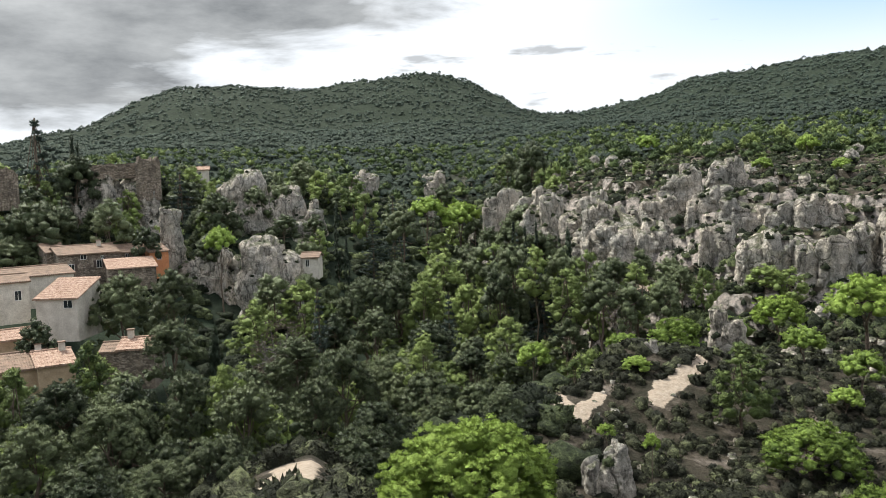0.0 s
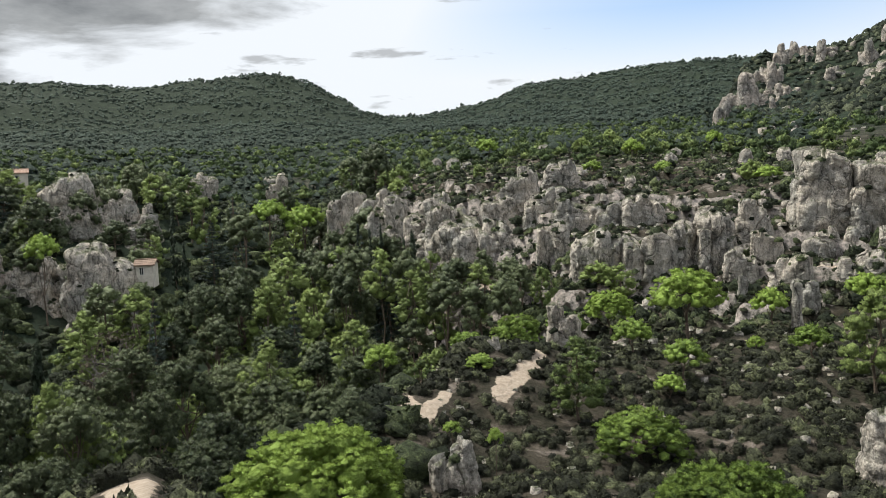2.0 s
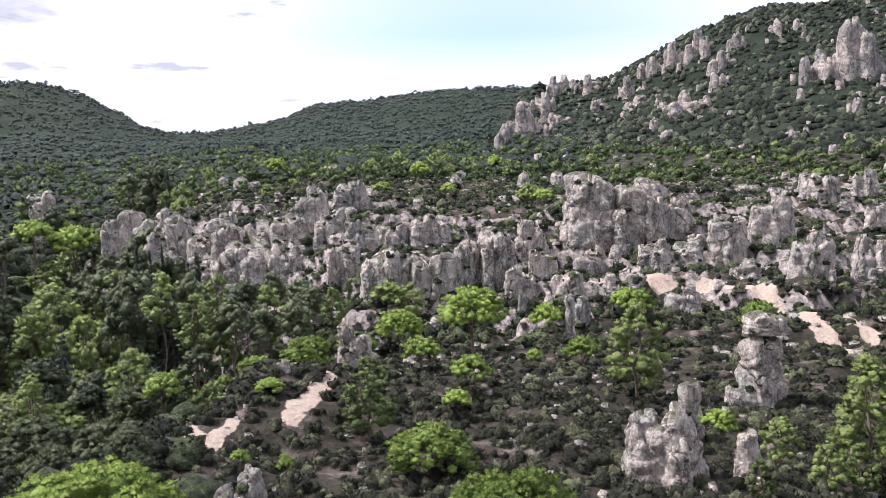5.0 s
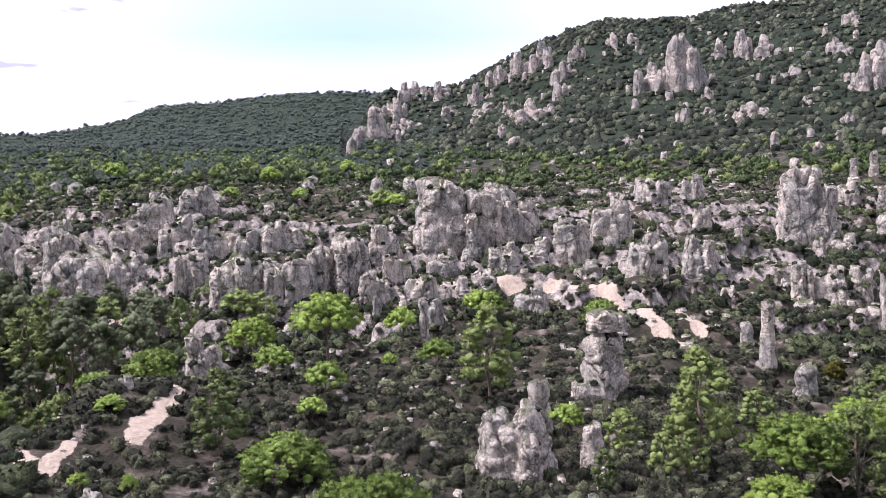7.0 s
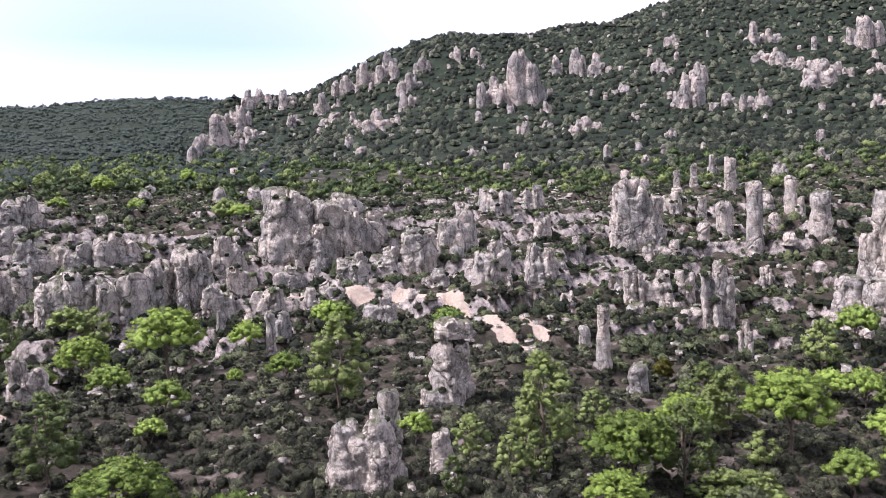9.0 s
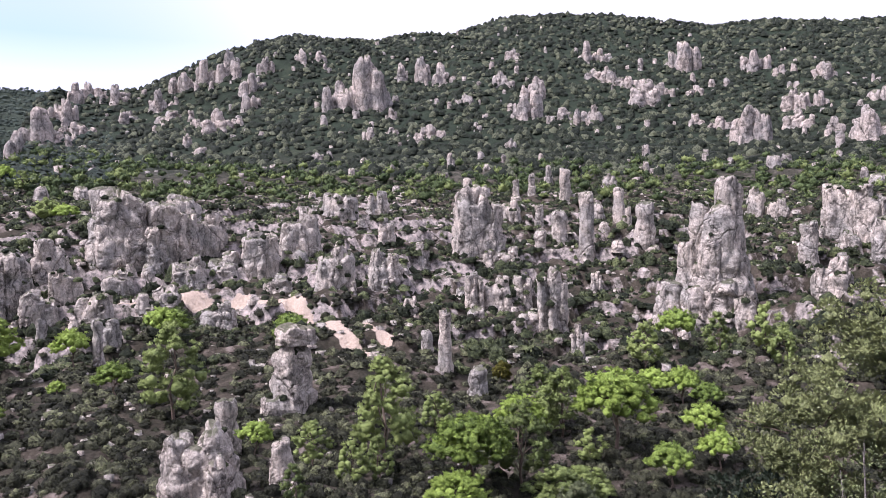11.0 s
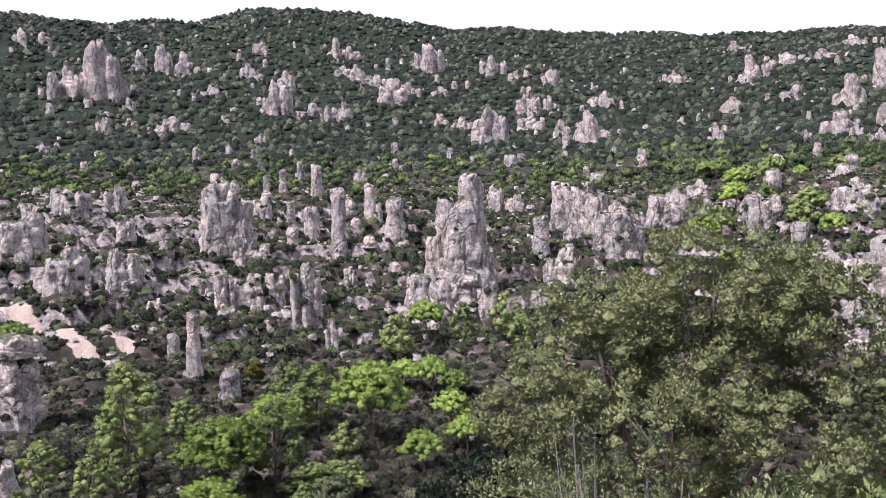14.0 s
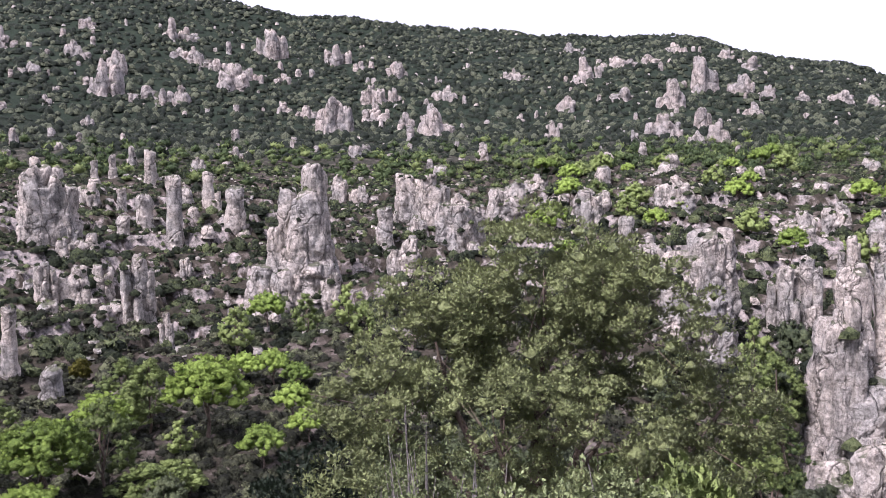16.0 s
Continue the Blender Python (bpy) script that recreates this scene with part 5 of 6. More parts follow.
crag(38.4, 108, -7.4, 6.1)
crag(42.3, 100, -9.0, 4.9)
crag(36.0, 117, -5.6, 4.9)
crag(40.4, 118, -5.1, 5.0)
bluff(-15.3, 161, -7.2, 17.0)
bluff(-22.1, 189, 9.0, 18.0)
crag(-13.0, 191, 9.0, 22.9)
crag(-9.4, 188, 1.4, 7.9)

outcrop_group(51.1, 378, 61.5, 21.3, 14.6)
outcrop_group(53.1, 381, 72.9, 16.6, 25.5)
outcrop_group(54.0, 384, 62.3, 8.1, 13.5)
outcrop_group(55.5, 435, 79.1, 4.9, 10.7)
outcrop_group(56.9, 438, 82.5, 8.0, 13.9)
outcrop_group(58.3, 432, 78.2, 13.4, 12.2)
outcrop_group(59.8, 384, 54.8, 8.1, 5.4)
outcrop_group(63.3, 459, 89.5, 10.3, 7.1)
outcrop_group(62.4, 408, 68.8, 10.3, 8.6)
outcrop_group(64.6, 396, 63.5, 17.8, 11.1)
outcrop_group(64.0, 363, 49.7, 10.2, 10.2)
outcrop_group(64.8, 366, 52.5, 5.2, 11.6)
outcrop_group(66.5, 366, 44.4, 9.3, 5.2)
outcrop_group(68.3, 462, 92.1, 7.8, 11.7)
outcrop_group(69.4, 465, 88.0, 17.7, 8.2)
outcrop_group(67.7, 360, 42.9, 4.6, 7.1)
outcrop_group(68.7, 366, 45.1, 8.8, 8.2)
outcrop_group(68.9, 429, 71.4, 13.3, 6.6)
outcrop_group(70.0, 423, 68.5, 11.3, 7.1)
outcrop_group(71.2, 417, 64.3, 9.4, 5.9)
outcrop_group(72.3, 390, 58.9, 12.1, 13.2)
outcrop_group(74.9, 456, 86.5, 23.8, 15.4)
outcrop_group(73.4, 411, 59.6, 11.6, 5.8)
outcrop_group(75.6, 411, 57.2, 8.7, 5.8)
outcrop_group(79.2, 453, 78.3, 19.8, 11.5)
outcrop_group(80.9, 438, 67.5, 6.2, 6.2)
outcrop_group(83.4, 435, 67.2, 15.9, 9.2)
outcrop_group(81.9, 381, 48.7, 12.9, 9.7)
outcrop_group(81.9, 351, 36.8, 10.4, 9.9)
outcrop_group(83.2, 384, 47.2, 5.9, 7.0)
outcrop_group(79.2, 327, 37.0, 14.7, 15.7)
outcrop_group(77.2, 354, 36.0, 8.0, 6.5)
outcrop_group(75.6, 357, 38.1, 6.5, 6.5)
outcrop_group(84.1, 336, 31.7, 6.1, 8.5)
outcrop_group(86.0, 324, 33.8, 16.4, 14.1)
outcrop_group(33.9, 468, 71.8, 8.6, 13.2)
outcrop_group(34.7, 477, 73.4, 10.1, 10.1)
outcrop_group(36.4, 465, 70.6, 20.3, 11.8)
outcrop_group(31.7, 408, 50.7, 19.0, 17.8)
outcrop_group(33.1, 444, 59.6, 18.8, 12.5)
outcrop_group(39.0, 441, 64.7, 13.7, 13.0)
outcrop_group(40.5, 456, 76.7, 19.3, 13.5)
outcrop_group(42.2, 453, 83.4, 15.9, 15.9)
outcrop_group(43.5, 450, 89.1, 10.8, 19.6)
outcrop_group(45.3, 429, 72.4, 16.3, 9.1)
outcrop_group(43.0, 372, 47.9, 16.8, 10.5)
outcrop_group(44.9, 402, 58.4, 12.5, 8.5)
outcrop_group(37.2, 435, 53.7, 15.3, 7.3)
outcrop_group(33.7, 423, 46.3, 17.9, 7.7)
outcrop_group(41.6, 336, 27.7, 9.5, 3.8)
outcrop_group(48.4, 459, 91.5, 6.5, 7.8)
outcrop_group(46.1, 447, 84.4, 9.4, 10.7)
outcrop_group(54.6, 363, 46.4, 5.1, 5.1)
outcrop_group(49.6, 465, 91.2, 7.9, 6.5)
outcrop_group(30.5, 378, 37.6, 10.6, 13.3)
outcrop_group(41.3, 390, 44.8, 5.5, 5.5)
outcrop_group(39.7, 426, 52.9, 12.0, 7.2)
outcrop_group(104.2, 414, 62.3, 21.6, 18.1)
outcrop_group(102.4, 375, 47.3, 19.0, 13.7)
outcrop_group(96.8, 432, 67.4, 13.4, 12.2)
outcrop_group(96.4, 426, 59.5, 10.2, 6.6)
outcrop_group(100.9, 477, 74.4, 13.4, 7.4)
outcrop_group(102.6, 531, 88.9, 22.4, 7.5)
outcrop_group(99.1, 387, 45.8, 12.0, 7.1)
outcrop_group(95.2, 369, 40.7, 8.8, 6.8)
outcrop_group(101.6, 306, 26.9, 10.8, 9.0)
outcrop_group(102.7, 300, 23.3, 4.6, 6.8)
outcrop_group(104.3, 330, 30.6, 7.0, 9.3)
outcrop_group(105.4, 288, 22.9, 6.5, 8.9)
outcrop_group(94.3, 297, 24.1, 4.6, 7.5)
outcrop_group(92.1, 345, 31.5, 4.4, 5.3)
outcrop_group(99.9, 291, 20.1, 2.9, 4.5)
outcrop_group(106.8, 420, 54.0, 11.8, 10.6)
outcrop_group(108.5, 408, 46.6, 6.9, 6.9)
outcrop_group(110.5, 405, 42.9, 6.3, 5.7)
outcrop_group(112.8, 408, 42.3, 9.8, 6.9)
outcrop_group(114.7, 414, 39.6, 9.3, 5.2)
outcrop_group(107.5, 372, 35.8, 8.4, 6.8)
outcrop_group(86.9, 387, 48.9, 10.9, 8.2)
outcrop_group(91.7, 441, 63.9, 12.4, 7.4)
outcrop_group(104.0, 282, 19.0, 5.2, 6.0)
outcrop_group(98.7, 456, 70.5, 19.3, 7.1)
outcrop_group(95.6, 546, 94.4, 15.4, 7.7)
outcrop_group(105.7, 534, 84.2, 11.3, 7.5)
outcrop_group(107.4, 507, 74.2, 10.7, 8.6)
outcrop_group(54.5, 342, 35.5, 5.8, 3.9)
outcrop_group(57.4, 339, 36.0, 9.5, 6.2)
outcrop_group(56.3, 330, 31.8, 7.0, 4.6)
outcrop_group(60.6, 348, 37.6, 3.9, 3.4)
outcrop_group(62.9, 324, 28.0, 4.6, 4.6)
outcrop_group(58.7, 276, 19.9, 1.9, 5.8)
outcrop_group(54.5, 267, 16.0, 2.6, 3.8)
outcrop_group(56.3, 255, 10.8, 3.2, 3.6)
outcrop_group(61.3, 270, 15.4, 2.7, 2.7)
outcrop_group(53.0, 333, 34.8, 5.2, 6.1)
outcrop_group(46.2, 282, 17.6, 6.0, 2.8)
outcrop_group(49.3, 306, 22.9, 4.3, 3.0)
outcrop_group(72.2, 264, 14.3, 5.6, 3.7)
outcrop_group(81.1, 276, 15.5, 7.8, 3.9)

umbrella_pine(1.1, 32, -7.3, 8.6)
umbrella_pine(30.3, 28, -7.5, 6.3)
umbrella_pine(6.1, 75, -12.4, 3.7)
umbrella_pine(15.9, 72, -9.5, 5.1)
umbrella_pine(13.2, 62, -11.4, 2.6)
umbrella_pine(12.3, 70, -10.9, 3.4)
young_pine(-1.8, 70, -10.3, 4.4)
umbrella_pine(14.1, 45, -11.8, 1.1)
umbrella_pine(11.0, 47, -11.9, 1.3)
umbrella_pine(39.2, 95, -8.8, 4.7)
umbrella_pine(47.2, 92, -9.7, 5.2)
umbrella_pine(33.0, 150, 2.3, 5.3)
holm_oak(67.3, 35, -10.1, 2.7)
umbrella_pine(97.6, 100, -5.6, 4.2)
umbrella_pine(95.3, 105, -5.3, 3.7)
young_pine(107.6, 125, -1.9, 5.3)
umbrella_pine(101.4, 120, -1.7, 4.2)
young_pine(99.5, 128, -0.2, 5.4)
umbrella_pine(110.1, 110, -3.9, 4.6)
young_pine(107.8, 70, -9.3, 3.4)
young_pine(109.3, 60, -10.1, 3.8)
young_pine(107.9, 40, -8.4, 3.1)
holm_oak(110.2, 75, -9.9, 4.8)
holm_oak(110.0, 62, -11.2, 3.9)
young_pine(109.7, 45, -10.7, 2.9)
umbrella_pine(104.2, 95, -6.8, 4.7)
young_pine(114.0, 118, -4.9, 5.0)
holm_oak(-22.1, 125, -7.5, 11.4)
holm_oak(-26.8, 170, 3.5, 16.8)
holm_oak(-24.3, 185, 13.4, 10.4)
cedar(-26.6, 190, 20.8, 17.0)
holm_oak(-22.5, 165, 3.0, 9.3)
cedar(-18.0, 185, 8.8, 9.1)
umbrella_pine(-15.6, 150, -2.8, 6.3)
holm_oak(-15.7, 175, 3.5, 13.5)
holm_oak(-18.9, 115, -6.8, 8.1)
holm_oak(-19.1, 95, -11.1, 8.0)
cypress(-16.3, 95, -12.8, 2.7)
young_pine(-24.4, 95, -12.8, 4.0)
holm_oak(-26.2, 80, -13.6, 7.9)
holm_oak(-21.8, 80, -14.3, 6.2)
holm_oak(-18.2, 75, -13.1, 6.3)
holm_oak(-14.5, 70, -13.3, 6.4)
young_pine(-13.4, 110, -11.7, 8.5)
withered_tree(-11.9, 98, -12.4, 8.3)
cedar(-9.1, 110, -10.2, 7.0)
young_pine(-10.3, 125, -10.8, 7.9)
holm_oak(-5.9, 130, -10.5, 10.1)
holm_oak(-3.4, 130, -9.8, 11.0)
young_pine(-0.2, 135, -7.6, 10.5)
young_pine(1.4, 120, -11.8, 10.1)
young_pine(3.5, 140, -7.3, 7.9)
young_pine(-6.4, 190, 7.3, 8.0)
young_pine(-5.6, 185, 2.6, 7.8)
cedar(-5.1, 170, -2.3, 7.2)
cedar(-3.6, 175, 2.3, 7.4)
holm_oak(-2.9, 165, -0.1, 9.3)
umbrella_pine(-1.2, 180, 1.4, 8.9)
umbrella_pine(1.2, 180, -0.1, 10.1)
cypress(-7.6, 165, 0.4, 1.9)
cypress(-7.0, 160, -6.4, 1.6)
cypress(6.5, 135, -3.4, 1.3)
cypress(4.9, 140, -3.5, 1.6)
cypress(8.7, 125, -4.5, 3.0)
cedar(6.9, 120, -7.9, 5.9)
cedar(5.1, 130, -4.0, 4.6)
young_pine(11.0, 110, -11.9, 5.4)
withered_tree(12.1, 105, -11.3, 4.4)
holm_oak(8.5, 100, -14.1, 5.6)
holm_oak(4.5, 95, -13.2, 6.0)
holm_oak(-1.1, 100, -13.7, 7.7)
cedar(0.1, 115, -12.0, 6.5)
holm_oak(-5.2, 110, -13.3, 7.7)
holm_oak(-7.7, 80, -12.5, 7.3)
holm_oak(-5.4, 46, -9.9, 5.5)
holm_oak(-1.3, 55, -10.1, 5.8)
holm_oak(-9.4, 60, -11.2, 5.1)
holm_oak(-6.3, 40, -9.8, 4.5)
cypress(-24.5, 186, 16.4, 2.4)
cypress(-24.2, 186, 15.4, 2.1)
holm_oak(-28.3, 165, -4.6, 12.8)
holm_oak(-20.5, 158, -2.4, 6.7)
holm_oak(-12.2, 128, -9.6, 8.1)
young_pine(-1.6, 126, -10.5, 8.0)
holm_oak(3.8, 118, -9.2, 6.6)
holm_oak(1.7, 90, -14.2, 5.1)
holm_oak(-10.8, 92, -13.6, 7.1)
holm_oak(-27.3, 112, -11.9, 5.5)
young_pine(-23.8, 96, -14.6, 4.7)
holm_oak(-23.3, 62, -12.0, 5.7)
holm_oak(-27.7, 55, -11.1, 5.8)
holm_oak(-15.8, 48, -11.7, 4.1)
holm_oak(-19.5, 48, -11.3, 4.7)
holm_oak(-24.9, 38, -9.1, 4.8)
young_pine(10.1, 75, -13.1, 3.7)
young_pine(8.9, 72, -13.3, 3.0)
holm_oak(16.3, 112, -9.1, 4.7)
young_pine(17.8, 110, -9.0, 3.9)
young_pine(21.8, 112, -9.2, 5.5)
young_pine(23.2, 110, -9.0, 4.6)
holm_oak(13.7, 120, -7.4, 5.1)
holm_oak(2.7, 142, -6.8, 8.0)
holm_oak(3.7, 138, -8.6, 7.8)
holm_oak(-9.9, 142, -11.2, 6.5)
cypress(5.7, 138, -4.4, 1.6)
holm_oak(6.1, 136, -9.6, 7.7)
holm_oak(7.3, 134, -10.5, 6.6)
young_pine(8.3, 138, -9.9, 6.8)
holm_oak(9.8, 132, -11.3, 6.5)
cypress(8.1, 128, -5.5, 1.6)
holm_oak(1.5, 148, -7.6, 9.4)
holm_oak(-0.2, 140, -11.0, 8.9)
holm_oak(4.6, 128, -11.1, 8.1)
young_pine(3.0, 124, -12.4, 7.0)
holm_oak(15.6, 116, -7.9, 5.7)
young_pine(-8.7, 205, 8.7, 8.7)
holm_oak(-13.6, 160, -5.6, 6.8)
holm_oak(4.7, 122, -5.8, 7.7)
young_pine(6.5, 118, -6.2, 5.8)
holm_oak(8.3, 116, -6.2, 7.3)
young_pine(10.0, 112, -6.8, 6.3)
holm_oak(11.8, 110, -7.3, 7.0)
young_pine(13.3, 108, -8.1, 6.1)
holm_oak(15.2, 106, -9.3, 6.0)
young_pine(8.6, 104, -8.2, 6.6)
holm_oak(11.0, 100, -8.5, 6.3)
holm_oak(12.9, 98, -9.4, 5.5)
umbrella_pine(69.9, 62, -10.7, 7.2)
young_pine(66.2, 67, -11.7, 4.5)
umbrella_pine(72.4, 77, -13.7, 3.7)
umbrella_pine(74.4, 75, -13.1, 4.1)
umbrella_pine(76.1, 72, -13.8, 3.3)
umbrella_pine(75.8, 65, -13.9, 3.7)
umbrella_pine(73.6, 55, -14.2, 3.6)
umbrella_pine(76.8, 58, -14.1, 3.3)
young_pine(63.3, 53, -11.0, 4.4)
umbrella_pine(59.7, 50, -11.2, 5.9)
young_pine(65.9, 50, -14.9, 4.6)
young_pine(68.1, 59, -14.6, 2.3)
young_pine(68.6, 52, -15.2, 1.9)
umbrella_pine(74.1, 97, -10.6, 5.1)
young_pine(72.0, 90, -11.4, 3.8)
young_pine(76.8, 95, -10.7, 3.5)
young_pine(79.8, 93, -9.4, 3.9)
young_pine(81.0, 86, -10.9, 3.3)
young_pine(57.2, 66, -13.5, 2.9)
umbrella_pine(59.8, 51, -11.5, 5.4)
umbrella_pine(63.2, 62, -12.9, 4.8)
young_pine(51.1, 50, -12.5, 2.1)
young_pine(53.0, 51, -12.6, 2.2)
young_pine(48.4, 53, -11.9, 2.5)
umbrella_pine(44.5, 57, -12.7, 2.8)
young_pine(53.5, 56, -8.5, 5.5)
young_pine(39.1, 69, -7.0, 5.8)
umbrella_pine(27.7, 86, -7.1, 8.5)
umbrella_pine(22.4, 96, -10.7, 6.8)
umbrella_pine(23.9, 73, -10.2, 4.1)
umbrella_pine(24.3, 49, -12.3, 6.2)
young_pine(20.1, 56, -8.7, 4.7)
umbrella_pine(32.0, 76, -12.3, 1.8)
umbrella_pine(27.4, 66, -10.7, 3.9)
umbrella_pine(35.4, 75, -10.9, 3.8)
umbrella_pine(26.4, 61, -12.4, 2.6)
young_pine(47.0, 45, -12.2, 1.7)
umbrella_pine(58.5, 45, -14.1, 4.1)
young_pine(67.4, 51, -15.3, 3.9)
umbrella_pine(19.4, 85, -11.4, 4.8)
umbrella_pine(33.0, 88, -9.4, 4.3)
umbrella_pine(38.6, 94, -8.5, 4.6)
young_pine(64.7, 69, -11.9, 4.4)

# bushes rooted in the ledges of the rocks
lx, ly, lz = (np.array(v) for v in zip(*LEDGES))
s = np.random.RandomState(36).uniform(0.5, 1.6, len(lx))
strew("ledge_scrub", lx, ly, s, s * 0.7, "leafy", GARRIGUE, "dark bushes rooted in limestone ledges", "scrub", 36, lz - 0.1)

# loose teeth of rock all over the mountain, and stones in the karst
x, y, r, b, rng = sown(6, 420, 31, 120, 225, 600, 1.6)
s = rng.uniform(1.0, 3.2, len(x))
strew("mountain_stones", x, y, s, s * rng.uniform(0.6, 1.6, len(x)), "stone", ROCK_FAR, "small pale limestone teeth in mountain scrub", "rocks", 37)
x, y, r, b, rng = sown(7, 2600, 7, 118, 84, 215, 1.6)
s = rng.uniform(0.5, 1.7, len(x))
strew("loose_stones", x, y, s, s * rng.uniform(0.3, 0.7, len(x)), "stone", ROCK, "loose pale limestone blocks between bushes", "rocks", 38)
x, y, r, b, rng = sown(8, 420, 10, 60, 36, 84, 1.6)
s = rng.uniform(0.3, 0.8, len(x))
strew("slope_stones", x, y, s, s * rng.uniform(0.4, 0.8, len(x)), "stone", ROCK, "small grey stones on the heath slope", "rocks", 39)


# ---- boulders among the scrub ----
stone_dice = random.Random(12)
placed = 0
while placed < 150:
    bb = stone_dice.uniform(6, 118)
    rr = stone_dice.uniform(86, 215)
    px, py = spot(bb, rr)
    if float(waves(px, py, 41, 40, 2)) < -0.1 or (bb > 74 and rr < 80):
        continue
    if not off_paths(np.array([px]), np.array([py]))[0]:
        continue
    big = stone_dice.uniform(0.5, 1.0) ** 2 * (1.4 + rr / 50)
    boulder(px, py, big, big * stone_dice.uniform(0.4, 0.85), stone_dice.uniform(0, 6.28))
    placed += 1
for _ in range(50):
    bb, rr = stone_dice.uniform(33, 118), stone_dice.uniform(225, 470)
    foot_z = ground_at(bb, rr)
    big = stone_dice.uniform(1.5, 4.5)
    outcrop(bb, rr, foot_z + big * stone_dice.uniform(0.5, 1.5), big, big)

# ---- trees that fill the valley and the near slope ----
wood_dice = random.Random(14)
count = 0
while count < 165:
    bb, rr = wood_dice.uniform(-31, 7), wood_dice.uniform(72, 225)
    if bb < -14 and 96 < rr < 172 - (0 if bb < -22 else 12):
        continue
    low = ground_at(bb, rr)
    wide = wood_dice.uniform(5.5, 9.5)
    high = low + wood_dice.uniform(6, 11)
    if wood_dice.random() < 0.68:
        holm_oak(round(bb, 1), round(rr, 1), high, wide)
    else:
        young_pine(round(bb, 1), round(rr, 1), high + 1, wide * 0.8)
    count += 1
count = 0
while count < 75:
    bb, rr = wood_dice.uniform(-31, 5), wood_dice.uniform(27, 72)
    px, py = spot(bb, rr)
    if -15.5 < bb < -7 and rr < 41:
        continue
    wide = wood_dice.uniform(2.4, 4.6)
    holm_oak(round(bb, 1), round(rr, 1), ground_at(bb, rr) + wide * wood_dice.uniform(0.6, 0.9), wide)
    count += 1
count = 0
while count < 45:
    bb, rr = wood_dice.uniform(86, 120), wood_dice.uniform(24, 82)
    wide = wood_dice.uniform(2.8, 5.5)
    (holm_oak if wood_dice.random() < 0.6 else young_pine)(round(bb, 1), round(rr, 1), ground_at(bb, rr) + wide * wood_dice.uniform(0.7, 1.2), wide)
    count += 1


# pines standing on the shelf behind the rocks
count = 0
while count < 62:
    bb, rr = wood_dice.choice([(wood_dice.uniform(92, 119), wood_dice.uniform(112, 235)), (wood_dice.uniform(-12, 32), wood_dice.uniform(158, 265))])
    wide = wood_dice.uniform(3.6, 6.2)
    (umbrella_pine if wood_dice.random() < 0.45 else young_pine)(round(bb, 1), round(rr, 1), ground_at(bb, rr) + wide * wood_dice.uniform(0.75, 1.15), wide)
    count += 1


# ---- the holm oak below the lookout, and the bushes round it ----
def lookout_oak():
    rng = np.random.RandomState(77)
    foot = Vector((*spot(93.5, 12.6), ground_at(93.5, 12.6) - 0.1))
    lobes = ((93.6, 13.0, 0.25, 1.25), (86.0, 12.6, -0.7, 1.25), (81.3, 12.0, -1.5, 0.85), (100.0, 13.4, -0.55, 1.35), (105.3, 13.2, -1.75, 0.95),
             (90.0, 12.0, -1.9, 1.5), (97.5, 12.4, -2.1, 1.5), (83.3, 11.8, -2.6, 1.0), (94.0, 13.8, -0.9, 1.7), (102.5, 12.4, -2.8, 1.1), (88.0, 13.4, -0.35, 0.9), (97.5, 13.6, 0.2, 0.85))
    cs, rs, tips = [], [], []
    for bb, rr, z, rad in lobes:
        mid = np.array([*spot(bb, rr), z])
        for _ in range(int(66 * rad)):
            d = rng.normal(0, 1, 3)
            d /= np.linalg.norm(d)
            cs.append(mid + d * rad * rng.uniform(0.55, 1.05) * np.array([1, 1, 0.85]) - np.array(foot))
            rs.append(rng.uniform(0.11, 0.25))
        tips.append(mid - np.array(foot))
    ob = new("holm_oak")
    ob.matrix_world = Matrix.Translation(foot)
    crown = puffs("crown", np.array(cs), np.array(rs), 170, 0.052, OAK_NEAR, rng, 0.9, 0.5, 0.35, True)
    under("crown", crown, ob, "grey-green leathery leaves in dense sprays")
    verts, faces = [], []
    for i, tip in enumerate(tips):
        base = Vector((rng.normal(0, 0.12), rng.normal(0, 0.12), 0))
        tip = Vector(tip)
        knee = base.lerp(tip, 0.35) + Vector((rng.normal(0, 0.15), rng.normal(0, 0.15), 0.35))
        far = base.lerp(tip, 0.72) + Vector((rng.normal(0, 0.15), rng.normal(0, 0.15), 0.2))
        limb(verts, faces, base, knee, 0.10, 0.075, 8)
        limb(verts, faces, knee, far, 0.075, 0.045, 7)
        limb(verts, faces, far, tip, 0.045, 0.02, 6)
        for _ in range(7):
            a = far.lerp(tip, rng.uniform(0, 1))
            d = Vector(rng.normal(0, 1, 3)).normalized() * rng.uniform(0.5, 1.2)
            limb(verts, faces, a, a + d, 0.016, 0.005, 4)
    under("trunk", mesh_of("trunk", verts, faces, BARK), ob, "several dark stems from one foot")
    return tagged(ob, "large bushy holm oak with grey-green leaves below the lookout", "oak tree", "holm oaks")


lookout_oak()


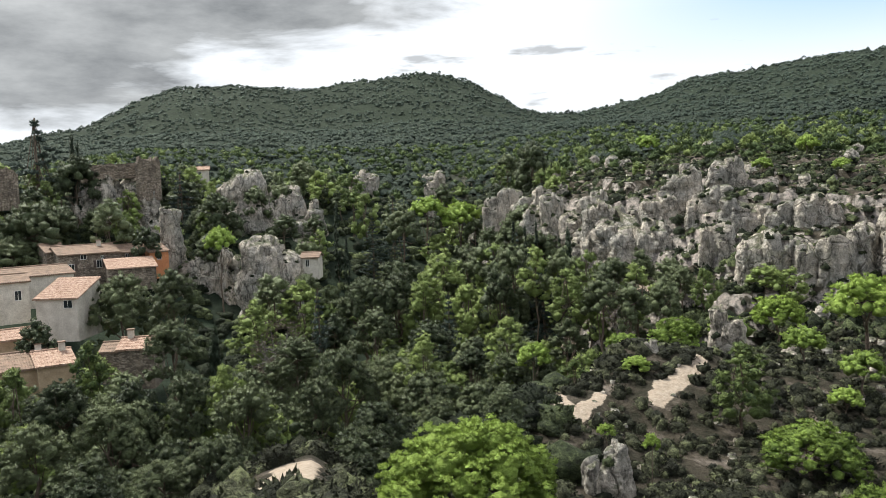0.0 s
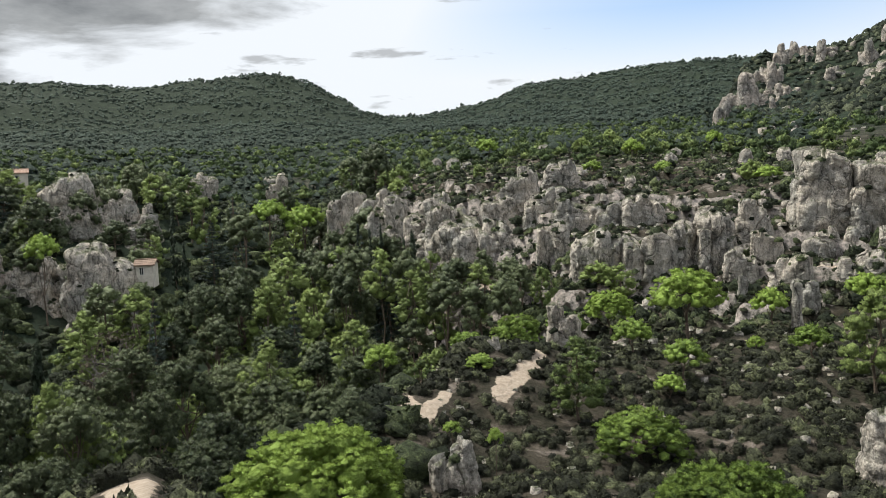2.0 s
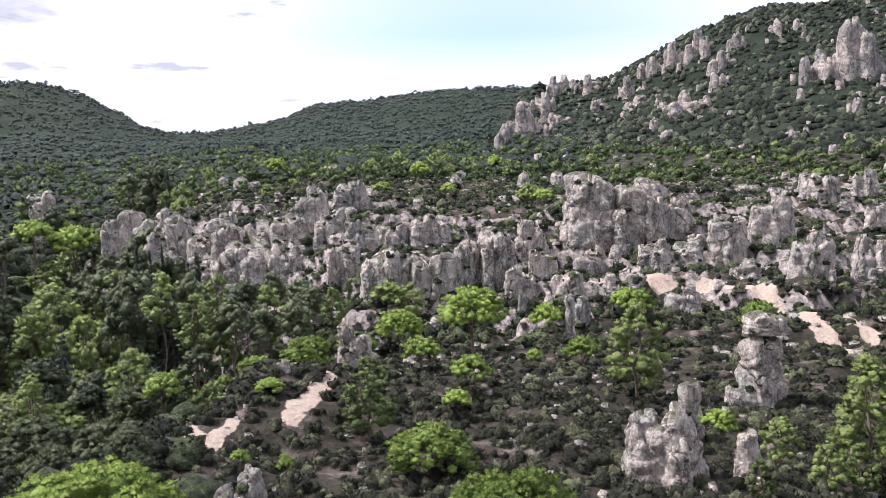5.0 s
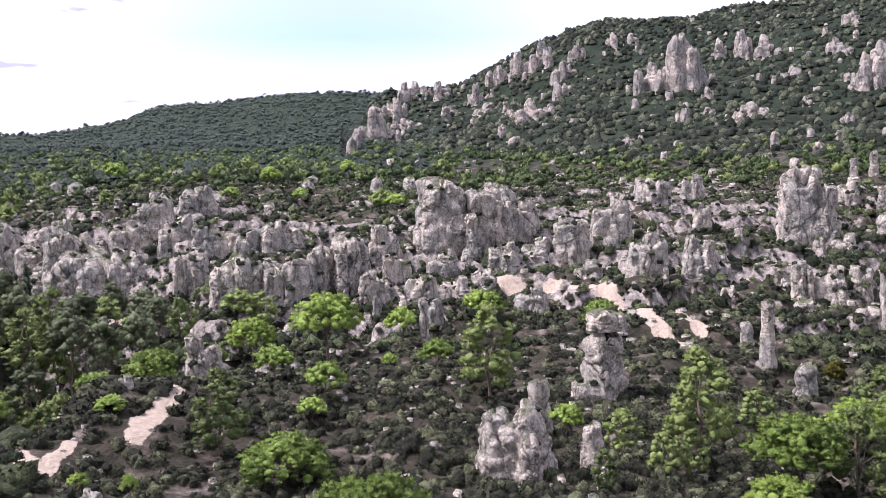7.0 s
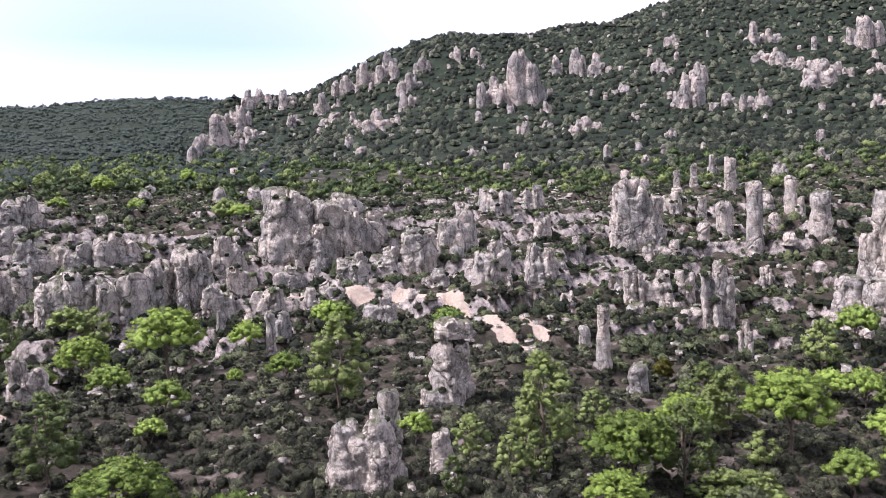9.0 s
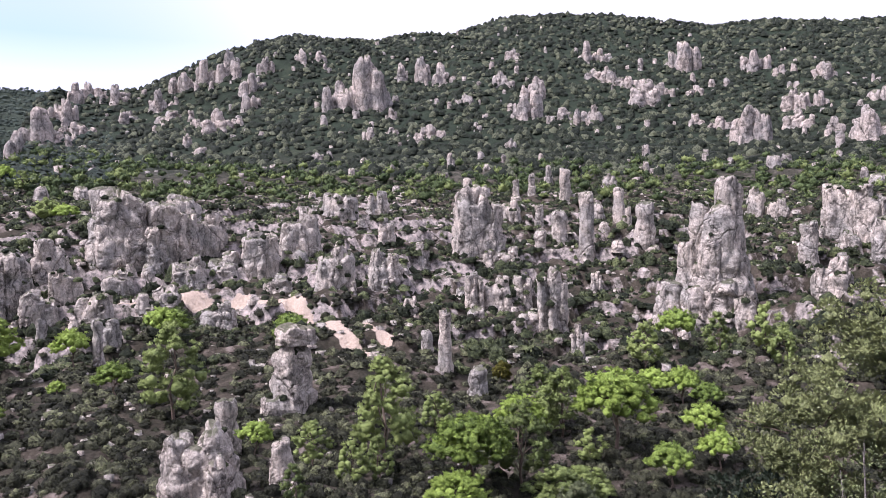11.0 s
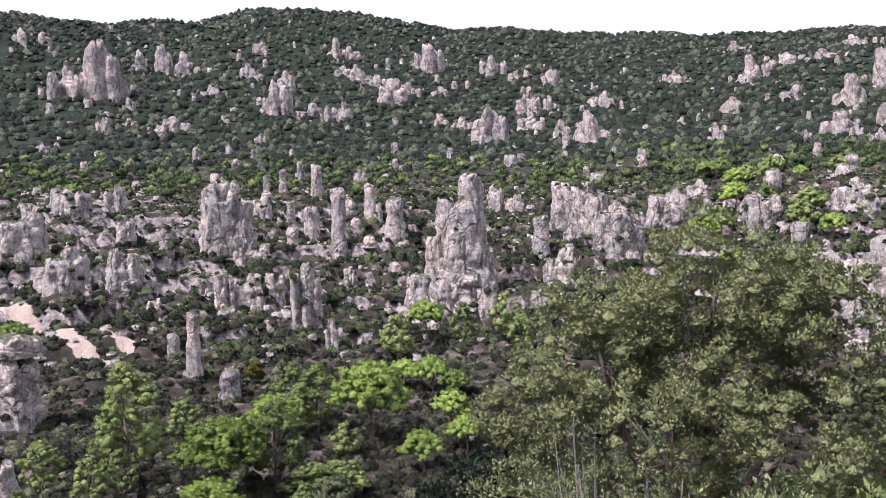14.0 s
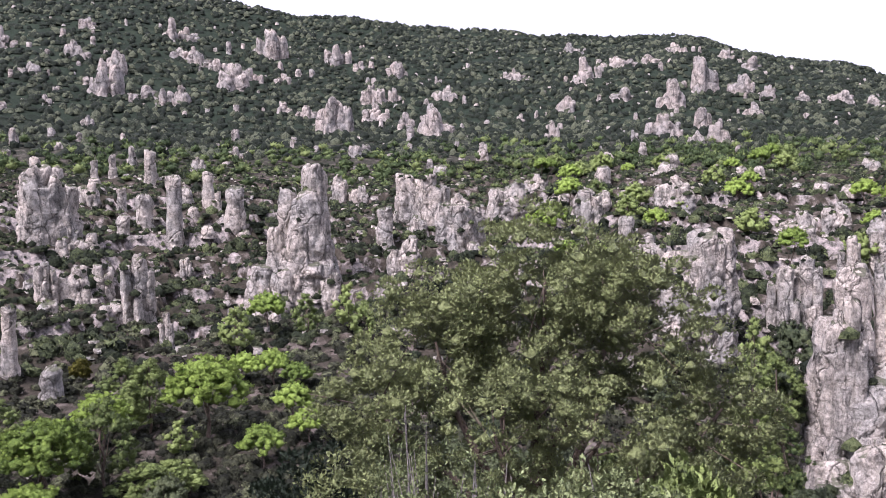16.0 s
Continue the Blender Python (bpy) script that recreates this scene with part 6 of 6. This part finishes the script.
def near_bush(name, bearing, r, top, wide, leaf, material, label, category, seed, twigs=0, per=70, spiky=0.3):
    rng = np.random.RandomState(seed)
    x, y = spot(bearing, r)
    foot = ground_at(bearing, r) - 0.05
    tall = top - foot
    n = int(38 * max(1.0, wide) * max(1.0, tall * 0.6))
    c = dome_points(rng, n, 0.05, 0.4, -0.5) * np.array([wide, wide, tall])
    ob = new(name)
    ob.matrix_world = Matrix.Translation((x, y, foot))
    under("foliage", puffs("foliage", c, rng.uniform(0.09, 0.22, n), per, leaf, material, rng, 0.9, 0, spiky, True), ob)
    verts, faces = [], []
    for k in range(10 + twigs):
        tip = Vector(c[rng.randint(n)]) * rng.uniform(0.8, 1.12 if k > 10 else 0.9)
        mid = tip * 0.5 + Vector((rng.normal(0, 0.08), rng.normal(0, 0.08), 0.05))
        limb(verts, faces, (rng.normal(0, 0.08), rng.normal(0, 0.08), 0), mid, 0.018, 0.010, 5)
        limb(verts, faces, mid, tip, 0.010, 0.003, 4)
    under("branchwork", mesh_of("branchwork", verts, faces, GREY_WOOD), ob, "thin pale grey twigs")
    return tagged(ob, label, category, "bushes by the lookout")


for bb, rr, top, wide, seed in ((84.9, 7.4, -0.30, 1.2, 1), (87.2, 6.9, -0.40, 1.1, 2), (83.0, 7.5, -0.75, 1.3, 14), (89.6, 6.2, -0.35, 0.9, 15)):
    near_bush("pale_shrub", bb, rr, top, wide, 0.034, BRAMBLE, "pale green shrub with many bare twigs", "shrub", seed, 70, 34)
for bb, rr, top, wide, seed in ((91.3, 5.2, -0.14, 1.0, 3), (94.5, 5.6, -0.16, 1.1, 4), (97.3, 5.6, -0.20, 1.0, 5), (99.8, 5.7, -0.32, 0.9, 16)):
    near_bush("bramble", bb, rr, top, wide, 0.042, BRAMBLE, "light green bramble bush with broad leaves", "bramble", seed, 25, 60)
near_bush("broom_bush", 103.6, 7.0, -0.68, 0.7, 0.10, PINE_SOFT, "upright yellow-green broom bush", "bush", 17, 0, 40, 2.0)
near_bush("broom_bush", 102.0, 6.5, -0.55, 0.6, 0.10, PINE_SOFT, "upright yellow-green broom bush", "bush", 6, 0, 40, 2.0)
near_bush("juniper", 77.5, 9.2, -1.05, 1.0, 0.06, CYPRESS_LEAF, "dark green prickly juniper bush", "juniper", 7, 0, 90, 0.8)
near_bush("juniper", 74.8, 9.6, -1.75, 0.9, 0.06, CYPRESS_LEAF, "dark green prickly juniper bush", "juniper", 8, 0, 90, 0.8)
near_bush("oak_shrub", 80.8, 8.8, -1.15, 1.5, 0.045, OAK_NEAR, "grey-green oak scrub beside the lookout", "shrub", 9, 10)
near_bush("oak_shrub", 107.0, 8.5, -2.0, 1.6, 0.045, OAK_NEAR, "grey-green oak scrub beside the lookout", "shrub", 10, 10)
near_bush("oak_shrub", 112.0, 9.5, -2.9, 1.6, 0.045, OAK_NEAR, "grey-green oak scrub beside the lookout", "shrub", 11, 10)
near_bush("oak_shrub", 78.5, 11.5, -2.3, 1.8, 0.05, OAK_NEAR, "grey-green oak scrub beside the lookout", "shrub", 12, 10)
near_bush("yellow_bush", 62.0, 83, -14.6, 1.7, 0.22, YELLOW_LEAF, "small bush with yellowing autumn leaves", "bush", 13, 0, 40)

# ---- the village ----
PLASTER_GREY, sn, sl, sb = shader("rubble_stone_wall")
stones = sn.new("ShaderNodeTexVoronoi")
stones.inputs["Scale"].default_value = 2.4
rims = sn.new("ShaderNodeTexVoronoi")
rims.feature = "DISTANCE_TO_EDGE"
rims.inputs["Scale"].default_value = 2.4
flat_beds = sn.new("ShaderNodeMapping")
flat_beds.inputs["Scale"].default_value = (1, 1, 1.8)
sl.new(sn.new("ShaderNodeNewGeometry").outputs["Position"], flat_beds.inputs[0])
sl.new(flat_beds.outputs[0], stones.inputs["Vector"])
sl.new(flat_beds.outputs[0], rims.inputs["Vector"])
tone = ramp(sn, sl, stones.outputs["Color"], [(0.2, (0.15, 0.125, 0.10)), (0.5, (0.26, 0.215, 0.175)), (0.8, (0.36, 0.31, 0.26))])
tone = mix(sn, sl, 1.0, tone, ramp(sn, sl, rims.outputs["Distance"], [(0.0, (0.5, 0.5, 0.5)), (0.12, (1, 1, 1))]), "MULTIPLY")
tone = mix(sn, sl, 1.0, tone, ramp(sn, sl, noise_tex(sn, sl, 0.5, 5, 0.65), [(0.35, (0.55, 0.54, 0.53)), (0.65, (1.15, 1.13, 1.1))]), "MULTIPLY")
sl.new(tone, sb.inputs["Base Color"])
sb.inputs["Roughness"].default_value = 0.95
bump(sn, sl, sb, rims.outputs["Distance"], 0.8, 0.12)
PLASTER_WARM = plain("ochre_plaster", (0.34, 0.25, 0.16), (0.46, 0.35, 0.24), 0.8, 0.9, 0.01)
PLASTER_PALE = plain("pale_plaster", (0.46, 0.42, 0.37), (0.62, 0.58, 0.52), 0.8, 0.9, 0.01)
PLASTER_ORANGE = plain("orange_plaster", (0.55, 0.22, 0.10), (0.62, 0.27, 0.13), 0.8, 0.9, 0.01)
TILE_OLD = plain("old_clay_tiles", (0.15, 0.105, 0.08), (0.27, 0.185, 0.135), 1.6, 0.9, 0.03)
TILE_RED = plain("mottled_clay_tiles", (0.22, 0.125, 0.085), (0.46, 0.33, 0.26), 2.6, 0.9, 0.03)
SHUTTER = plain("dark_wood_shutter", (0.05, 0.035, 0.03), (0.09, 0.06, 0.05), 4.0, 0.7, 0.01)
RED_DOOR = plain("dark_red_paint", (0.16, 0.02, 0.025), (0.20, 0.03, 0.03), 4.0, 0.6, 0.01)
FRAME_PAINT = plain("white_frame_paint", (0.62, 0.62, 0.60), (0.70, 0.70, 0.68), 4.0, 0.6, 0.005)
GLASS, _, _, glass_b = shader("window_glass")
glass_b.inputs["Base Color"].default_value = (0.02, 0.025, 0.03, 1)
glass_b.inputs["Roughness"].default_value = 0.08


def tiled_roof(x0, x1, y0, y1, z0, z1, pitch=0.30):
    """One slope of half-round tiles, from the eave (y0, z0) up to the ridge (y1, z1)."""
    verts, faces = [], []
    n = max(2, int((x1 - x0) / pitch)) * 2
    rows = max(3, int(math.hypot(y1 - y0, z1 - z0) / 0.75))
    for j in range(rows + 1):
        for side in (0, 1):
            v = j / rows
            lift = 0.035 if side else 0.0
            for i in range(n + 1):
                u = i / n
                wave = 0.07 * (i % 2)
                verts.append((x0 + (x1 - x0) * u, y0 + (y1 - y0) * v, z0 + (z1 - z0) * v + wave + lift + 0.02 * noise.noise(Vector((u * 40, v * 20, x0)))))
    for j in range(2 * rows + 1):
        for i in range(n):
            a = j * (n + 1) + i
            faces.append((a, a + 1, a + n + 2, a + n + 1))
    base = len(verts)
    for u, v, w in ((x0, y0, z0), (x1, y0, z0), (x1, y1, z1), (x0, y1, z1)):
        verts.append((u, v, w - 0.16))
    faces += [(base + 3, base + 2, base + 1, base), (base, base + 1, n, 0), (base + 1, base + 2, len(verts) - 5, n), (base + 3, base, 0, len(verts) - 5 - n)]
    return verts, faces


def window_part(house, x, z, w, h, y=0.0, shutters=True):
    win = part("window", block(x - w / 2 - 0.06, x + w / 2 + 0.06, y - 0.05, y + 0.06, z - 0.08, z + h + 0.06), FRAME_PAINT, house, "small window in a painted frame")
    part("pane", block(x - w / 2, x + w / 2, y - 0.058, y - 0.052, z, z + h), GLASS, win)
    part("glazing_bar", block(x - 0.025, x + 0.025, y - 0.075, y - 0.060, z, z + h), FRAME_PAINT, win)
    if shutters:
        for s in (-1, 1):
            part("shutter", block(x + s * (w * 0.8 + 0.1) - w * 0.25, x + s * (w * 0.8 + 0.1) + w * 0.25, y - 0.07, y - 0.01, z - 0.03, z + h + 0.03), SHUTTER, win, "open dark wooden shutter")


def house(bearing, r, eave, wide, deep, tall, turn, wall, tile, label, rise=0.28, windows=(), chimneys=(), lean_to=False):
    """A stone house: x along the front, y to the back; eave is the height of the front eave."""
    x, y = spot(bearing, r)
    ob = new("village_house")
    ob.matrix_world = pose(x, y, eave, 0, 0, -bearing + turn)
    back = deep if lean_to else deep / 2
    up = back * rise
    bm = bmesh.new()
    pts = [(0, -tall), (deep, -tall), (deep, up if lean_to else 0), (back, up), (0, 0)]
    if lean_to:
        pts.pop(2)
    rows = [[bm.verts.new((s * wide / 2, py, pz)) for py, pz in pts] for s in (-1, 1)]
    bm.faces.new(rows[0])
    bm.faces.new(rows[1][::-1])
    for i in range(len(pts)):
        k = (i + 1) % len(pts)
        bm.faces.new((rows[0][k], rows[0][i], rows[1][i], rows[1][k]))
    bmesh.ops.recalc_face_normals(bm, faces=bm.faces)
    part("wall", bm, wall, ob)
    over = 0.3
    v, f = tiled_roof(-wide / 2 - over, wide / 2 + over, -over, back, 0.10 - over * rise, up + 0.10)
    roof = under("roof", mesh_of("roof", v, f, tile), ob, "weathered half-round clay tiles")
    if not lean_to:
        v, f = tiled_roof(-wide / 2 - over, wide / 2 + over, deep + over, back, 0.10 - over * rise, up + 0.10)
        under("roof_back", mesh_of("roof_back", v, f, tile), ob)
        bm = bmesh.new()
        bmesh.ops.create_cone(bm, cap_ends=True, segments=10, radius1=0.14, radius2=0.14, depth=wide + 2 * over, matrix=Matrix.Translation((0, back, up + 0.16)) @ Matrix.Rotation(math.pi / 2, 4, "Y"))
        part("ridge_tiles", bm, tile, roof)
    for cx, cy in chimneys:
        base = up * min(1, cy / back)
        stack = part("chimney", block(cx - 0.35, cx + 0.35, cy - 0.3, cy + 0.3, base - 0.3, base + 1.1), PLASTER_PALE, ob, "square plastered chimney stack")
        part("chimney_cap", block(cx - 0.45, cx + 0.45, cy - 0.4, cy + 0.4, base + 1.1, base + 1.22), TILE_OLD, stack)
    for wx, wz, ww, wh, sh in windows:
        window_part(ob, wx, wz, ww, wh, shutters=sh)
    return tagged(ob, label, "house", "village houses")


house(-23.9, 155, -6.8, 10.0, 9, 7, 14, PLASTER_GREY, TILE_OLD, "grey stone village house with a shallow tiled roof", windows=((-3.0, -2.9, 0.8, 1.2, True), (1.6, -2.5, 0.8, 1.2, True), (-1.0, -0.9, 0.9, 0.7, False), (2.2, -1.0, 0.4, 0.5, False)), chimneys=((2.6, 3.5),))
house(-25.8, 158, -6.4, 3.3, 9, 7, 14, PLASTER_GREY, TILE_OLD, "low end of a grey stone house", windows=((0.2, -3.6, 0.7, 1.0, False),))
house(-21.8, 158, -7.1, 4.0, 8, 6, 10, PLASTER_GREY, TILE_OLD, "narrow grey stone house with a tiled roof", windows=((0.6, -0.9, 0.5, 0.6, False),))
house(-20.6, 160, -7.1, 3.8, 6, 6, 12, PLASTER_GREY, TILE_OLD, "small stone house end with a tiled roof")
house(-19.6, 157, -7.2, 3.5, 7, 5, 20, PLASTER_ORANGE, TILE_OLD, "small house with a bright orange plastered wall", windows=((0.0, -1.4, 0.7, 0.8, False),))
house(-21.3, 150, -9.4, 7.8, 5, 4, 8, PLASTER_GREY, TILE_RED, "low outbuilding under old clay tiles", lean_to=True)
house(-26.8, 138, -8.8, 9.7, 8, 5, 16, PLASTER_PALE, TILE_OLD, "long pale house under a faded tiled roof")
house(-26.0, 122, -10.9, 5.7, 7.5, 6, -26, PLASTER_PALE, TILE_RED, "white plastered house with mottled red tiles", windows=((1.6, -1.3, 1.1, 1.0, False),), lean_to=True)
house(-28.4, 130, -8.9, 4.2, 6, 6, 10, PLASTER_PALE, TILE_OLD, "white house with a dark red shuttered opening", windows=((0.6, -2.6, 0.8, 1.3, False),))
house(-28.5, 106, -17.3, 7.5, 9, 7, 6, PLASTER_WARM, TILE_OLD, "ochre village house under weathered clay tiles", windows=((-1.0, -2.6, 0.9, 1.3, False),), chimneys=((2.9, 4.0),))
house(-26.2, 105, -17.0, 4.0, 8, 7, 8, PLASTER_WARM, TILE_RED, "ochre house wing with a red tiled roof and chimney", chimneys=((1.2, 3.6),))
house(-28.6, 114, -14.8, 4.8, 6, 6, 10, PLASTER_WARM, TILE_RED, "low ochre house with clay tiles")
house(-21.4, 104, -15.9, 4.1, 6, 5, -14, PLASTER_GREY, TILE_RED, "stone cottage with a patched tiled roof and chimney", chimneys=((-1.2, 3.0),))
house(-22.9, 106, -16.3, 2.5, 5, 4, -14, PLASTER_GREY, TILE_OLD, "low stone outhouse among trees")
house(-9.6, 148, -9.2, 3.1, 5, 4, -10, PLASTER_PALE, TILE_OLD, "small pale house under the rocks", windows=((-0.4, -1.6, 0.6, 1.2, False),))
house(-16.7, 215, 9.7, 4.5, 6, 4, 0, PLASTER_PALE, TILE_RED, "small pale house on the wooded slope", windows=((0.0, -1.5, 0.7, 0.9, False),))

# ---- the ruined castle above the village ----
def ruined_wall(bearing, r, top, wide, tall, turn, seed, label):
    rng = random.Random(seed)
    verts, faces = [], []
    n, m = 40, 16
    for side in (0, 1):
        for j in range(m + 1):
            for i in range(n + 1):
                u, v = i / n, j / m
                crown = 1 + 0.16 * noise.noise(Vector((u * 5, seed, 0))) - (0.35 * max(0, abs(u - 0.5) * 2 - 0.7)) + 0.08 * noise.noise(Vector((u * 17, seed, 2)))
                rough = 0.12 * noise.noise(Vector((u * 14, v * 9, seed + side * 5)))
                verts.append(((u - 0.5) * wide, (0.9 if side else 0.0) + rough, tall * (v * crown - 1)))
    k = (m + 1) * (n + 1)
    for side in (0, 1):
        for j in range(m):
            for i in range(n):
                a = side * k + j * (n + 1) + i
                q = (a, a + 1, a + n + 2, a + n + 1)
                faces.append(q if side == 0 else q[::-1])
    for i in range(n):
        a = m * (n + 1) + i
        faces.append((a, a + 1, k + a + 1, k + a))
    for i in (0, n):
        for j in range(m):
            a = j * (n + 1) + i
            q = (a, a + n + 1, k + a + n + 1, k + a)
            faces.append(q if i == 0 else q[::-1])
    x, y = spot(bearing, r)
    ob = new("ruined_wall", mesh_of("ruined_wall", verts, faces, PLASTER_GREY))
    ob.matrix_world = pose(x, y, top, 0, 0, -bearing + turn)
    return tagged(ob, label, "ruin", "castle ruins")


ruined_wall(-22.0, 187.5, 10.4, 17.2, 3.2, 8, 3, "ruined grey stone castle wall on a rock")
ruined_wall(-19.9, 186, 11.2, 5.8, 9, 38, 5, "broken end of a ruined stone wall")
ruined_wall(-28.3, 178, 9.2, 3.8, 8, 10, 9, "fragment of a ruined stone wall")
